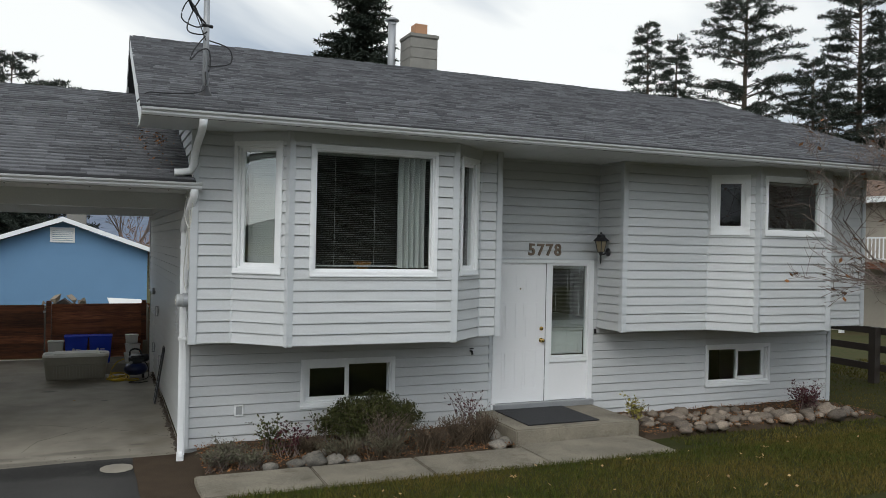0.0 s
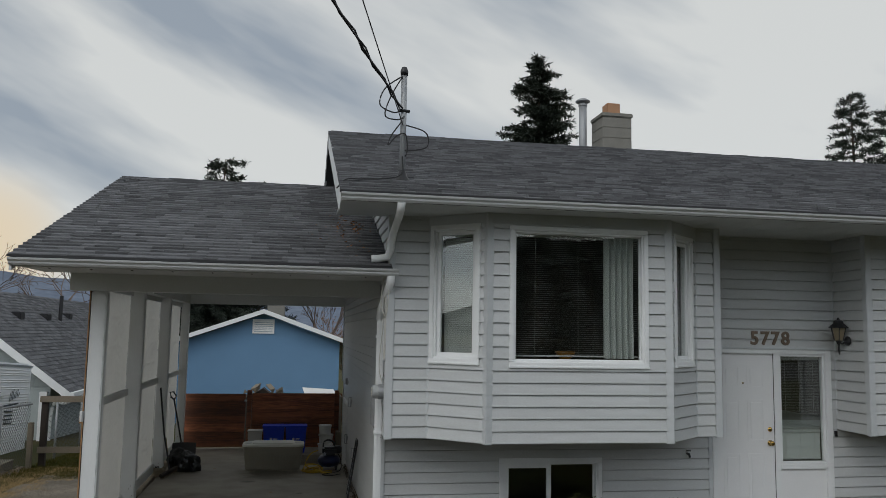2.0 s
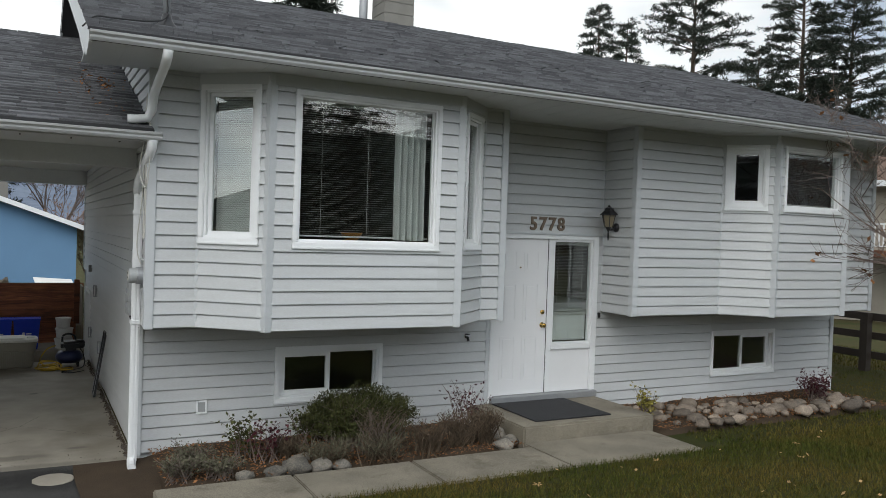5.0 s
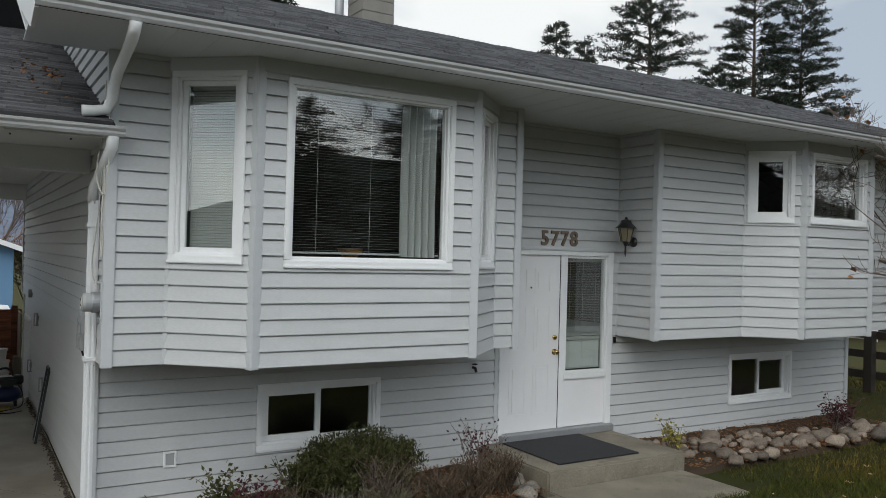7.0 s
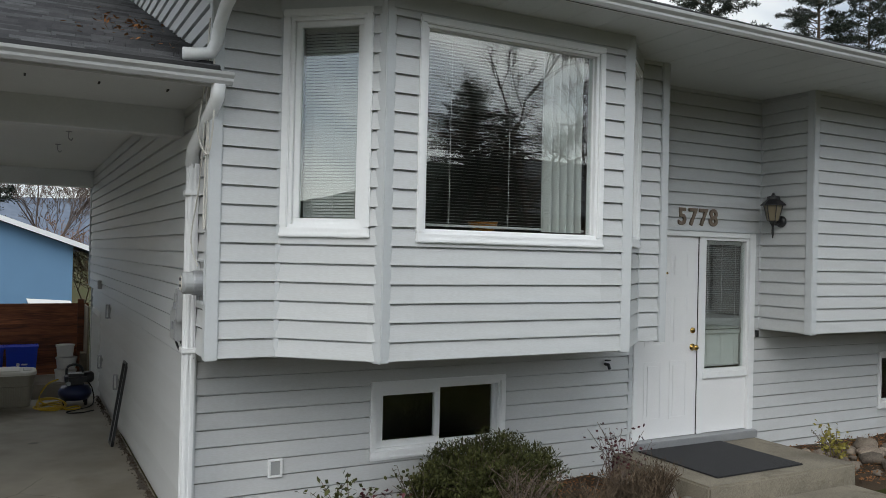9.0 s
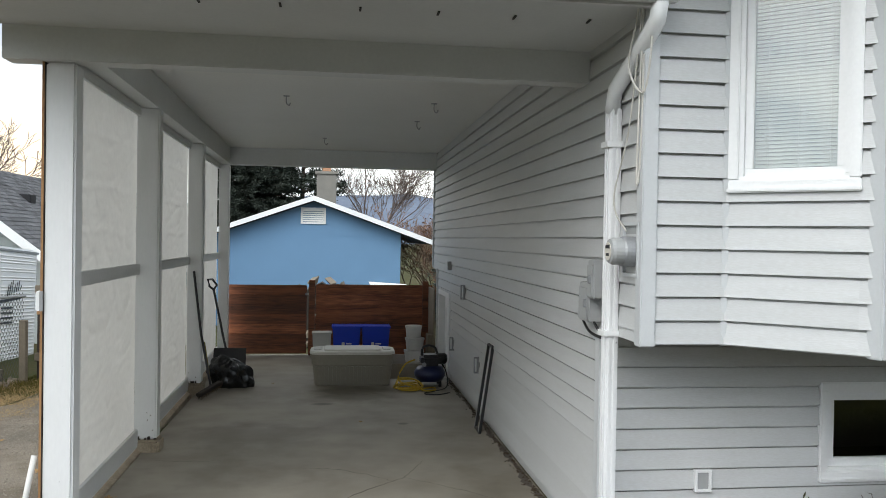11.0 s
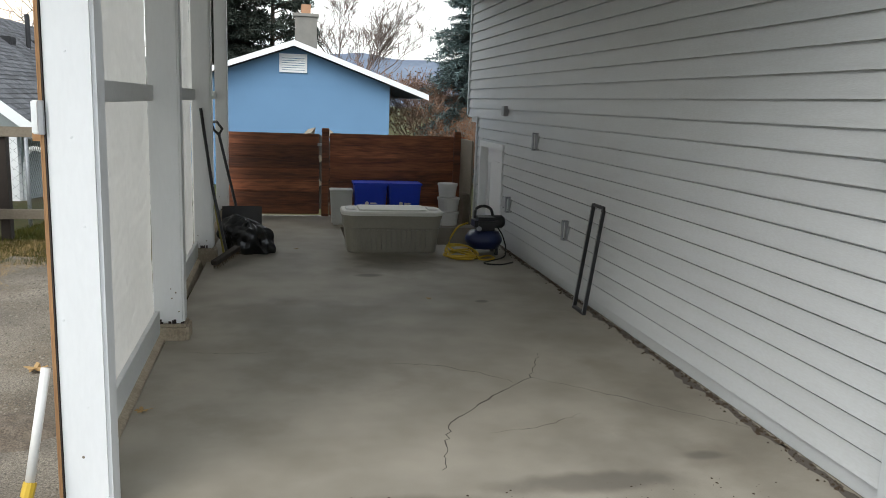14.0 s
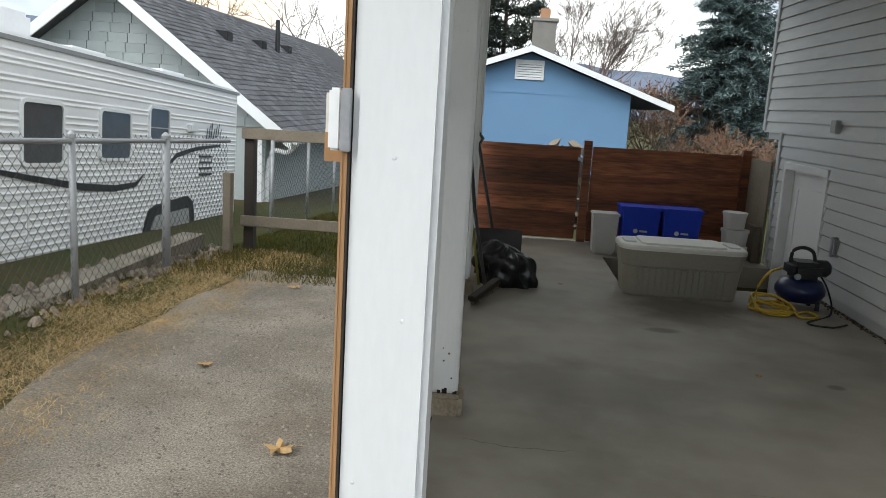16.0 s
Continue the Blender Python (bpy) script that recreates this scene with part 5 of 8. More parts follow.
part("elbow", Shape().tube([(2.727, 11.02, 2.70), (2.727, 10.98, 2.82), (2.76, 10.66, 3.0), (2.78, 10.52, 3.10), (2.78, 10.48, 3.19)], 0.046, 8), M_WHITE, sp, smooth=True)
part("foot", Shape().tube([(2.727, 11.02, 0.09), (2.72, 10.95, 0.05), (2.71, 10.83, 0.045)], 0.042, 6), M_WHITE, sp)
su = thing("downspout", "short white elbowed downspout from the main gutter", "downspout", (2.6, 10.6, 3.4))
part("pipe", Shape().tube([(2.78, 9.66, 3.86), (2.78, 9.72, 3.80), (2.785, 9.86, 3.76), (2.785, 10.36, 3.645), (2.78, 10.50, 3.56), (2.775, 10.545, 3.46), (2.74, 10.56, 3.39), (2.65, 10.565, 3.37), (2.57, 10.57, 3.365)], 0.042, 8), M_WHITE, su, smooth=True)
solid("cable", curve_tube([(2.74, 10.6, 3.62), (2.72, 10.62, 3.2), (2.70, 10.7, 2.9), (2.75, 10.6, 2.75), (2.77, 10.55, 3.1), (2.76, 10.58, 3.45)], 0.006, n=30), M_WCABLE, "loose white cable looped beside the corner", "cable")
solid("cable", curve_tube([(2.74, 10.6, 3.3), (2.73, 10.75, 2.6), (2.72, 10.95, 2.2), (W - 0.06, 10.80, 2.02)], 0.005, n=30), M_WCABLE, "white cable hanging down to the meter", "cable")
solid("cable", curve_tube([(2.755, 10.62, 3.5), (2.74, 10.66, 2.4), (2.75, 10.66, 2.3), (2.755, 10.64, 2.6), (2.75, 10.62, 2.95)], 0.006, n=30), M_WCABLE, "loose white cable looped beside the corner", "cable")

jb = solid("junction_box", Shape().box(W - 0.075, 17.68, 1.53, W - 0.012, 17.80, 1.65), M_GREYBOX, "grey junction box on the siding", "junction box", bevel=0.006)
for y, z in ((16.48, 1.30), (17.39, 0.53), (15.42, 0.55)):
    br = thing("wall_bracket", "empty galvanised bracket screwed to the siding", "bracket", on_west(y, z))
    part("back_strap", Shape().box(W - 0.034, y - 0.03, z - 0.09, W - 0.012, y + 0.03, z + 0.09), M_GREYBOX, br, bevel=0.002)
    part("loop", ring(Shape(), W - 0.082, z - 0.09, W - 0.035, z + 0.09, 0.012, y - 0.022, y + 0.022), M_METAL, br, bevel=0.002)

sd = thing("door_2", "white basement side door low in the west wall", "door", (W, 18.4, -0.85), kind="structure")
m_w = frame_of(west_r, west_f)
part("door_frame", ring(Shape(), sd_hole[0] - 0.02, -0.85, sd_hole[1] + 0.02, 1.19, 0.075, -0.04, 0.1).moved(m_w), M_WHITE, sd, bevel=0.006)
sd_leaf = part("door_leaf", Shape().box(sd_hole[0] + 0.055, 0.06, -0.8, sd_hole[1] - 0.055, 0.10, 1.12).moved(m_w), M_DOOR, sd)
part("door_panel", ring(Shape(), sd_hole[0] + 0.2, -0.4, sd_hole[1] - 0.2, 0.95, 0.03, 0.05, 0.062).moved(m_w), M_DOOR, sd_leaf, bevel=0.003)

for x, y in ((0.65, 14.7), (2.15, 14.82), (2.1, 16.1), (0.98, 18.0)):
    hook = thing("ceiling_hook", "small metal hook screwed into the carport ceiling", "hook", (x, y, CEIL))
    part("screw_plate", Shape().box(x - 0.03, y - 0.015, CEIL - 0.008, x + 0.03, y + 0.015, CEIL), M_METAL, hook)
    part("hook_bar", curve_tube([(x, y, CEIL - 0.005), (x, y, CEIL - 0.07), (x + 0.025, y, CEIL - 0.095), (x + 0.04, y, CEIL - 0.07)], 0.006), M_METAL, hook)

# roof things
mast = thing("service_mast", "grey metal electrical service mast on the roof", "mast", (2.875, 10.47, roof_z(10.47)))
part("mast_pipe", Shape().tube([(2.875, 10.47, roof_z(10.47) - 0.05), (2.875, 10.47, 5.46)], 0.034, 12), M_METAL, mast, smooth=True)
part("flashing", Shape().lathe((2.875, 10.47, roof_z(10.47) - 0.05), [(0.11, 0), (0.10, 0.04), (0.055, 0.10), (0.04, 0.16)], 14), M_BLACK, mast, "black rubber flashing boot", smooth=True)
part("weather_cap", Shape().lathe((2.875, 10.47, 5.43), [(0.042, 0), (0.045, 0.05), (0.03, 0.09), (0.01, 0.1)], 12), M_BLACK, mast, "black weather cap", smooth=True)
part("insulator_clamp", Shape().tube([(2.82, 10.43, 5.02), (2.94, 10.47, 5.02)], 0.02, 8), M_BLACK, mast)


def sag(a, b, drop, n=24, wob=0.0, ph=0.0):
    a, b = Vector(a), Vector(b)
    return [a.lerp(b, i / n) + Vector((wob * math.sin(i * 2.2 + ph), 0, -drop * 4 * (i / n) * (1 - i / n) + wob * math.cos(i * 2.2 + ph))) for i in range(n + 1)]


A = (2.84, 10.42, 5.05)
far_pole = (-4.7, -8.0, 8.6)
for i, (end, wob) in enumerate(((far_pole, 0.0), ((-4.72, -8.0, 8.65), 0.022), ((-4.68, -8.0, 8.63), 0.022))):
    solid("service_wire", Shape().tube(sag(A, end, 0.25, 60, wob, i * 2.1), 0.010 if i else 0.008, 5), M_CABLE, "black twisted overhead service cable", "overhead cable", group="service wires")
solid("service_wire", Shape().tube(sag((2.87, 10.44, 4.85), (-2.4, -8.0, 9.3), 0.15, 30), 0.006, 5), M_CABLE, "thin black overhead wire", "overhead cable", group="service wires")
for pts in ([(2.86, 10.45, 5.42), (2.66, 10.4, 5.25), (2.60, 10.36, 5.05), (2.75, 10.4, 4.98), (2.86, 10.44, 5.02)],
            [(2.86, 10.45, 5.42), (2.72, 10.38, 5.15), (2.66, 10.36, 4.93), (2.8, 10.4, 4.9), (2.88, 10.44, 4.95)],
            [(2.9, 10.46, 4.86), (3.12, 10.42, 4.78), (3.14, 10.42, 4.62), (2.95, 10.44, 4.57), (2.87, 10.46, 4.58)],
            [(2.86, 10.44, 4.9), (2.74, 10.38, 4.72), (2.70, 10.36, 4.60), (2.80, 10.4, 4.72), (2.9, 10.42, 4.74), (2.92, 10.44, 4.55), (2.87, 10.46, 4.48)],
            [(2.87, 10.44, 4.5), (2.86, 10.4, 4.3), (2.7, 10.3, 4.22), (2.4, 10.2, 4.18), (2.25, 10.15, 4.16), (2.15, 10.1, 4.05)]):
    solid("cable", curve_tube(pts, 0.008, 5, 30), M_CABLE, "loose black cable looped round the service mast", "cable", group="mast cables")

chim = thing("chimney", "grey concrete block chimney with a terracotta flue", "chimney", (7.55, 16.2, roof_z(16.2)))
cx0, cx1, cy0, cy1 = 7.28, 7.86, 15.75, 16.33
part("stack_core", Shape().box(cx0 + 0.01, cy0 + 0.01, 5.4, cx1 - 0.01, cy1 - 0.01, 6.72), M_BLOCK, chim)
for r in range(5):
    z = 5.68 + 0.2 * r
    part("block", Shape().box(cx0, cy0, z, cx1 - 0.004, cy1, z + 0.194), M_BLOCK, chim, bevel=0.006)
part("chimney_cap", Shape().box(cx0 - 0.02, cy0 - 0.02, 6.68, cx1 + 0.02, cy1 + 0.02, 6.76), M_BLOCK, chim, bevel=0.015)
part("flue", Shape().box(7.44, 15.92, 6.76, 7.70, 16.18, 7.0), M_FLUE, chim, "terracotta flue liner", bevel=0.01)
vp = thing("vent_pipe", "tall galvanised flue pipe with a round cap", "vent pipe", (6.98, 16.0, 5.6))
part("pipe", Shape().tube([(6.98, 16.0, 5.5), (6.98, 16.0, 6.98)], 0.075, 14), M_METAL, vp, smooth=True)
part("collar", Shape().lathe((6.98, 16.0, 6.92), [(0.085, 0), (0.085, 0.04)], 14), M_METAL, vp)
part("rain_cap", Shape().lathe((6.98, 16.0, 7.0), [(0.14, 0), (0.14, 0.02), (0.08, 0.06), (0.01, 0.075)], 16), M_METAL, vp, smooth=True)

# ---- carport clutter ----
tote = thing("storage_tote", "long khaki plastic storage tote with a pale lid", "storage tote", (1.44, 17.4, 0))
tc = (1.40, 17.41, 0)
part("tote_body", loft(((0, 0.98, 0.42, 0.09), (0.02, 1.0, 0.44, 0.1), (0.27, 1.055, 0.485, 0.12), (0.28, 1.075, 0.505, 0.13), (0.40, 1.10, 0.525, 0.14)), tc, 7), M_TOTE, tote)
for i in range(15):
    x = tc[0] - 0.40 + i * 0.0545
    part("rib", Shape().add([(x, 17.176, 0.03), (x + 0.028, 17.176, 0.03), (x + 0.028, 17.150, 0.262), (x, 17.150, 0.262), (x - 0.004, 17.24, 0.03), (x + 0.032, 17.24, 0.03), (x + 0.032, 17.20, 0.268), (x - 0.004, 17.20, 0.268)],
                            [(0, 1, 2, 3), (7, 6, 5, 4), (0, 3, 7, 4), (1, 5, 6, 2), (3, 2, 6, 7), (0, 4, 5, 1)]), M_TOTE, tote)
part("rim", loft(((0.385, 1.115, 0.54, 0.145), (0.42, 1.125, 0.55, 0.15)), tc, 7), M_TOTE, tote)
lid = part("lid", loft(((0.42, 1.13, 0.555, 0.15), (0.445, 1.13, 0.555, 0.15), (0.462, 1.11, 0.535, 0.145), (0.466, 1.04, 0.48, 0.13)), tc, 7), M_LID, tote, "pale plastic lid")
part("lid_panel", loft(((0.462, 0.76, 0.44, 0.05), (0.482, 0.74, 0.42, 0.05)), tc), M_LID, lid)
for x in (-0.46, 0.46):
    part("lid_latch", loft(((0.462, 0.12, 0.26, 0.03), (0.478, 0.10, 0.24, 0.03)), (tc[0] + x, tc[1], 0)), M_GREYBIN, lid, "grey lid latch")


def tapered_box(x0, x1, y0, y1, z0, z1, k):
    return Shape().add([(x0 + k, y0 + k, z0), (x1 - k, y0 + k, z0), (x1 - k, y1 - k, z0), (x0 + k, y1 - k, z0), (x0, y0, z1), (x1, y0, z1), (x1, y1, z1), (x0, y1, z1)],
                       [(3, 2, 1, 0), (4, 5, 6, 7), (0, 1, 5, 4), (1, 2, 6, 5), (2, 3, 7, 6), (3, 0, 4, 7)])


for x0 in (1.12, 1.58):
    bb = thing("recycling_bin", "blue plastic recycling bin with a white symbol", "recycling bin", (x0 + 0.2, 19.35, 0), group="recycling bins")
    part("bin_body", tapered_box(x0, x0 + 0.44, 19.15, 19.5, 0.0, 0.57, 0.035), M_BLUE, bb, bevel=0.015)
    part("bin_rim", ring(Shape(), x0 - 0.012, 0, x0 + 0.452, 0.374, 0.02, 0.545, 0.575).moved(Matrix.Translation((0, 19.138, 0)) @ Matrix(((1, 0, 0, 0), (0, 0, 1, 0), (0, 1, 0, 0), (0, 0, 0, 1)))), M_BLUE, bb, bevel=0.004)
    part("symbol", Shape().lathe((x0 + 0.17, 19.163, 0.30), [(0.026, 0), (0.026, -0.004), (0.012, -0.004)], 14, "y").box(x0 + 0.215, 19.155, 0.29, x0 + 0.30, 19.162, 0.31), M_BUCKET, bb, "white printed symbol")
gb = thing("waste_bin", "small grey plastic waste bin beside the fence", "bin", (0.95, 19.3, 0))
part("bin_body", tapered_box(0.81, 1.10, 19.16, 19.42, 0.0, 0.46, 0.02), M_GREYBIN, gb, bevel=0.02)
part("bin_rim", Shape().box(0.80, 19.15, 0.445, 1.11, 19.43, 0.475), M_GREYBIN, gb, bevel=0.008)
for z, r, x in ((0.0, 0.155, 2.42), (0.195, 0.15, 2.43), (0.39, 0.13, 2.41)):
    bk = thing("bucket", "stacked white plastic bucket with a lid", "bucket", (x, 19.3, z), group="stacked buckets")
    h = 0.18
    part("bucket_body", Shape().lathe((x, 19.3, z), [(r * 0.88, 0), (r, h * 0.9), (r, h)], 20), M_BUCKET, bk, smooth=False)
    part("bucket_rim", Shape().lathe((x, 19.3, z + h * 0.86), [(r + 0.008, 0), (r + 0.008, h * 0.14 + 0.004)], 20), M_BUCKET, bk)
part_box = solid("cardboard_box", Shape().box(2.64, 19.3, 0.0, 2.76, 19.6, 0.42), M_WOOD, "brown box standing by the fence", "box", bevel=0.006)

comp = thing("air_compressor", "pancake air compressor with a navy tank and black motor", "air compressor", (2.43, 17.2, 0))
part("tank", Shape().lathe((2.43, 17.2, 0.05), [(0.06, 0), (0.17, 0.02), (0.21, 0.09), (0.21, 0.13), (0.17, 0.2), (0.06, 0.225)], 24), M_NAVY, comp, "navy enamel tank", smooth=True)
part("motor_shroud", Shape().box(2.30, 17.06, 0.27, 2.57, 17.34, 0.42), M_BLACK, comp, bevel=0.04)
part("pump", Shape().lathe((2.53, 17.2, 0.36), [(0.075, 0), (0.075, 0.10), (0.05, 0.13)], 14, "x"), M_BLACK, comp, smooth=True)
part("handle", curve_tube([(2.32, 17.2, 0.40), (2.33, 17.2, 0.50), (2.41, 17.2, 0.535), (2.50, 17.2, 0.50), (2.53, 17.2, 0.40)], 0.016, 8), M_BLACK, comp)
part("gauge", Shape().lathe((2.34, 17.06, 0.30), [(0.028, 0), (0.028, -0.02)], 12, "y"), M_METAL, comp)
for dx, dy in ((-0.13, -0.1), (0.13, -0.1), (-0.13, 0.1), (0.13, 0.1)):
    part("foot", Shape().lathe((2.43 + dx, 17.2 + dy, 0), [(0.022, 0), (0.018, 0.075)], 8), M_BLACK, comp)
loop = [(2.22, 17.1, 0.36), (2.08, 17.05, 0.30), (2.0, 17.0, 0.10)]
rng = random.Random(5)
for i in range(30):
    t = i * 1.05
    loop.append((2.12 + 0.16 * math.cos(t) + rng.uniform(-0.04, 0.04), 16.96 + 0.17 * math.sin(t) + rng.uniform(-0.04, 0.04), 0.016 + 0.007 * (i // 6) + max(0.0, 0.09 * math.sin(t)) * rng.random()))
loop += [(2.3, 16.75, 0.014), (2.46, 16.80, 0.012), (2.44, 16.98, 0.012), (2.24, 16.82, 0.012)]
solid("air_hose", curve_tube(loop, 0.011, 6, 150), M_YELLOW, "coiled yellow air hose on the carport floor", "hose", smooth=True)
solid("power_cord", curve_tube([(2.55, 17.2, 0.34), (2.64, 17.15, 0.2), (2.62, 16.95, 0.015), (2.3, 16.6, 0.01), (2.45, 16.5, 0.01), (2.62, 16.62, 0.01)], 0.008, 5, 40), M_CABLE, "black power cord lying on the floor", "cord")

fr_ob = thing("door_track", "narrow black metal track leaning on the siding", "track", (2.66, 14.62, 0))
for dy in (-0.10, 0.125):
    part("rail", Shape().prism([(-0.014, -0.012, 0), (0.014, -0.012, 0), (0.014, 0.012, 0), (-0.014, 0.012, 0)], (2.63, 14.62 + dy, 0.0), (2.765, 14.68 + dy, 0.87)), M_BLACK, fr_ob)
    part("bright_edge", Shape().prism([(-0.017, -0.004, 0), (-0.013, -0.004, 0), (-0.013, 0.004, 0), (-0.017, 0.004, 0)], (2.63, 14.62 + dy, 0.02), (2.765, 14.68 + dy, 0.85)), M_METAL, fr_ob)
part("end_bar", Shape().box(2.618, 14.508, 0.0, 2.642, 14.757, 0.025), M_BLACK, fr_ob)
part("end_bar", Shape().box(2.755, 14.568, 0.855, 2.78, 14.817, 0.88), M_BLACK, fr_ob)

bag = Shape()


def bag_fn(u, v):
    t, p = 2 * math.pi * u, math.pi * (v - 0.5)
    d = Vector((math.cos(t) * math.cos(p), math.sin(t) * math.cos(p), math.sin(p)))
    k = 1 + 0.28 * noise.noise(d * 1.8 + Vector((3, 1, 2))) + 0.055 * math.sin(9 * t + 3 * math.sin(2 * t) + 4 * p) * math.cos(p) + 0.03 * math.sin(17 * t - 7 * p)
    return (-0.17 + 0.27 * d.x * k, 17.24 + 0.19 * d.y * k, max(0.0, 0.13 + 0.25 * d.z * k - 0.09 * d.x))


solid("bin_bag", bag.grid(bag_fn, 72, 40), M_BAG, "crumpled black plastic bin bag on the floor", "bin bag", smooth=True)
shovel = thing("snow_shovel", "black snow shovel leaning on the tarp wall", "shovel", (-0.2, 17.7, 0))
part("shaft", Shape().tube([(-0.30, 17.75, 0.35), (-0.50, 17.85, 1.22)], 0.016, 8), M_BLACK, shovel)
part("grip", Shape().tube([(-0.50, 17.85, 1.22), (-0.55, 17.80, 1.27), (-0.57, 17.80, 1.36), (-0.53, 17.92, 1.36), (-0.47, 17.92, 1.28), (-0.50, 17.85, 1.22)], 0.016, 8), M_BLACK, shovel)
part("blade", Shape().grid(lambda u, v: (-0.46 + 0.43 * u, 17.56 + 0.10 * v * v + 0.05 * math.sin(u * math.pi), 0.02 + 0.42 * v), 12, 8).grid(lambda u, v: (-0.46 + 0.43 * u, 17.566 + 0.10 * v * v + 0.05 * math.sin(u * math.pi), 0.02 + 0.42 * v), 12, 8), M_BLACK, shovel, smooth=True)
broom = thing("push_broom", "push broom with a black handle and grey bristles", "broom", (-0.35, 16.55, 0))
part("handle", Shape().tube([(-0.33, 16.62, 0.07), (-0.47, 16.68, 0.75), (-0.575, 16.74, 1.52)], 0.015, 8), M_BLACK, broom)
bm_ = Matrix.Translation((-0.33, 16.56, 0)) @ Matrix.Rotation(radians(64), 4, "Z") @ Matrix.Rotation(radians(-10), 4, "Y") @ Matrix.Translation((0, 0, 0.03))
part("broom_block", Shape().box(-0.23, -0.035, 0.05, 0.23, 0.035, 0.095).moved(bm_), M_DWOOD, broom, bevel=0.006)
br = Shape()
rng = random.Random(2)
for i in range(420):
    x, y = rng.uniform(-0.22, 0.22), rng.uniform(-0.03, 0.03)
    dx, dy = rng.uniform(-0.015, 0.015), rng.uniform(-0.02, 0.02)
    br.add([(x - 0.003, y, 0.06), (x + 0.003, y, 0.06), (x + dx, y + dy, 0.0)], [(0, 1, 2)])
part("bristles", br.moved(bm_), M_DRY, broom, kind="stuff")
rake = thing("garden_stick", "green garden tool handle standing behind the broom", "tool handle", (-0.42, 17.1, 0))
part("handle", Shape().tube([(-0.40, 17.05, 0.02), (-0.50, 17.1, 0.6)], 0.013, 6), M_YLEAF, rake)
squeegee = thing("white_pole", "white plastic pole with a yellow and navy foot", "pole", (-0.70, 11.49, 0.0))
part("pole", Shape().tube([(-0.665, 11.56, 0.20), (-0.615, 11.66, 0.62)], 0.018, 8), M_BUCKET, squeegee, smooth=True)
part("collar", Shape().tube([(-0.672, 11.545, 0.16), (-0.663, 11.563, 0.21)], 0.024, 10), M_YELLOW, squeegee)
part("nozzle", Shape().tube([(-0.70, 11.49, 0.0), (-0.688, 11.515, 0.07), (-0.672, 11.545, 0.16)], 0.03, 10, 0.024), M_NAVY, squeegee)
eb = thing("wire_box", "white weatherproof box on the carport post", "electrical box", (-0.6, 11.7, 1.38))
part("box_body", Shape().box(c - 0.135, 11.655, 1.49, c - 0.109, 11.75, 1.61), M_WHITE, eb, bevel=0.005)
part("hinge_plate", Shape().box(c - 0.108, 11.640, 1.49, c - 0.088, 11.654, 1.61), M_METAL, eb, bevel=0.002)
nb = thing("paper_notice", "orange and white paper notice pinned to the post", "notice", (-0.6, 11.55, 1.4))
part("sheet", Shape().box(c - 0.165, 11.77, 1.50, c - 0.109, 11.776, 1.60), M_PAPER, nb)
part("orange_card", Shape().box(c - 0.165, 11.765, 1.46, c - 0.112, 11.769, 1.52), M_PLY, nb)

# ---- cedar fence across the rear ----
fence = thing("cedar_fence", "red-brown stained cedar fence of horizontal boards", "fence", (1.8, 20.05, 0))
for z in range(7):
    part("board", Shape().box(0.83, 20.02, 0.005 + 0.168 * z, 2.79, 20.045, 0.1725 + 0.168 * z), M_CEDAR, fence, bevel=0.009)
for x in (0.72, 2.62):
    part("post", Shape().box(x, 19.98, -0.3, x + 0.10, 20.08, 1.25), M_CEDAR, fence, bevel=0.006)
part("board", Shape().box(2.72, 19.25, 0.02, 2.745, 20.0, 1.16), M_WOOD, fence, "weathered side board")
gate = thing("cedar_gate", "red-brown stained cedar gate of horizontal boards", "gate", (0.05, 20.05, 0))
for z in range(7):
    part("board", Shape().box(-0.60, 20.02, 0.025 + 0.163 * z, 0.685, 20.045, 0.1875 + 0.163 * z), M_CEDAR, gate, bevel=0.009)
for x in (-0.58, 0.58):
    part("stile", Shape().box(x, 20.045, 0.03, x + 0.09, 20.08, 1.15), M_CEDAR, gate)
part("latch", Shape().box(0.66, 19.995, 1.0, 0.72, 20.02, 1.04), M_METAL, gate)

# ---- neighbours ----
blue = thing("blue_house", "small blue stucco house with white gable trim", "house", (0.3, 34, -1.5))
BY, BX0, BX1, BAP = 34.0, -3.3, 3.35, (0.38, 3.30)
bs = 0.355


def bz(x):
    return BAP[1] - bs * abs(x - BAP[0])


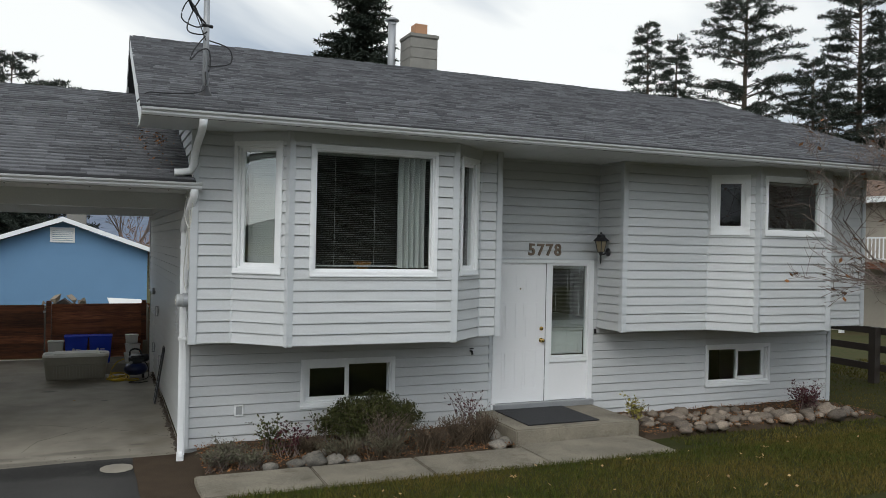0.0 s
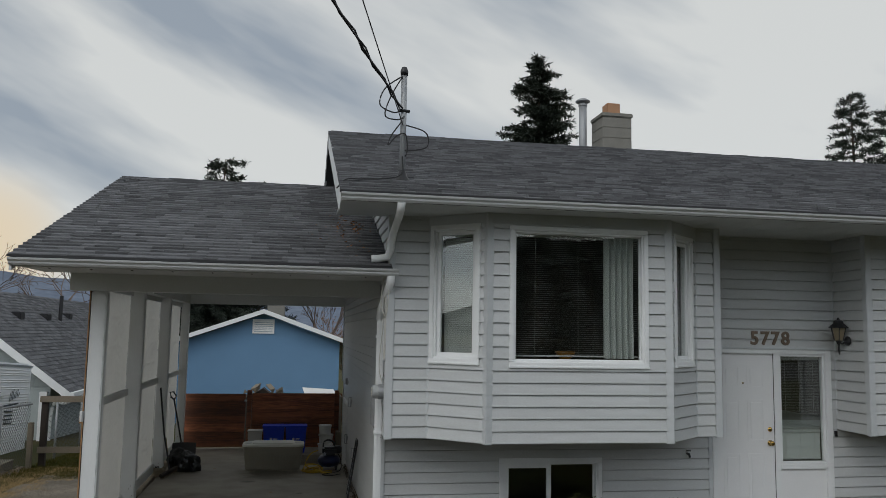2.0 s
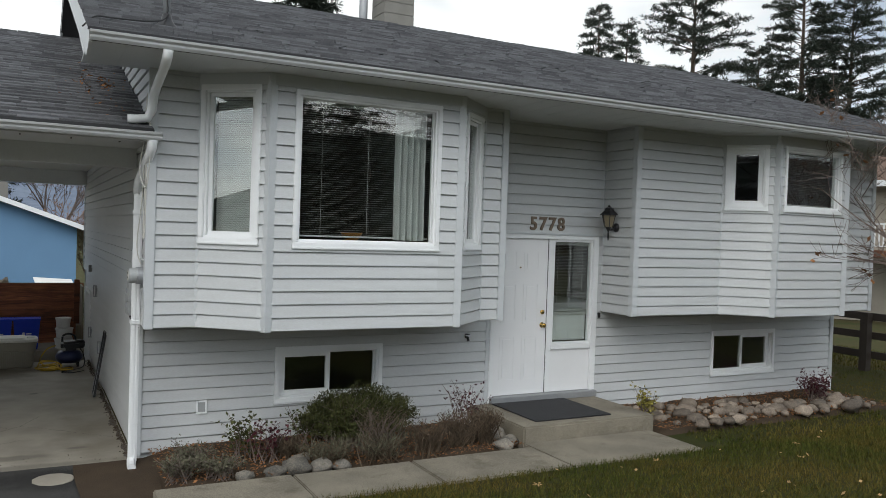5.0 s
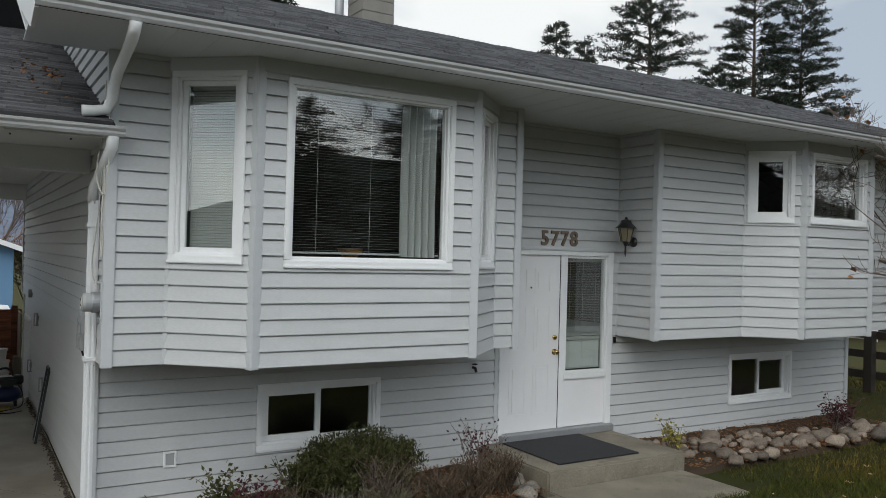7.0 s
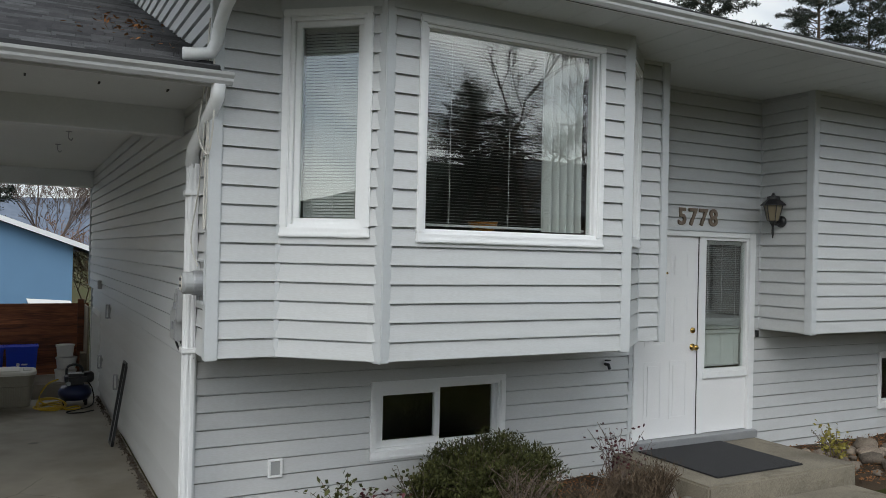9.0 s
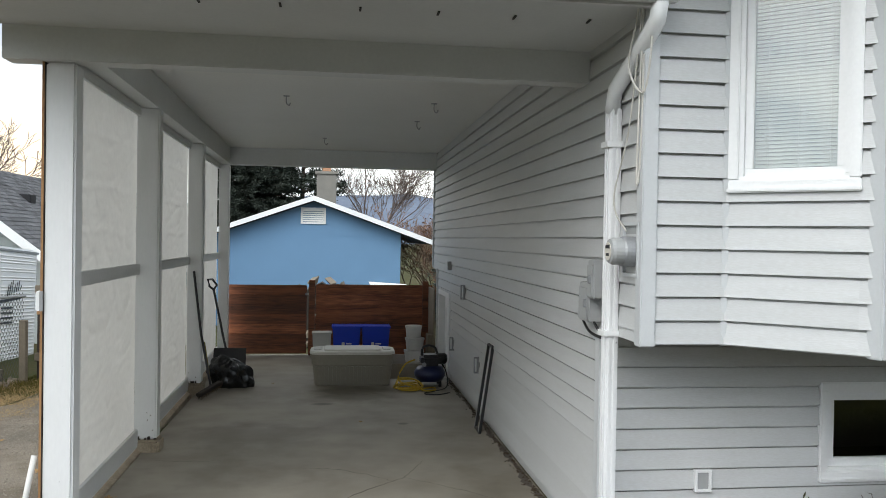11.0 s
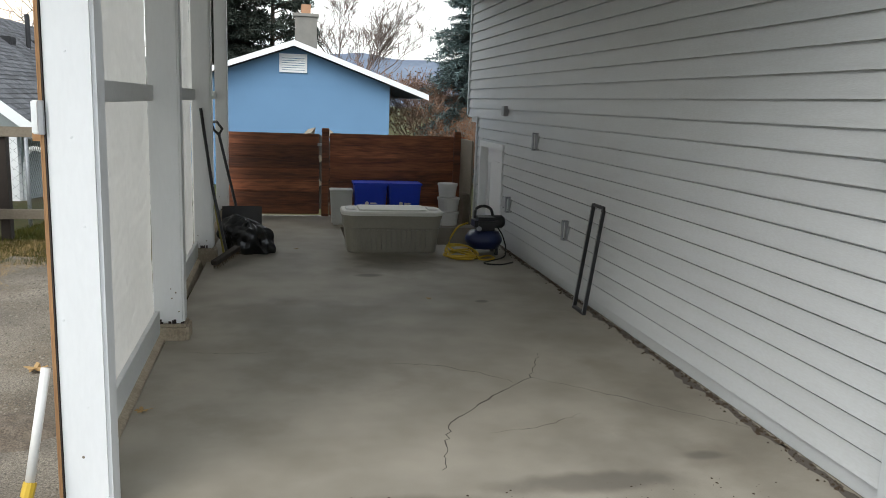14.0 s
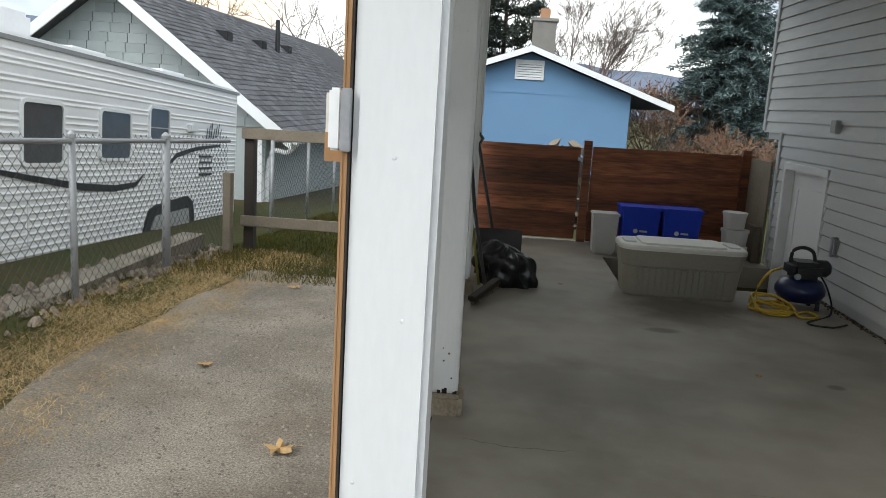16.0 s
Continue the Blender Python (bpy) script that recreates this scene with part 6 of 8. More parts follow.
s = Shape().prism([(BX0, 0, -2.5), (BX1, 0, -2.5), (BX1, 0, bz(BX1) - 0.12), (BAP[0], 0, BAP[1] - 0.12), (BX0, 0, bz(BX0) - 0.12)], (0, BY, 0), (0, BY + 9, 0))
part("wall", s, M_BWALL, blue)
part("joint_strip", Shape().box(BX0 + 0.5, BY - 0.012, 2.02, BX1 - 0.3, BY, 2.045), M_BWALL, blue)
for sgn in (-1, 1):
    xe = BAP[0] + sgn * 4.15
    ze = BAP[1] - bs * 4.15
    roof_p = part("roof", Shape().add([(BAP[0], BY - 0.45, BAP[1] + 0.06), (xe, BY - 0.45, ze + 0.06), (xe, BY + 9.4, ze + 0.06), (BAP[0], BY + 9.4, BAP[1] + 0.06),
                                      (BAP[0], BY - 0.45, BAP[1] - 0.05), (xe, BY - 0.45, ze - 0.05), (xe, BY + 9.4, ze - 0.05), (BAP[0], BY + 9.4, BAP[1] - 0.05)],
                                     [(0, 1, 2, 3), (7, 6, 5, 4), (0, 4, 5, 1), (1, 5, 6, 2), (2, 6, 7, 3), (3, 7, 4, 0)]), M_SHINGLE, blue)
    part("rake_board", Shape().add([(BAP[0], BY - 0.48, BAP[1] + 0.07), (xe, BY - 0.48, ze + 0.07), (xe, BY - 0.48, ze - 0.10), (BAP[0], BY - 0.48, BAP[1] - 0.10),
                                    (BAP[0], BY - 0.44, BAP[1] + 0.07), (xe, BY - 0.44, ze + 0.07), (xe, BY - 0.44, ze - 0.10), (BAP[0], BY - 0.44, BAP[1] - 0.10)],
                                   [(3, 2, 1, 0), (4, 5, 6, 7), (0, 1, 5, 4), (2, 3, 7, 6), (1, 2, 6, 5), (0, 4, 7, 3)]), M_WHITE, roof_p)
gv = part("gable_vent", ring(Shape(), -0.06, 2.42, 0.78, 2.98, 0.07, BY - 0.05, BY), M_WHITE, blue, "white louvred gable vent", bevel=0.004)
for i in range(6):
    z = 2.51 + 0.07 * i
    part("louvre", Shape().add([(0.0, BY - 0.045, z), (0.72, BY - 0.045, z), (0.72, BY - 0.01, z + 0.05), (0.0, BY - 0.01, z + 0.05), (0.0, BY - 0.035, z - 0.008), (0.72, BY - 0.035, z - 0.008), (0.72, BY, z + 0.042), (0.0, BY, z + 0.042)],
                               [(0, 1, 2, 3), (7, 6, 5, 4), (0, 4, 5, 1), (1, 5, 6, 2), (3, 2, 6, 7)]), M_WHITE, gv)
bch = part("chimney", Shape().box(0.42, BY + 1.5, 2.6, 1.12, BY + 2.2, 4.25), M_BLOCK, blue, "grey block chimney", bevel=0.01)
part("chimney_cap", Shape().box(0.36, BY + 1.45, 4.25, 1.18, BY + 2.25, 4.35), M_BLOCK, bch, bevel=0.01)
part("flue", Shape().box(0.62, BY + 1.7, 4.35, 0.92, BY + 2.0, 4.65), M_FLUE, bch)

fw = thing("firewood_pile", "heap of split firewood behind the cedar fence", "firewood", (0.65, 25, -0.6))
rng = random.Random(11)
for i in range(60):
    x = rng.uniform(-0.1, 1.45)
    top = 1.2 - 0.75 * abs(x - 0.85)
    z = rng.uniform(-0.5, max(-0.3, top))
    m = pose(x, 25 + rng.uniform(-0.35, 0.35), z, rng.uniform(-25, 25), rng.uniform(0, 360), rng.uniform(-30, 30))
    r = rng.uniform(0.06, 0.11)
    part("log", Shape().prism([(r, 0, 0), (-r * 0.5, 0, r * 0.9), (-r * 0.6, 0, -r * 0.8)], (0, -0.2, 0), (0, 0.2, 0)).moved(m), M_WOOD, fw)
part("pile_core", Shape().prism([(-0.3, 0, -0.9), (1.6, 0, -0.9), (1.3, 0, 0.6), (0.85, 0, 0.95), (0.2, 0, 0.6)], (0, 24.8, 0), (0, 25.3, 0)), M_DWOOD, fw)
solid("metal_sheet", Shape().box(-0.45, -0.3, -0.01, 0.45, 0.3, 0.01).moved(pose(2.4, 25, 0.84, 14, 4, 8)), M_BUCKET, "white sheet lying on the stacked wood", "sheet")
solid("wood_stack", Shape().box(1.9, 24.7, -1.0, 2.9, 25.4, 0.76), M_DWOOD, "dark stack of boards behind the fence", "wood stack", bevel=0.02)

# travel trailer, tilted with the slope
RVM = Matrix.Translation((-4.8, 17.0, 0.0)) @ Matrix.Rotation(radians(-3.7), 4, "X") @ Matrix.Rotation(radians(0), 4, "Z")
rv = thing("travel_trailer", "long white ribbed travel trailer with dark windows and decals", "travel trailer", (-5.9, 17, -0.6))


def rvp(name, shape, mat, parent=None, label="", **kw):
    return part(name, shape.moved(RVM), mat, parent or rv, label, **kw)


rvp("body", Shape().box(-2.35, -4.5, -0.20, 0, 6.45, 2.03), M_RV, bevel=0.06)
for z in [-0.14 + 0.068 * k for k in range(18)] + [1.10, 1.165, 1.23, 1.295, 1.42, 1.47, 1.58, 1.63, 1.74, 1.79, 1.86]:
    rvp("rib", Shape().prism([(0.0, 0, z - 0.02), (0.008, 0, z), (0.0, 0, z + 0.02)], (0.001, -4.45, 0), (0.001, 6.38, 0)), M_RV)
rvp("roof_trim", Shape().box(-0.03, -4.5, 1.94, 0.018, 6.46, 1.985), M_METAL)
rvp("skirt_trim", Shape().box(-0.03, -4.48, -0.215, 0.016, 6.44, -0.175), M_BLACK)
for y0, y1, z0, z1 in ((0.28, 0.98, 0.82, 1.41), (1.76, 2.48, 0.87, 1.41), (3.02, 3.60, 1.12, 1.52), (-2.5, -1.4, 0.8, 1.4)):
    w_, h_, flip = y1 - y0, z1 - z0, Matrix.Translation((0, (y0 + y1) / 2, (z0 + z1) / 2)) @ Matrix(((0, 0, 1, 0), (1, 0, 0, 0), (0, 1, 0, 0), (0, 0, 0, 1)))
    wn_ = rvp("window", loft(((-0.01, w_, h_, 0.06), (0.014, w_, h_, 0.06)), (0, 0, 0)).moved(flip), M_TINT, label="dark tinted window")
    outer, inner, fv, ff = rounded(w_ + 0.06, h_ + 0.06, 0.085), rounded(w_ - 0.01, h_ - 0.01, 0.055), [], []
    for x_, ring_ in ((0.0, outer), (0.028, outer), (0.028, inner), (0.0, inner)):
        fv += [(px_, py_, x_) for px_, py_ in ring_]
    m_ = len(outer)
    for k in range(3):
        ff += [(k * m_ + q, k * m_ + (q + 1) % m_, (k + 1) * m_ + (q + 1) % m_, (k + 1) * m_ + q) for q in range(m_)]
    rvp("window_frame", Shape().add(fv, ff).moved(flip), M_WHITE, wn_)
    rvp("window_bar", Shape().box(0.014, y0 + 0.01, z0 + 0.38 * h_ - 0.008, 0.02, y1 - 0.01, z0 + 0.38 * h_ + 0.008), M_GREYBOX, wn_)
for y0, y1, h in ((0.3, 1.3, 0.32), (2.1, 3.0, 0.12), (3.6, 4.3, 0.08), (4.6, 5.5, 0.13)):
    rvp("roof_unit", Shape().box(-1.5, y0, 2.02, -0.5, y1, 2.03 + h), M_RV, label="white roof air unit", bevel=0.05)
rvp("exhaust_hood", Shape().box(0.0, 4.25, 1.26, 0.07, 4.55, 1.36), M_WHITE, bevel=0.01)
for pts, w in (([(-0.9, 0.86), (0.4, 0.68), (1.4, 0.56), (2.1, 0.52), (2.65, 0.55), (2.85, 0.66)], 0.035), ([(3.35, 0.55), (3.5, 0.75), (3.9, 0.92), (4.6, 1.02), (5.6, 1.08)], 0.03)):
    vs, fs = [], []
    for k, (a_, z_) in enumerate(pts):
        ww = w * (0.15 + math.sin(math.pi * (k + 0.6) / (len(pts) + 0.2)))
        vs += [(0.0165, a_, z_ - ww), (0.0165, a_, z_ + ww)]
        if k:
            fs.append((2 * k - 2, 2 * k, 2 * k + 1, 2 * k - 1))
    rvp("decal", Shape().add(vs, fs), M_DECAL, label="dark swoosh decal")
for i in range(7):
    y = 4.95 + 0.1 * i
    d = Shape().add([(0.017, y, 1.12 + 0.02 * i), (0.017, y + 0.04, 1.12 + 0.02 * i), (0.017, y + 0.10, 1.34 + 0.04 * (i % 3)), (0.017, y + 0.07, 1.34 + 0.04 * (i % 3))], [(0, 1, 2, 3)])
    rvp("decal_mark", d, M_DECAL)
for i in range(4):
    rvp("vent_slot", Shape().box(0.0, 4.75, 0.62 + 0.09 * i, 0.02, 5.25, 0.65 + 0.09 * i), M_DECAL)
arch = rvp("wheel_arch", Shape().prism([(0, 2.86, -0.08), (0, 4.62, -0.26), (0, 4.5, 0.24), (0, 4.3, 0.34), (0, 3.2, 0.26), (0, 3.02, 0.2)], (0.0, 0, 0), (0.03, 0, 0)), M_DECAL, label="dark grey wheel arch panel", bevel=0.01)
rvp("arch_panel", Shape().prism([(0, 3.05, -0.05), (0, 4.4, -0.18), (0, 4.3, 0.16), (0, 3.2, 0.12)], (0.03, 0, 0), (0.036, 0, 0)), M_GREYBOX, arch)
rvp("bay_door", ring(Shape(), -0.6, 0.02, 0.4, 0.5, 0.02, -0.012, 0.012).moved(Matrix.Rotation(radians(90), 4, "Z")), M_RV)
for y in (1.2, 2.2):
    wh = rvp("wheel", Shape().lathe((-0.35, y, -0.42), [(0.33, 0.1), (0.33, 0.3), (0.29, 0.33)], 20, "x"), M_BLACK, bevel=0.0)
    rvp("rim", Shape().lathe((-0.02, y, -0.42), [(0.19, 0.0), (0.17, 0.02)], 16, "x"), M_METAL, wh)
rvp("chassis", Shape().box(-2.1, -4.3, -0.62, -0.25, 6.2, -0.20), M_BLACK)

# grey neighbour house behind the trailer
gh = thing("grey_house", "grey shake-sided house with white trim and shingle roof", "house", (-8.2, 27, -0.7))
GA, GZ, GS, GY = -8.23, 3.70, 0.77, 26.0
s = Shape().prism([(GA - 3.2, 0, -2.0), (GA + 3.2, 0, -2.0), (GA + 3.2, 0, GZ - GS * 3.2 - 0.1), (GA, 0, GZ - 0.15), (GA - 3.2, 0, GZ - GS * 3.2 - 0.1)], (0, GY, 0), (0, GY + 20, 0))
part("wall", s, M_SHAKE, gh)
for r in range(16):
    z = 0.9 + 0.19 * r
    half = (GZ - 0.12 - z) / GS - 0.25
    x = GA - half + (0.2 if r % 2 else 0)
    while x < GA + half and half > 0.2:
        part("shake", Shape().box(x, GY - 0.03, z, min(x + 0.385, GA + half), GY - 0.004, z + 0.185), M_SHAKE, gh)
        x += 0.4
for sgn in (-1, 1):
    xe, ze = GA + sgn * 3.85, GZ - GS * 3.85
    rp = part("roof", Shape().add([(GA, GY - 0.5, GZ), (xe, GY - 0.5, ze), (xe, GY + 20.5, ze), (GA, GY + 20.5, GZ), (GA, GY - 0.5, GZ - 0.12), (xe, GY - 0.5, ze - 0.12), (xe, GY + 20.5, ze - 0.12), (GA, GY + 20.5, GZ - 0.12)],
                                  [(0, 1, 2, 3), (7, 6, 5, 4), (0, 4, 5, 1), (1, 5, 6, 2), (2, 6, 7, 3), (3, 7, 4, 0)]), M_SHINGLE, gh)
    part("rake_board", Shape().add([(GA, GY - 0.54, GZ + 0.02), (xe, GY - 0.54, ze + 0.02), (xe, GY - 0.54, ze - 0.22), (GA, GY - 0.54, GZ - 0.22), (GA, GY - 0.5, GZ + 0.02), (xe, GY - 0.5, ze + 0.02), (xe, GY - 0.5, ze - 0.22), (GA, GY - 0.5, GZ - 0.22)],
                                   [(3, 2, 1, 0), (4, 5, 6, 7), (0, 1, 5, 4), (2, 3, 7, 6), (1, 2, 6, 5), (0, 4, 7, 3)]), M_WHITE, rp)
    if sgn > 0:
        rows_ = Shape()
        rng = random.Random(8)
        for r in range(30):
            a0, a1 = r * 0.128, r * 0.128 + 0.14
            y = GY - 0.5
            while y < GY + 14:
                w = rng.choice((0.2, 0.3, 0.4))
                t = rng.choice((0.012, 0.022))
                x0_, x1_ = xe - a0, xe - a1
                z0_, z1_ = ze + a0 * GS, ze + a1 * GS
                rows_.add([(x0_, y, z0_ + 0.002), (x0_, y + w - 0.01, z0_ + 0.002), (x0_, y + w - 0.01, z0_ + t + 0.006), (x0_, y, z0_ + t + 0.006), (x1_, y + w - 0.01, z1_ + 0.004), (x1_, y, z1_ + 0.004)], [(0, 1, 2, 3), (3, 2, 4, 5)])
                y += w
        part("shingles", rows_, M_SHINGLE, rp, kind="stuff")
        for y_, x_ in ((GY + 3.2, GA + 1.1), (GY + 6.0, GA + 1.1), (GY + 9.0, GA + 1.0)):
            zz = GZ - GS * (x_ - GA)
            part("roof_vent", Shape().box(x_ - 0.2, y_, zz - 0.1, x_ + 0.15, y_ + 0.4, zz + 0.14), M_BLACK, rp, bevel=0.02)
        part("pipe_stack", Shape().tube([(GA + 1.2, GY + 7.6, GZ - 1.2), (GA + 1.2, GY + 7.6, GZ + 0.0)], 0.07, 8), M_BLACK, rp)
part("gutter", Shape().box(GA + 3.84, GY - 0.5, GZ - GS * 3.85 - 0.1, GA + 3.96, GY + 20, GZ - GS * 3.85 + 0.02), M_WHITE, gh)
part("porch_post", Shape().box(GA + 3.0, GY - 0.3, -1.8, GA + 3.2, GY - 0.1, 0.75), M_WHITE, gh)
part("downpipe", curve_tube([(GA + 3.9, GY - 0.3, GZ - GS * 3.85 - 0.1), (GA + 3.7, GY - 0.2, 0.45), (GA + 3.3, GY - 0.1, 0.3), (GA + 3.25, GY - 0.08, -1.4)], 0.05), M_WHITE, gh)

# chain-link fence along the lane
cl = thing("chain_link_fence", "galvanised chain-link fence with round posts along the lane", "fence", (-3.35, 16, 0))


def fx(y):
    return -3.33


def ftop(y):
    return 1.20 - 0.042 * (y - 15.5)


for y in (8.4, 10.2, 12.0, 13.85, 15.6, 17.2, 20.6, 22.6, 24.6, 26.6):
    thick = 0.038 if y == 17.2 else 0.026
    p = part("post", Shape().tube([(fx(y), y, ftop(y) - 1.55), (fx(y), y, ftop(y) + (0.03 if thick > 0.03 else 0.0))], thick, 10), M_METAL, cl, smooth=True)
    part("post_cap", Shape().lathe((fx(y), y, ftop(y) + 0.0), [(thick + 0.006, 0), (thick + 0.006, 0.03), (0.01, 0.06)], 10), M_METAL, p)
part("top_rail", Shape().tube([(fx(8), 8, ftop(8) - 0.02), (fx(18.9), 18.9, ftop(18.9) - 0.02)], 0.02, 8), M_METAL, cl, smooth=True)
part("top_rail", Shape().tube([(fx(20.6), 20.6, ftop(20.6) - 0.02), (fx(26.6), 26.6, ftop(26.6) - 0.02)], 0.02, 8), M_METAL, cl, smooth=True)
wire = Shape()
pitch = 0.05
for y0, y1 in ((8.4, 18.85), (20.6, 26.6)):
    n = int((y1 - y0) / pitch)
    for i in range(n):
        path = []
        y = y0 + i * pitch
        for k in range(25):
            z = ftop(y) + 0.03 - k * 0.05
            path.append((fx(y) + (0.004 if (k + i) % 2 else -0.004), y + (pitch * 0.99 if (k + i) % 2 else 0.0), z))
        wire.tube(path, 0.0025, 3, cap=False)
part("wire_mesh", wire, M_WIRE, cl, kind="stuff")

wg = thing("wooden_gate", "weathered timber gate frame with wire mesh across the lane", "gate", (-2.6, 18.9, 0))
part("gate_post", Shape().box(-3.14, 18.85, -0.3, -3.03, 18.98, 1.16), M_DWOOD, wg, bevel=0.006)
part("top_rail", Shape().box(-3.16, 18.80, 1.08, -0.75, 18.845, 1.20), M_WOOD, wg, bevel=0.006)
part("bottom_rail", Shape().box(-3.16, 18.80, 0.10, -0.75, 18.845, 0.22), M_WOOD, wg, bevel=0.006)
part("stub_post", Shape().box(-3.26, 18.5, -0.3, -3.17, 18.6, 0.72), M_WOOD, wg, bevel=0.006)
gm = Shape()
for i in range(36):
    path = [(-3.02 + i * 0.064 + (0.063 if (k + i) % 2 else 0), 18.87, 1.08 - 0.0545 * k) for k in range(17)]
    gm.tube(path, 0.002, 3, cap=False)
part("wire_mesh", gm, M_WIRE, wg, kind="stuff")
part("concrete_curb", Shape().box(-3.75, 8.0, -0.35, -3.5, 18.6, 0.02), M_CONC2, cl, "low concrete curb under the fence")

# ---- house and fence across the yard to the east ----
th = thing("tan_house", "tan house with a brown roof and white balcony rail", "house", (32, 20, -1))
part("wall", Shape().box(30, 14.0, -1.0, 40, 30, 4.8), M_TAN, th)
part("roof", Shape().prism([(29.2, 0, 4.75), (41, 0, 4.75), (35, 0, 7.2)], (0, 13.2, 0), (0, 31, 0)), M_BROOF, th)
part("eave_board", Shape().box(29.12, 13.2, 4.62, 29.2, 31, 4.85), M_WHITE, th)
bal = part("balcony", Shape().box(28.3, 14.0, 2.05, 30, 24, 2.3), M_CEDAR, th, "brown deck edge")
part("balcony_rail", Shape().box(28.32, 14.0, 3.2, 28.38, 24, 3.26).box(28.32, 14.0, 2.42, 28.38, 24, 2.46), M_WHITE, bal)
for i in range(60):
    part("baluster", Shape().box(28.335, 14.1 + i * 0.165, 2.46, 28.365, 14.14 + i * 0.165, 3.2), M_WHITE, bal)
part("window", Shape().box(29.97, 16.6, 2.5, 30.0, 20.2, 4.3), M_BLACK, th, "dark patio window")
part("window", Shape().box(29.97, 17.0, 0.0, 30.0, 20.4, 1.6), M_BLACK, th, "dark lower window")
for y in (15.2, 19.4, 23.6):
    part("deck_post", Shape().box(28.35, y, -1.0, 28.5, y + 0.15, 2.05), M_WHITE, th)
solid("blue_tarpaulin", Shape().grid(lambda u, v: (26.5 + 1.2 * v, 15.9 + 1.3 * u, ground_z(26, 17) + 0.25 + 0.5 * math.sin(math.pi * u) * math.sin(math.pi * v) + 0.15 * noise.noise(Vector((u * 6, v * 4, 1)))), 20, 10), M_BLUETARP,
      "blue tarpaulin draped over a heap in the yard", "tarpaulin", smooth=True)
pf = thing("rail_fence", "dark timber rail fence between the yards", "fence", (16, 12, 0))
for i in range(6):
    y = 7.5 + 2.4 * i
    part("post", Shape().box(15.95, y, -0.4 + ground_z(16, y), 16.1, y + 0.15, 1.15 + ground_z(16, y) * 0.3), M_DWOOD, pf)
for z in (0.35, 0.72, 1.08):
    part("rail", Shape().box(16.1, 6.0, z - 0.07, 16.14, 20.5, z + 0.07), M_DWOOD, pf, bevel=0.005)


# ---- plants ----
def leaf_quad(s, p, d, up, w, l):
    side = d.cross(up)
    if side.length < 1e-4:
        side = Vector((1, 0, 0))
    side.normalize()
    s.add([p, p + d * l * 0.5 + side * w, p + d * l, p + d * l * 0.5 - side * w], [(0, 1, 2, 3)])


def conifer(name, x, y, z, h, r, seed, mat, label, density=1.0, start=0.06, ragged=0.35, droop=0.25, gap=0.0):
    rng = random.Random(seed)
    top = thing(name, label, "tree", (x, y, z))
    part("trunk", Shape().tube([(x, y, z - 0.3), (x + rng.uniform(-0.1, 0.1), y, z + h * 0.5), (x, y, z + h)], 0.022 * h, 8, 0.01), M_BARK, top)
    crown, limbs = Shape(), Shape()
    n = int(46 * density)
    up = Vector((0, 0, 1))
    for i in range(n):
        f = start + (1 - start) * (i / n) ** 0.9
        if rng.random() < gap:
            continue
        reach = r * 1.15 * (1 - f) ** 0.7 * rng.uniform(1 - ragged, 1 + ragged * 0.5) + 0.12
        for k in range(5 if f < 0.8 else 4):
            a = rng.uniform(0, 2 * math.pi)
            d = Vector((math.cos(a), math.sin(a), 0))
            L = reach * rng.uniform(0.65, 1.1)
            base = Vector((x, y, z + h * f + rng.uniform(-0.15, 0.15)))
            rise = rng.uniform(0.05, 0.3) if f > 0.6 else rng.uniform(-0.15, 0.15)
            tip = base + d * L + up * (rise * L - droop * L * (1 - f))
            limbs.tube([base, base.lerp(tip, 0.5) + up * 0.06 * L, tip], 0.012 * L + 0.008, 3, 0.004, cap=False)
            m = max(5, int(L * 11 * density))
            for q in range(m):
                u = (q + 0.5) / m * 0.95 + 0.08
                c = base.lerp(tip, u) + up * (0.06 * L * math.sin(math.pi * u)) + Vector((rng.gauss(0, 0.07), rng.gauss(0, 0.07), rng.gauss(0, 0.05))) * (0.4 + L * 0.25)
                for w in range(7):
                    dd = (d * rng.uniform(0.2, 1.0) + Vector((rng.gauss(0, 0.7), rng.gauss(0, 0.7), rng.gauss(-0.15, 0.35)))).normalized()
                    leaf_quad(crown, c, dd, Vector((rng.gauss(0, 0.4), rng.gauss(0, 0.4), 1)), rng.uniform(0.017, 0.034) * (h / 12) ** 0.55, rng.uniform(0.15, 0.32) * (h / 12) ** 0.55)
    part("branching", limbs, M_BARK, top, kind="stuff")
    part("crown", crown, mat, top, kind="stuff")
    return top


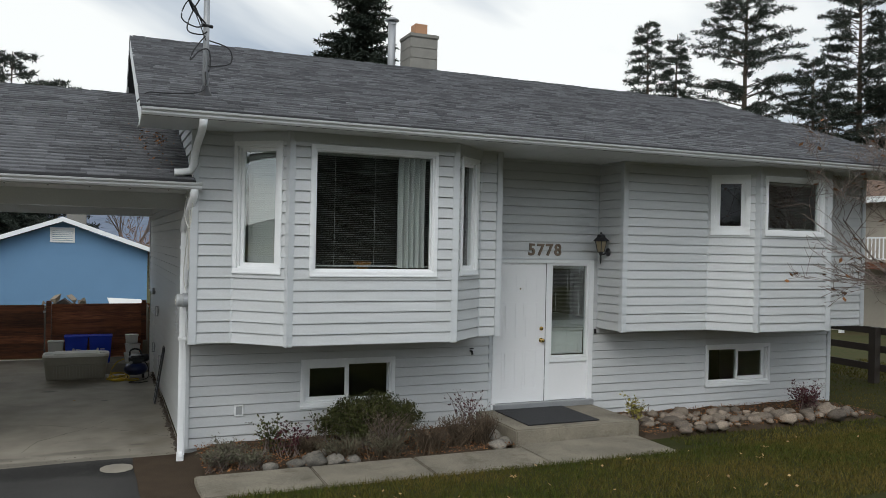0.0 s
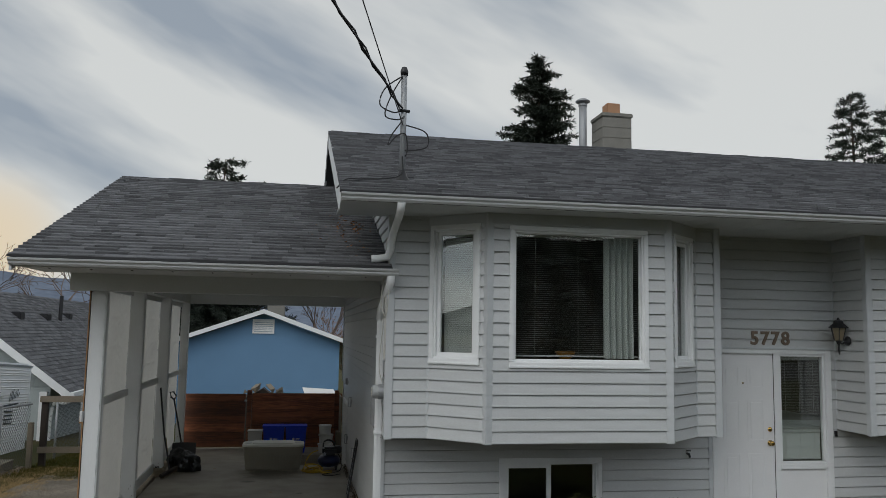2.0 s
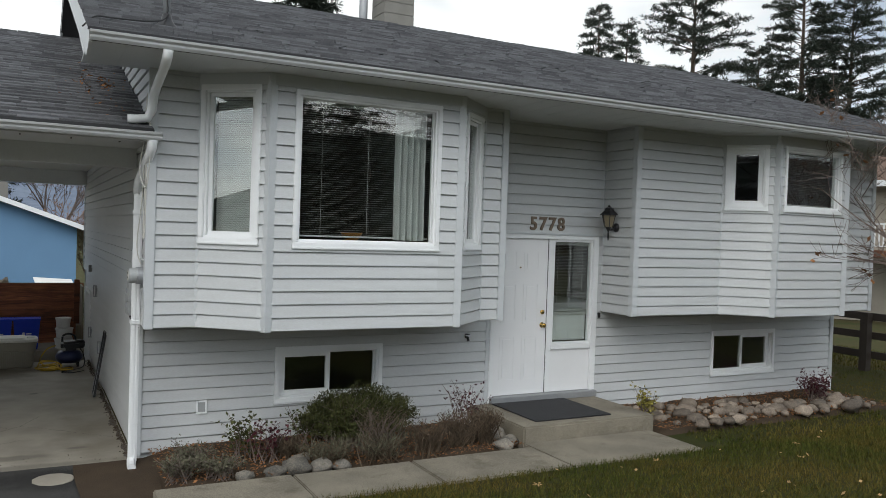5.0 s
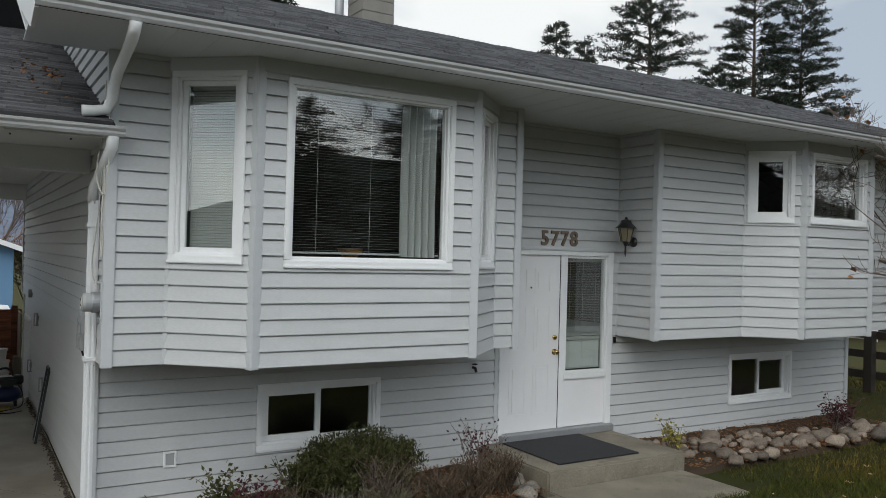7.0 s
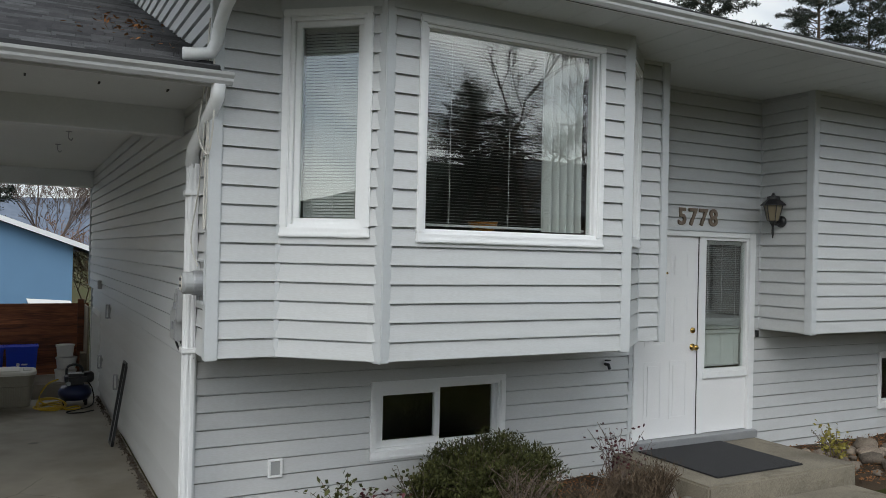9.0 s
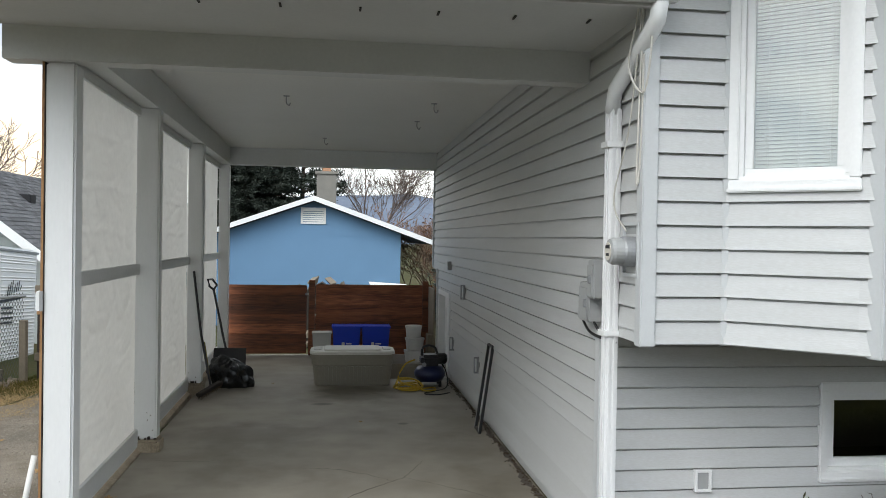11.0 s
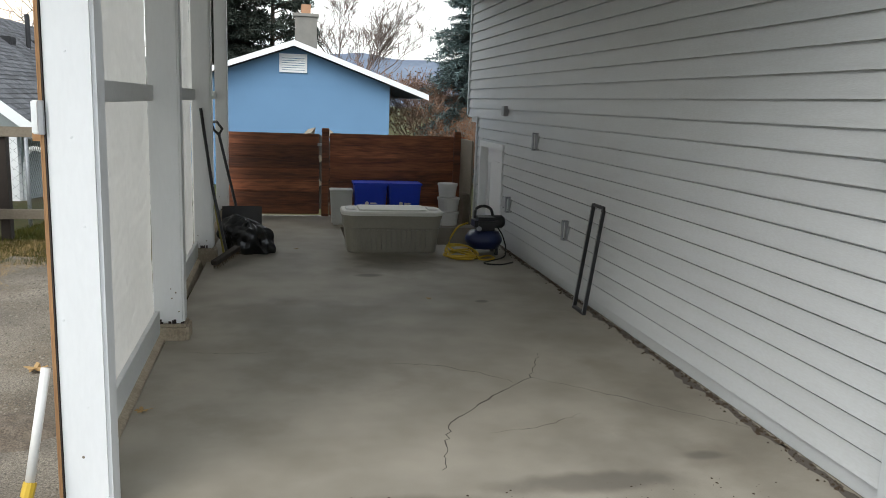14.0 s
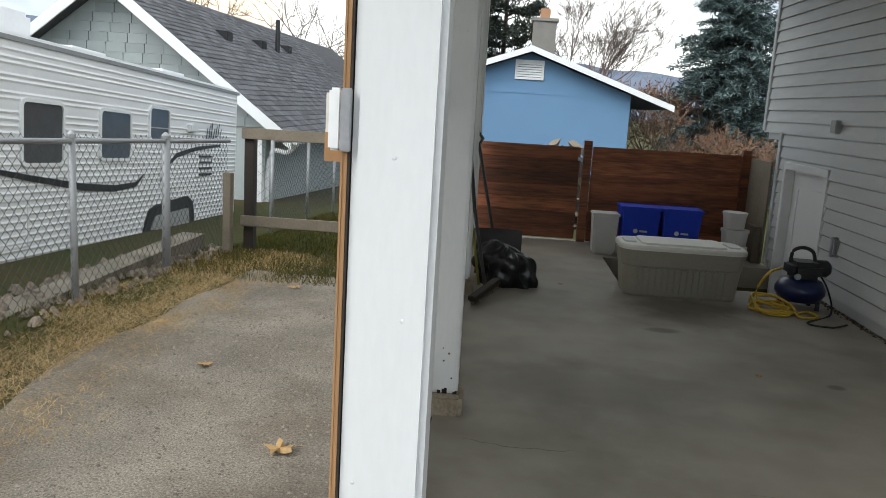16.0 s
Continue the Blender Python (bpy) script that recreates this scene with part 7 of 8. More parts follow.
def bare_tree(name, x, y, z, h, seed, label, mat=M_TWIG, depth=5, spread=0.55, stems=1, twig=0.006, leaves=None, thick=0.018):
    rng = random.Random(seed)
    top = thing(name, label, "tree", (x, y, z))
    trunk, twigs, lv = Shape(), Shape(), Shape()

    def grow(p, d, length, rad, level):
        q = p + d * length * 0.5 + Vector((rng.gauss(0, 0.04), rng.gauss(0, 0.04), 0)) * length
        e = q + (d + Vector((rng.gauss(0, 0.12), rng.gauss(0, 0.12), 0.06))).normalized() * length * 0.5
        (trunk if level == 0 else twigs).tube([p, q, e], rad, 6 if level < 2 else 3, max(twig, rad * 0.62), cap=False)
        if level >= depth:
            if leaves and rng.random() < (0.5 if stems > 4 else 0.05):
                leaf_quad(lv, e, Vector((rng.gauss(0, 1), rng.gauss(0, 1), rng.gauss(-0.4, 0.5))).normalized(), Vector((0.3, 0.2, 1)), 0.035, 0.09)
            return
        for k in range(rng.choice((2, 3, 3))):
            nd = (d + Vector((rng.gauss(0, spread), rng.gauss(0, spread), rng.gauss(0.12, spread * 0.5)))).normalized()
            grow(p.lerp(e, rng.uniform(0.55, 1.0)) if k else e, nd, length * rng.uniform(0.6, 0.85), max(twig, rad * 0.6), level + 1)
    for i in range(stems):
        d = Vector((rng.gauss(0, 0.15 + 0.2 * (stems > 1)), rng.gauss(0, 0.15 + 0.2 * (stems > 1)), 1)).normalized()
        grow(Vector((x + rng.gauss(0, 0.1 * (stems > 1)), y + rng.gauss(0, 0.1 * (stems > 1)), z - 0.2)), d, h * 0.30, h * thick, 0)
    part("trunk", trunk, M_BARK, top)
    part("crown", twigs, mat, top, kind="stuff")
    if leaves and lv.f:
        part("leaves", lv, leaves, top, kind="stuff")
    return top


def pine(name, x, y, z, h, r, seed, mat, label, start=0.12, droop=0.2, rise=0.35, gap=0.15, top=0.6, whorl=0.62):
    """An open conifer: whorls of limbs with side shoots that carry tufts of needles, and sky between them."""
    rng = random.Random(seed)
    tree = thing(name, label, "tree", (x, y, z))
    bend = rng.uniform(-0.25, 0.25)
    part("trunk", Shape().tube([(x, y, z - 0.3), (x + bend, y, z + h * 0.45), (x, y, z + h)], 0.016 * h, 8, 0.02), M_BARK, tree)
    crown, limbs, up = Shape(), Shape(), Vector((0, 0, 1))

    def tuft(c, d, size, count):
        for _ in range(count):
            dd = (d * rng.uniform(0.1, 0.9) + Vector((rng.gauss(0, 0.6), rng.gauss(0, 0.6), rng.gauss(0.15, 0.4)))).normalized()
            leaf_quad(crown, c + Vector((rng.gauss(0, 0.08), rng.gauss(0, 0.08), rng.gauss(0, 0.05))) * size * 2, dd, Vector((rng.gauss(0, 0.5), rng.gauss(0, 0.5), 1)), rng.uniform(0.05, 0.09) * size, rng.uniform(0.4, 0.8) * size)
    levels = int(h * (1 - start) / whorl)
    for i in range(levels):
        f = start + (1 - start) * i / levels
        sector = rng.uniform(0, 2 * math.pi)
        for k in range(6):
            if rng.random() < gap * (1.3 - f):
                continue
            a = sector + k * math.pi / 3 + rng.gauss(0, 0.25)
            d = Vector((math.cos(a), math.sin(a), 0))
            L = r * (1 - f) ** top * rng.uniform(0.5, 1.08) + 0.35
            lift = -droop + (droop + rise) * f + rng.gauss(0, 0.07)
            base = Vector((x + bend * (1 - abs(2 * f - 1)), y, z + h * f + rng.uniform(-0.25, 0.25)))
            tip = base + d * L + up * lift * L
            mid = base.lerp(tip, 0.55) + up * 0.07 * L
            limbs.tube([base, mid, tip], 0.013 * L + 0.015, 3, 0.008, cap=False)
            m = int(L * 3.2) + 2
            for q in range(m):
                u = 0.28 + 0.74 * (q + rng.random()) / m
                c = base.lerp(mid, u / 0.55) if u < 0.55 else mid.lerp(tip, (u - 0.55) / 0.45)
                turn = rng.choice((-1, 1)) * rng.uniform(0.4, 1.1)
                sd = Vector((math.cos(a + turn), math.sin(a + turn), rng.gauss(0.05, 0.18) - 0.4 * droop * (1 - f)))
                sl = rng.uniform(0.12, 0.30) * L * (1.25 - 0.7 * u) + 0.15
                n = int(sl * 4.5) + 2
                for w in range(n):
                    tuft(c + sd * sl * (w + 0.6) / n, sd, 0.42, 11)
    part("branching", limbs, M_BARK, tree, kind="stuff")
    part("crown", crown, mat, tree, kind="stuff")
    return tree


conifer("spruce_tree", 14.9, 45, -1.6, 20.2, 5.2, 1, M_NEEDLE, "dark green spruce rising behind the roof", 2.0, ragged=0.3)
pine("fir_tree", 35.0, 45, -1.5, 19.4, 3.7, 2, M_NEEDLE, "dark drooping conifer behind the house", droop=0.55, rise=0.05, gap=0.08, top=0.72, whorl=0.55)
pine("fir_tree", 37.9, 45.5, -1.5, 19.0, 3.5, 3, M_NEEDLE, "dark drooping conifer behind the house", droop=0.55, rise=0.05, gap=0.08, top=0.72, whorl=0.55)
pine("pine_tree", 43.6, 45, -1.5, 25.0, 6.6, 4, M_NEEDLE, "tall open dark pine behind the house", droop=0.15, gap=0.22, top=0.55, whorl=0.75)
pine("pine_tree", 49.0, 44, -1.5, 18.4, 5.6, 5, M_NEEDLE, "shorter open dark pine behind the house", droop=0.1, gap=0.12, top=0.6)
pine("pine_tree", 53.6, 44, -1.5, 26.5, 6.0, 6, M_NEEDLE, "tall open dark pine behind the house", droop=0.2, gap=0.12, top=0.55)
pine("pine_tree", 57.4, 42.5, -1.5, 24.6, 6.2, 14, M_NEEDLE, "tall open dark pine behind the house", droop=0.2, gap=0.1, top=0.55)
pine("fir_tree", -2.5, 45, -1.6, 13.2, 3.4, 7, M_NEEDLE, "dark ragged conifer behind the carport roof", droop=0.05, gap=0.3, top=0.5)
pine("fir_tree", -0.4, 46, -1.6, 12.0, 2.8, 8, M_NEEDLE, "dark ragged conifer behind the carport roof", droop=0.05, gap=0.25, top=0.5)
conifer("spruce_tree", 7.4, 39, -1.7, 9.5, 2.7, 9, M_BLUENEEDLE, "blue-green spruce beyond the cedar fence", 2.4, ragged=0.3, start=0.03)
conifer("cedar_tree", -3.0, 44.5, -1.7, 9.0, 4.4, 10, M_NEEDLE, "dense dark evergreen behind the blue house", 2.6, start=0.02, ragged=0.3)
bare_tree("bare_tree", 2.6, 47, -1.7, 9.8, 21, "leafless grey tree behind the blue house", depth=8, twig=0.007, spread=0.4, thick=0.014)
bare_tree("bare_tree", -19.5, 52, -1.6, 11, 22, "leafless tree on the skyline", depth=6, twig=0.014)
bare_tree("bare_tree", -24.0, 55, -1.6, 12, 23, "leafless tree on the skyline", depth=6, twig=0.014)
bare_tree("bare_tree", -14.5, 58, -1.6, 12, 27, "leafless tree on the skyline", depth=6, twig=0.014)
bare_tree("rust_bush", 5.2, 40, -1.8, 5.6, 24, "bush with rust-brown twigs and leaves", mat=M_RTWIG, depth=6, stems=8, twig=0.008, leaves=M_RUST, thick=0.009)
bare_tree("rust_bush", 6.2, 36, -1.8, 3.8, 25, "bush with rust-brown leaves by the spruce", mat=M_RTWIG, depth=6, stems=8, twig=0.007, leaves=M_RUST, thick=0.009)
bare_tree("bare_tree", 13.25, 7.5, ground_z(13.25, 7.5), 6.1, 26, "small leafless garden tree with a few orange leaves", depth=8, twig=0.0028, leaves=M_RUST, thick=0.008, spread=0.6, stems=4)
# trees across the street, seen mirrored in the windows
# this fir and the spruce row are added to darken the mirrored view
conifer("fir_tree", -9.5, -19, 1.3, 15, 5.5, 37, M_NEEDLE, "dark fir added across the street", 1.6)
for i, (x, h) in enumerate(((-5.6, 9.2), (-2.0, 8.8), (7.5, 8.6), (10.6, 9.0), (13.6, 8.4), (16.6, 8.8))):
    conifer("spruce_tree", x, -20.5 - 0.6 * (i % 2), 1.3, h, 4.2, 40 + i, M_NEEDLE, "dark spruce in an added row across the street", 1.1, start=0.02, ragged=0.25)
conifer("spruce_tree", 21.3, -19, 1.3, 9.4, 4.0, 32, M_NEEDLE, "dark spruce across the street", 1.3)
conifer("fir_tree", 24.3, -20, 1.3, 8.6, 3.4, 33, M_NEEDLE, "dark conifer across the street", 1.1)
conifer("spruce_tree", 42.0, -20, 1.3, 8.5, 3.6, 36, M_NEEDLE, "dark spruce across the street", 1.0)
bare_tree("bare_tree", 22.8, -15.3, 1.2, 14, 34, "tall leafless tree at the street edge", depth=8, twig=0.009, thick=0.011, spread=0.6)
bare_tree("bare_tree", 29.0, -15.5, 1.2, 12, 35, "tall leafless tree at the street edge", depth=7, twig=0.010, thick=0.011, spread=0.6)


def street_house(x0, x1, y1, ridge, label):
    """An added house, its shade put into dark siding, whose long eave faces the street."""
    h = thing("street_house", label, "house", ((x0 + x1) / 2, y1 - 4, 1.0), group="houses across the street")
    part("wall", Shape().box(x0, y1 - 8, 0.4, x1, y1, 4.6), M_BROOF, h)
    ym = y1 - 4
    part("roof", Shape().prism([(0, y1 + 0.6, 4.4), (0, ym, ridge), (0, y1 - 8.6, 4.4), (0, y1 - 8.6, 4.55), (0, ym, ridge + 0.18), (0, y1 + 0.6, 4.55)], (x0 - 0.5, 0, 0), (x1 + 0.5, 0, 0)), M_SHINGLE, h)
    part("gable", Shape().prism([(0, y1, 4.6), (0, ym, ridge - 0.05), (0, y1 - 8, 4.6)], (x0 + 0.05, 0, 0), (x1 - 0.05, 0, 0)), M_BROOF, h)
    part("gutter", Shape().box(x0 - 0.5, y1 + 0.58, 4.36, x1 + 0.5, y1 + 0.70, 4.48), M_DWOOD, h)
    for k in (0.22, 0.72):
        xm = x0 + (x1 - x0) * k
        w_ = part("window", Shape().box(xm - 0.8, y1 - 0.02, 2.5, xm + 0.8, y1 + 0.01, 3.8), M_TINT, h, "dark window")
        part("window_frame", Shape().box(xm - 0.9, y1 + 0.001, 2.4, xm + 0.9, y1 + 0.04, 2.5).box(xm - 0.9, y1 + 0.001, 3.8, xm + 0.9, y1 + 0.04, 3.9).box(xm - 0.9, y1 + 0.001, 2.5, xm - 0.8, y1 + 0.04, 3.8).box(xm + 0.8, y1 + 0.001, 2.5, xm + 0.9, y1 + 0.04, 3.8), M_TAN, w_)
    xm = x0 + (x1 - x0) * 0.47
    part("door", Shape().box(xm - 0.5, y1 - 0.02, 1.45, xm + 0.5, y1 + 0.03, 3.5), M_DWOOD, h)


# out of direct view; placed so the window panes mirror dark walls
for x0, x1, y1, rz in ((-27.0, -13.0, -21.0, 8.0), (26.5, 39.0, -22.0, 8.0), (44.5, 60.0, -22.0, 8.4)):
    street_house(x0, x1, y1, rz, "shade-dark brown house with a grey roof, added across the street")
pole = thing("utility_pole", "brown wooden utility pole at the street", "utility pole", (-4.7, -8, 1.2))
part("pole_shaft", Shape().tube([(-4.7, -8.05, 0.8), (-4.7, -8.05, 9.8)], 0.15, 12, 0.11), M_DWOOD, pole, smooth=True)
part("crossarm", Shape().box(-5.8, -8.12, 9.2, -2.2, -8.0, 9.33), M_DWOOD, pole)

# far hills, with the distance haze put into their colour
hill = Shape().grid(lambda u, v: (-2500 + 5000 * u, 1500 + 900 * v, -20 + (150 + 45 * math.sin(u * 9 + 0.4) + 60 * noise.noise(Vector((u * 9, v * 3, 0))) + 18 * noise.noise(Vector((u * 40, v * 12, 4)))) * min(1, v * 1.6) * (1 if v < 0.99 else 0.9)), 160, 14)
solid("backdrop", hill, M_HILL, "hillside on the horizon in haze-tinted blue-grey", "hill", "structure", smooth=True)


# unseen southern slope, added to darken the horizon the windows mirror
M_FOREST = material("forested_hillside", (0.05, 0.058, 0.05), rough=1.0, scale=0.01, fine=0.08, bump=0, amount=0.7, spec=0.0)
south = Shape().grid(lambda u, v: (-900 + 1800 * u, -160 - 300 * v, 1.0 + (50 + 8 * math.sin(u * 11) + 14 * noise.noise(Vector((u * 8, v * 2, 6))) + 4 * noise.noise(Vector((u * 60, v * 9, 2)))) * min(1, v * 1.4)), 120, 10)
solid("backdrop", south, M_FOREST, "dark forested hillside added beyond the street", "hill", "structure", smooth=True)


def scatter_shrub(name, x, y, z, rx, ry, h, n, mat, label, seed, leaf=(0.012, 0.04), stems=10, upright=0.4, stem_mat=M_TWIG, dome=False):
    rng = random.Random(seed)
    top = thing(name, label, "shrub", (x, y, z))
    st, lv = Shape(), Shape()
    for i in range(stems):
        a = rng.uniform(0, 2 * math.pi)
        q = rng.uniform(0.3, 0.95) if not dome else math.sqrt(rng.random())
        e = Vector((x + rx * q * math.cos(a), y + ry * q * math.sin(a), z + h * (rng.uniform(0.55, 1.0) if not dome else max(0.05, 1 - q * q * 0.85) ** 0.4 * rng.uniform(0.62, 1.3))))
        b = Vector((x + rng.gauss(0, rx * 0.25), y + rng.gauss(0, ry * 0.25), z - 0.03))
        mid = b.lerp(e, 0.5) + Vector((rng.gauss(0, 0.03), rng.gauss(0, 0.03), 0.04))
        st.tube([b, mid, e], 0.006, 4, 0.002, cap=False)
        for k in range(max(1, n // stems)):
            u = rng.uniform(0.3, 1.03) if not dome else 1.04 - 0.55 * rng.random() ** 1.5
            p = (b.lerp(mid, u * 2) if u < 0.5 else mid.lerp(e, u * 2 - 1)) + Vector((rng.gauss(0, rx * 0.10), rng.gauss(0, ry * 0.10), rng.gauss(0, h * 0.06))) * (0.45 if dome else 1)
            d = Vector((rng.gauss(0, 1), rng.gauss(0, 1), rng.gauss(upright, 0.6))).normalized()
            leaf_quad(lv, p, d, Vector((rng.gauss(0, 0.5), rng.gauss(0, 0.5), 1)), leaf[0] * rng.uniform(0.6, 1.2), leaf[1] * rng.uniform(0.6, 1.3))
    part("woody_growth", st, stem_mat, top, kind="stuff")
    part("foliage", lv, mat, top, kind="stuff")
    return top


GZ0 = ground_z(4, 9.9) + 0.06
scatter_shrub("evergreen_shrub", 5.0, 10.72, GZ0, 0.66, 0.42, 0.50, 34000, M_SHRUB, "rounded dark evergreen shrub under the window", 1, (0.006, 0.04), 330, upright=1.0, dome=True)
scatter_shrub("dried_shrub", 5.05, 10.28, GZ0, 0.34, 0.22, 0.50, 1500, M_DRY, "reddish-brown dried flower clump in the bed", 2, (0.006, 0.03), 60)
for i, (x, y, rx, h) in enumerate(((4.45, 10.12, 0.34, 0.26), (5.0, 10.05, 0.38, 0.28), (5.55, 10.10, 0.34, 0.36), (6.0, 10.22, 0.36, 0.40), (6.35, 10.3, 0.26, 0.38), (4.15, 10.5, 0.2, 0.2))):
    scatter_shrub("lavender_clump", x, y, GZ0, rx, 0.22, h, 1300, M_DRY if i > 1 else M_SAGE, "brown dried lavender clump beside the walk", 10 + i, (0.004, 0.05), 110, upright=1.2, stem_mat=M_DRY)
for i, (x, y, rx, h) in enumerate(((3.05, 10.2, 0.26, 0.22), (3.4, 10.15, 0.26, 0.2), (3.2, 10.5, 0.25, 0.25))):
    scatter_shrub("sage_clump", x, y, GZ0, rx, 0.24, h, 900, M_SAGE, "grey-green low clump in the bed", 20 + i, (0.007, 0.035), 50)
scatter_shrub("rose_bush", 3.72, 10.6, GZ0, 0.34, 0.26, 0.48, 320, M_SHRUB, "sparse rose bush with dark leaves by the wall", 30, (0.018, 0.045), 16)
scatter_shrub("rose_bush", 3.95, 10.45, GZ0, 0.26, 0.22, 0.42, 240, M_RED, "sparse rose bush with dark reddish leaves", 31, (0.016, 0.04), 12)
scatter_shrub("rose_bush", 4.42, 10.8, GZ0, 0.28, 0.2, 0.5, 160, M_SHRUB, "sparse rose bush with dark leaves by the wall", 32, (0.016, 0.042), 12)
scatter_shrub("dried_shrub", 6.35, 10.75, GZ0, 0.34, 0.24, 0.62, 260, M_RED, "thin dried stems with dark leaves by the porch", 33, (0.014, 0.035), 22)
scatter_shrub("yellow_shrub", 8.85, 10.42, GZ0, 0.22, 0.2, 0.46, 260, M_YLEAF, "small yellow-leaved shrub beside the porch", 34, (0.018, 0.05), 12)
scatter_shrub("barberry_shrub", 12.2, 10.5, GZ0, 0.34, 0.3, 0.5, 900, M_RED, "dark red barberry shrub by the corner", 35, (0.016, 0.036), 30)
scatter_shrub("small_plant", 9.3, 10.9, GZ0, 0.15, 0.12, 0.28, 60, M_SAGE, "small thin plant among the stones", 36, (0.01, 0.03), 6)


def stone(x, y, z, r, seed, label, group, flat=0.65, mat=M_STONE):
    rng = random.Random(seed)
    o = Vector((seed * 1.7, seed * 0.9, 3))

    def fn(u, v):
        t, p = 2 * math.pi * u, math.pi * (v - 0.5)
        d = Vector((math.cos(t) * math.cos(p), math.sin(t) * math.cos(p), math.sin(p)))
        k = r * (1 + 0.45 * noise.noise(d * 1.4 + o))
        return (x + d.x * k * 1.15, y + d.y * k * 0.9, z + d.z * k * flat)
    return solid("stone", Shape().grid(fn, 14, 8), mat, label, "stone", smooth=True, group=group)


rng = random.Random(40)
laid = []
for i in range(900):
    u = rng.random()
    x, y = 8.98 + 3.85 * u + rng.gauss(0, 0.05), 9.97 + (1.05 * rng.random() ** 1.25) * (1 - 0.35 * u)
    r = rng.choice((0.04, 0.05, 0.06, 0.075, 0.085, 0.10, 0.125))
    if len(laid) > 88 or any(math.hypot(x - a, y - b) < 0.82 * (r + c) for a, b, c in laid):
        continue
    laid.append((x, y, r))
    stone(x, y, ground_z(x, y) + 0.075 + 0.3 * r, r, i + 1, "rounded tan and grey river stone in the bed", "bed stones", rng.uniform(0.5, 0.8))
litter = Shape()
for i in range(9000):
    x, y = rng.choice((rng.uniform(2.9, 6.7), rng.uniform(8.7, 13.2))), rng.uniform(9.95, 11.25)
    d = Vector((rng.gauss(0, 1), rng.gauss(0, 1), rng.gauss(0.1, 0.3))).normalized()
    leaf_quad(litter, Vector((x, y, ground_z(x, y) + 0.075 + 0.03 * rng.random())), d, Vector((rng.gauss(0, 0.4), rng.gauss(0, 0.4), 1)), rng.uniform(0.004, 0.013), rng.uniform(0.015, 0.045))
solid("leaf_litter", litter, M_RUST, "brown leaf litter lying on the garden beds", "leaf litter", "stuff")
for i, (x, y, r) in enumerate(((3.9, 10.02, 0.12), (4.1, 10.05, 0.17), (4.35, 10.02, 0.13), (4.55, 10.0, 0.1), (3.6, 10.0, 0.10), (6.45, 10.05, 0.13), (6.55, 10.45, 0.18), (6.6, 10.2, 0.12), (4.25, 10.3, 0.12))):
    stone(x, y, GZ0 + 0.25 * r, r * 0.8, 80 + i, "grey stone edging the garden bed", "bed edge stones", 0.6, M_GREYSTONE)

# rust-coloured leaves caught on the carport roof beside the gable
rng = random.Random(49)
roof_leaves = Shape()
for i in range(110):
    x, y = min(W - 0.08, rng.gauss(2.40, 0.17)), rng.gauss(12.0, 0.5)
    if y < CEY + 0.2:
        continue
    lz = CEZ + CSL * (y - CEY) + 0.034
    d = Vector((rng.gauss(0, 1), rng.gauss(0, 1), rng.gauss(0.25, 0.3))).normalized()
    leaf_quad(roof_leaves, Vector((x, y, lz)), d, Vector((rng.gauss(0, 0.4), rng.gauss(0, 0.4), 1)), rng.uniform(0.008, 0.018), rng.uniform(0.03, 0.06))
solid("roof_leaves", roof_leaves, M_RUST, "rust-brown leaves lying on the carport shingles", "leaf litter", "stuff")
lawn_leaves = Shape()
for i in range(90):
    x, y = rng.uniform(3.2, 14.5), rng.uniform(5.5, 9.1)
    d = Vector((rng.gauss(0, 1), rng.gauss(0, 1), rng.gauss(0.2, 0.3))).normalized()
    leaf_quad(lawn_leaves, Vector((x, y, ground_z(x, y) + 0.045 + 0.02 * rng.random())), d, Vector((rng.gauss(0, 0.4), rng.gauss(0, 0.4), 1)), rng.uniform(0.010, 0.018), rng.uniform(0.03, 0.055))
solid("lawn_leaves", lawn_leaves, M_LEAF, "dry tan leaves scattered over the lawn", "leaf litter", "stuff")

# loose leaves
rng = random.Random(50)
for i, (x, y, big) in enumerate([(-1.17, 13.39, 0.085), (-1.9, 14.4, 0.05), (-2.5, 15.2, 0.05), (-0.48, 12.75, 0.045), (-2.0, 16.8, 0.06), (-2.3, 18.2, 0.05), (5.9, 8.6, 0.05), (7.6, 8.9, 0.05), (9.6, 8.8, 0.05), (8.9, 8.2, 0.05), (5.7, 10.0, 0.05), (10.6, 9.2, 0.05), (0.35, 17.4, 0.03), (1.45, 15.1, 0.03)]):
    z = ground_z(x, y) + 0.012 if not (-0.5 < x < W and y > 11.2) else 0.004
    pts = []
    turn = rng.uniform(0, 6.28)
    for k in range(20):
        t = 2 * math.pi * k / 20
        lobe = abs(math.cos(2.5 * t)) ** 0.8
        q = big * (0.42 + 0.62 * lobe) * rng.uniform(0.82, 1.1) * (1 - 0.25 * (k % 2))
        pts.append((x + q * math.cos(t + turn), y + q * math.sin(t + turn), z + big * rng.uniform(0.0, 0.4) * lobe))
    s = Shape().add(pts + [(x, y, z + 0.12 * big)], [(k, (k + 1) % 20, 20) for k in range(20)])
    s.tube([(x, y, z + 0.12 * big), (x - big * 1.3 * math.cos(turn + 0.6), y - big * 1.3 * math.sin(turn + 0.6), z + 0.004)], 0.0015, 3)
    solid("fallen_leaf", s, M_LEAF, "dry tan fallen maple leaf on the ground", "leaf", group="fallen leaves")

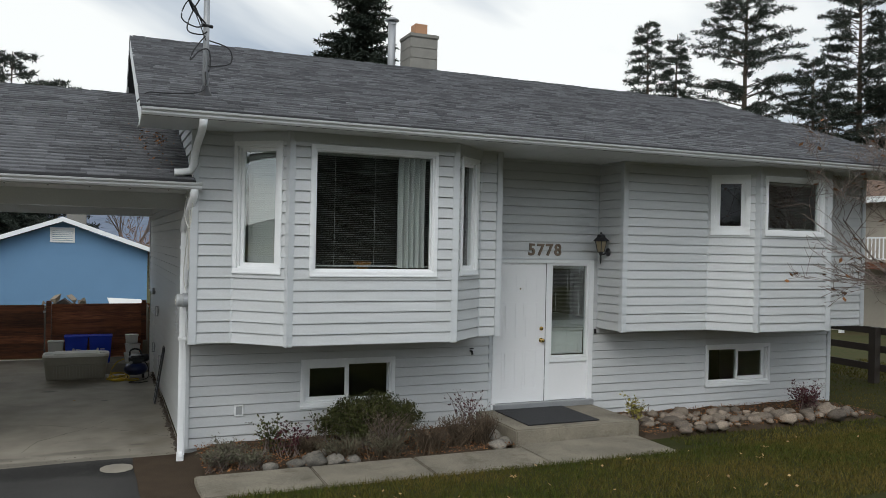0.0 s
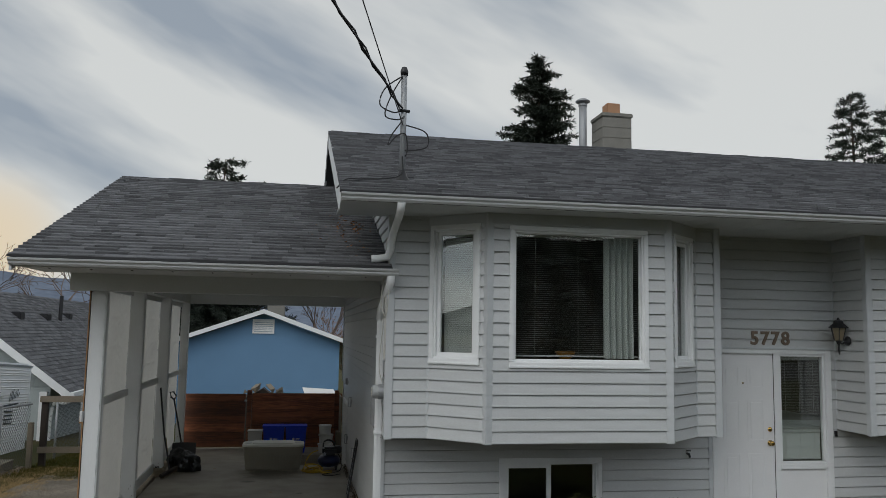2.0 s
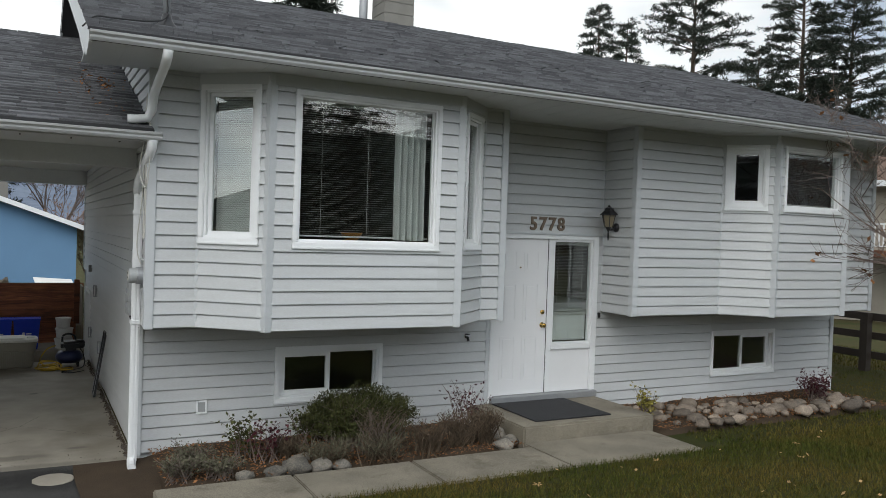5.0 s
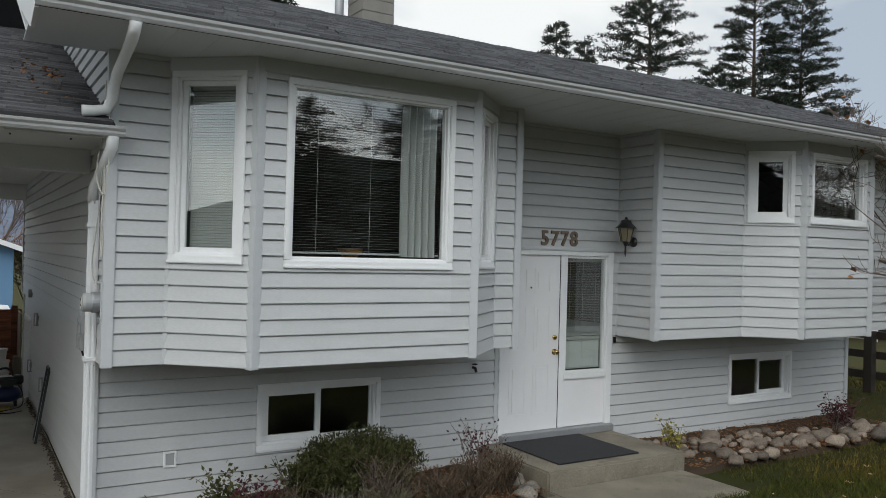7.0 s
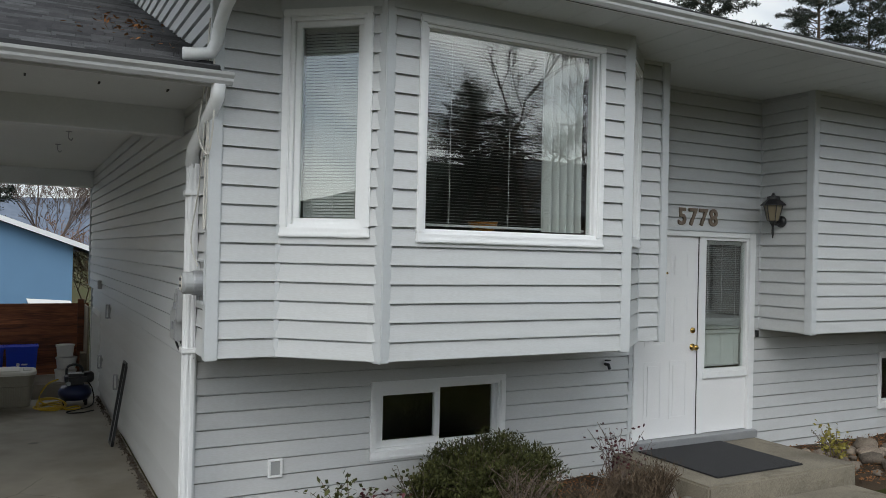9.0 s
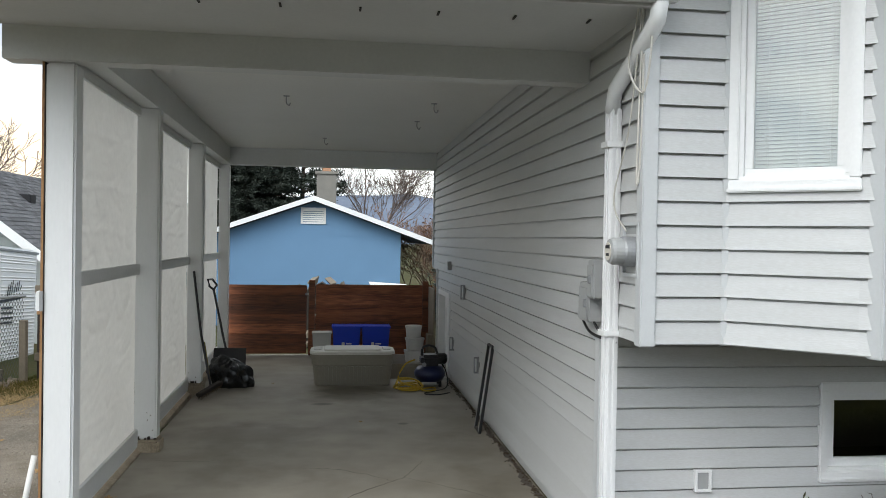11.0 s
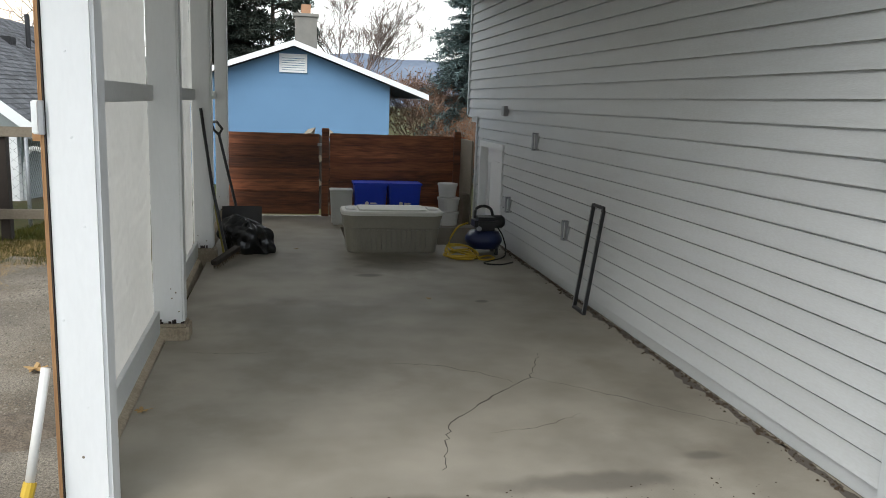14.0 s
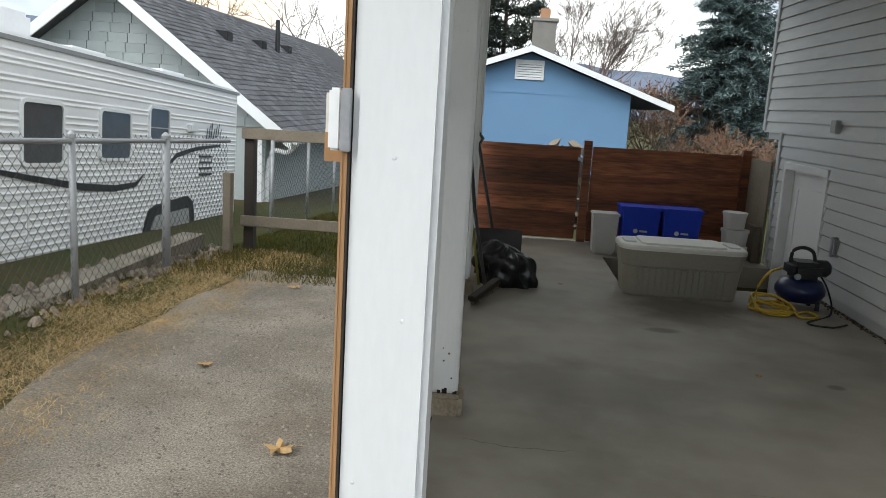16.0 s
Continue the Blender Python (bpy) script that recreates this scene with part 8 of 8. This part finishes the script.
def heap_fn(u, v):
    t, q = 2 * math.pi * u, v
    x, y = -1.04 + 0.26 * q * math.cos(t) * (1 + 0.5 * noise.noise(Vector((2 * math.cos(t), 2 * math.sin(t), 3)))), 12.5 + 0.28 * q * math.sin(t) * (1 + 0.4 * noise.noise(Vector((2 * math.cos(t), 2 * math.sin(t), 8))))
    return (x, y, ground_z(x, y) - 0.01 + 0.05 * (1 - q * q) ** 1.2 + 0.03 * (1 - q) * noise.noise(Vector((x * 14, y * 14, 1))))


solid("soil_mound", Shape().grid(heap_fn, 60, 24), M_HEAP, "low mound of loose brown soil on the lane", "soil", kind="structure", smooth=True)

# grass
def blades(name, n, area, mat, label, seed, h=(0.03, 0.07), w=0.004, test=None, lean=0.5, lift=0.0):
    rng = random.Random(seed)
    s = Shape()
    while n > 0:
        x, y = rng.uniform(area[0], area[1]), rng.uniform(area[2], area[3])
        n -= 1
        if test and not test(x, y, rng):
            continue
        z = ground_z(x, y) + lift
        a, t = rng.uniform(0, 2 * math.pi), rng.uniform(h[0], h[1])
        dx, dy = math.cos(a) * w, math.sin(a) * w
        lx, ly = rng.gauss(0, lean) * t, rng.gauss(0, lean) * t
        s.add([(x - dx, y - dy, z - 0.01), (x + dx, y + dy, z - 0.01), (x + lx, y + ly, z + t)], [(0, 1, 2)])
    return solid(name, s, mat, label, "grass", "stuff")


blades("grass", 60000, (3.0, 13.5, 6.2, 9.2), M_GRASS, "short green and yellow lawn grass", 1, (0.03, 0.065), 0.005)
blades("grass", 42000, (9.0, 19, 7.0, 15.0), M_GRASS, "short green and yellow lawn grass", 2, (0.03, 0.075), 0.008, test=lambda x, y, r: y < 10.0 or x > 13.3)
blades("dry_grass", 85000, (-3.35, -2.0, 8, 18.8), M_STRAW, "straw-coloured dry grass along the lane", 3, (0.008, 0.028), 0.0019, test=lambda x, y, r: r.random() < 1.15 - abs(x + 2.78) * 1.9 + 0.9 * noise.noise(Vector((x * 2.2, y * 1.6, 3))), lean=3.2, lift=0.008)
blades("grass", 26000, (-3.3, -0.7, 17.0, 24), M_GRASS, "green grass patch beyond the lane", 4, (0.03, 0.07), 0.004)
blades("grass", 5000, (-3.5, -2.75, 8, 18.8), M_GRASS, "green weeds under the chain-link fence", 5, (0.02, 0.06), 0.004, lean=1.1)
rng = random.Random(60)
peb = Shape()
for i in range(26000):
    x, y = rng.uniform(-2.5, -0.66), rng.uniform(10.5, 19) ** 1
    r = 0.002 + 0.008 * rng.random() ** 3
    z = ground_z(x, y)
    a = rng.uniform(0, 6.28)
    c1, s1 = math.cos(a) * r, math.sin(a) * r
    peb.add([(x + c1, y + s1, z - 0.002), (x - s1, y + c1, z - 0.002), (x - c1, y - s1, z - 0.002), (x + s1 * 0.8, y - c1 * 0.8, z - 0.002), (x, y, z + r * 0.8)], [(0, 1, 4), (1, 2, 4), (2, 3, 4), (3, 0, 4)])
for i in range(5000):
    x, y = rng.uniform(-2.6, -0.66), rng.uniform(10.5, 17.5)
    r, a = rng.uniform(0.006, 0.017), rng.uniform(0, 6.28)
    z = ground_z(x, y)
    c1, s1 = math.cos(a) * r, math.sin(a) * r
    peb.add([(x + c1, y + s1, z - 0.003), (x - s1, y + c1 * 0.7, z - 0.003), (x - c1, y - s1, z - 0.003), (x + s1 * 0.8, y - c1 * 0.8, z - 0.003), (x + c1 * 0.3, y, z + r * 0.5), (x - c1 * 0.3, y, z + r * 0.4)],
            [(0, 1, 4), (1, 5, 4), (1, 2, 5), (2, 3, 5), (3, 4, 5), (3, 0, 4)])
solid("pebbles", peb, M_PEBBLE, "loose grey gravel on the lane", "gravel", "stuff")
peb = Shape()
for i in range(900):
    x, y = rng.uniform(-4.0, -3.2), rng.uniform(9, 19)
    r = rng.uniform(0.02, 0.06)
    z = ground_z(x, y)
    a = rng.uniform(0, 6.28)
    c1, s1 = math.cos(a) * r, math.sin(a) * r
    peb.add([(x + c1, y + s1, z - 0.01), (x - s1, y + c1, z - 0.01), (x - c1, y - s1, z - 0.01), (x + s1 * 0.8, y - c1 * 0.8, z - 0.01), (x + c1 * 0.4, y + s1 * 0.4, z + r * 0.7), (x - c1 * 0.4, y - s1 * 0.3, z + r * 0.6)],
            [(0, 1, 4), (1, 5, 4), (1, 2, 5), (2, 3, 5), (3, 4, 5), (3, 0, 4)])
solid("rubble", peb, M_STONE, "pale stones and rubble along the fence foot", "rubble", "stuff")

# ---- pieces of walls and roofs ----
for job in SIDING:
    lay_siding(*job)
for job in SHINGLES:
    lay_shingles(*job)
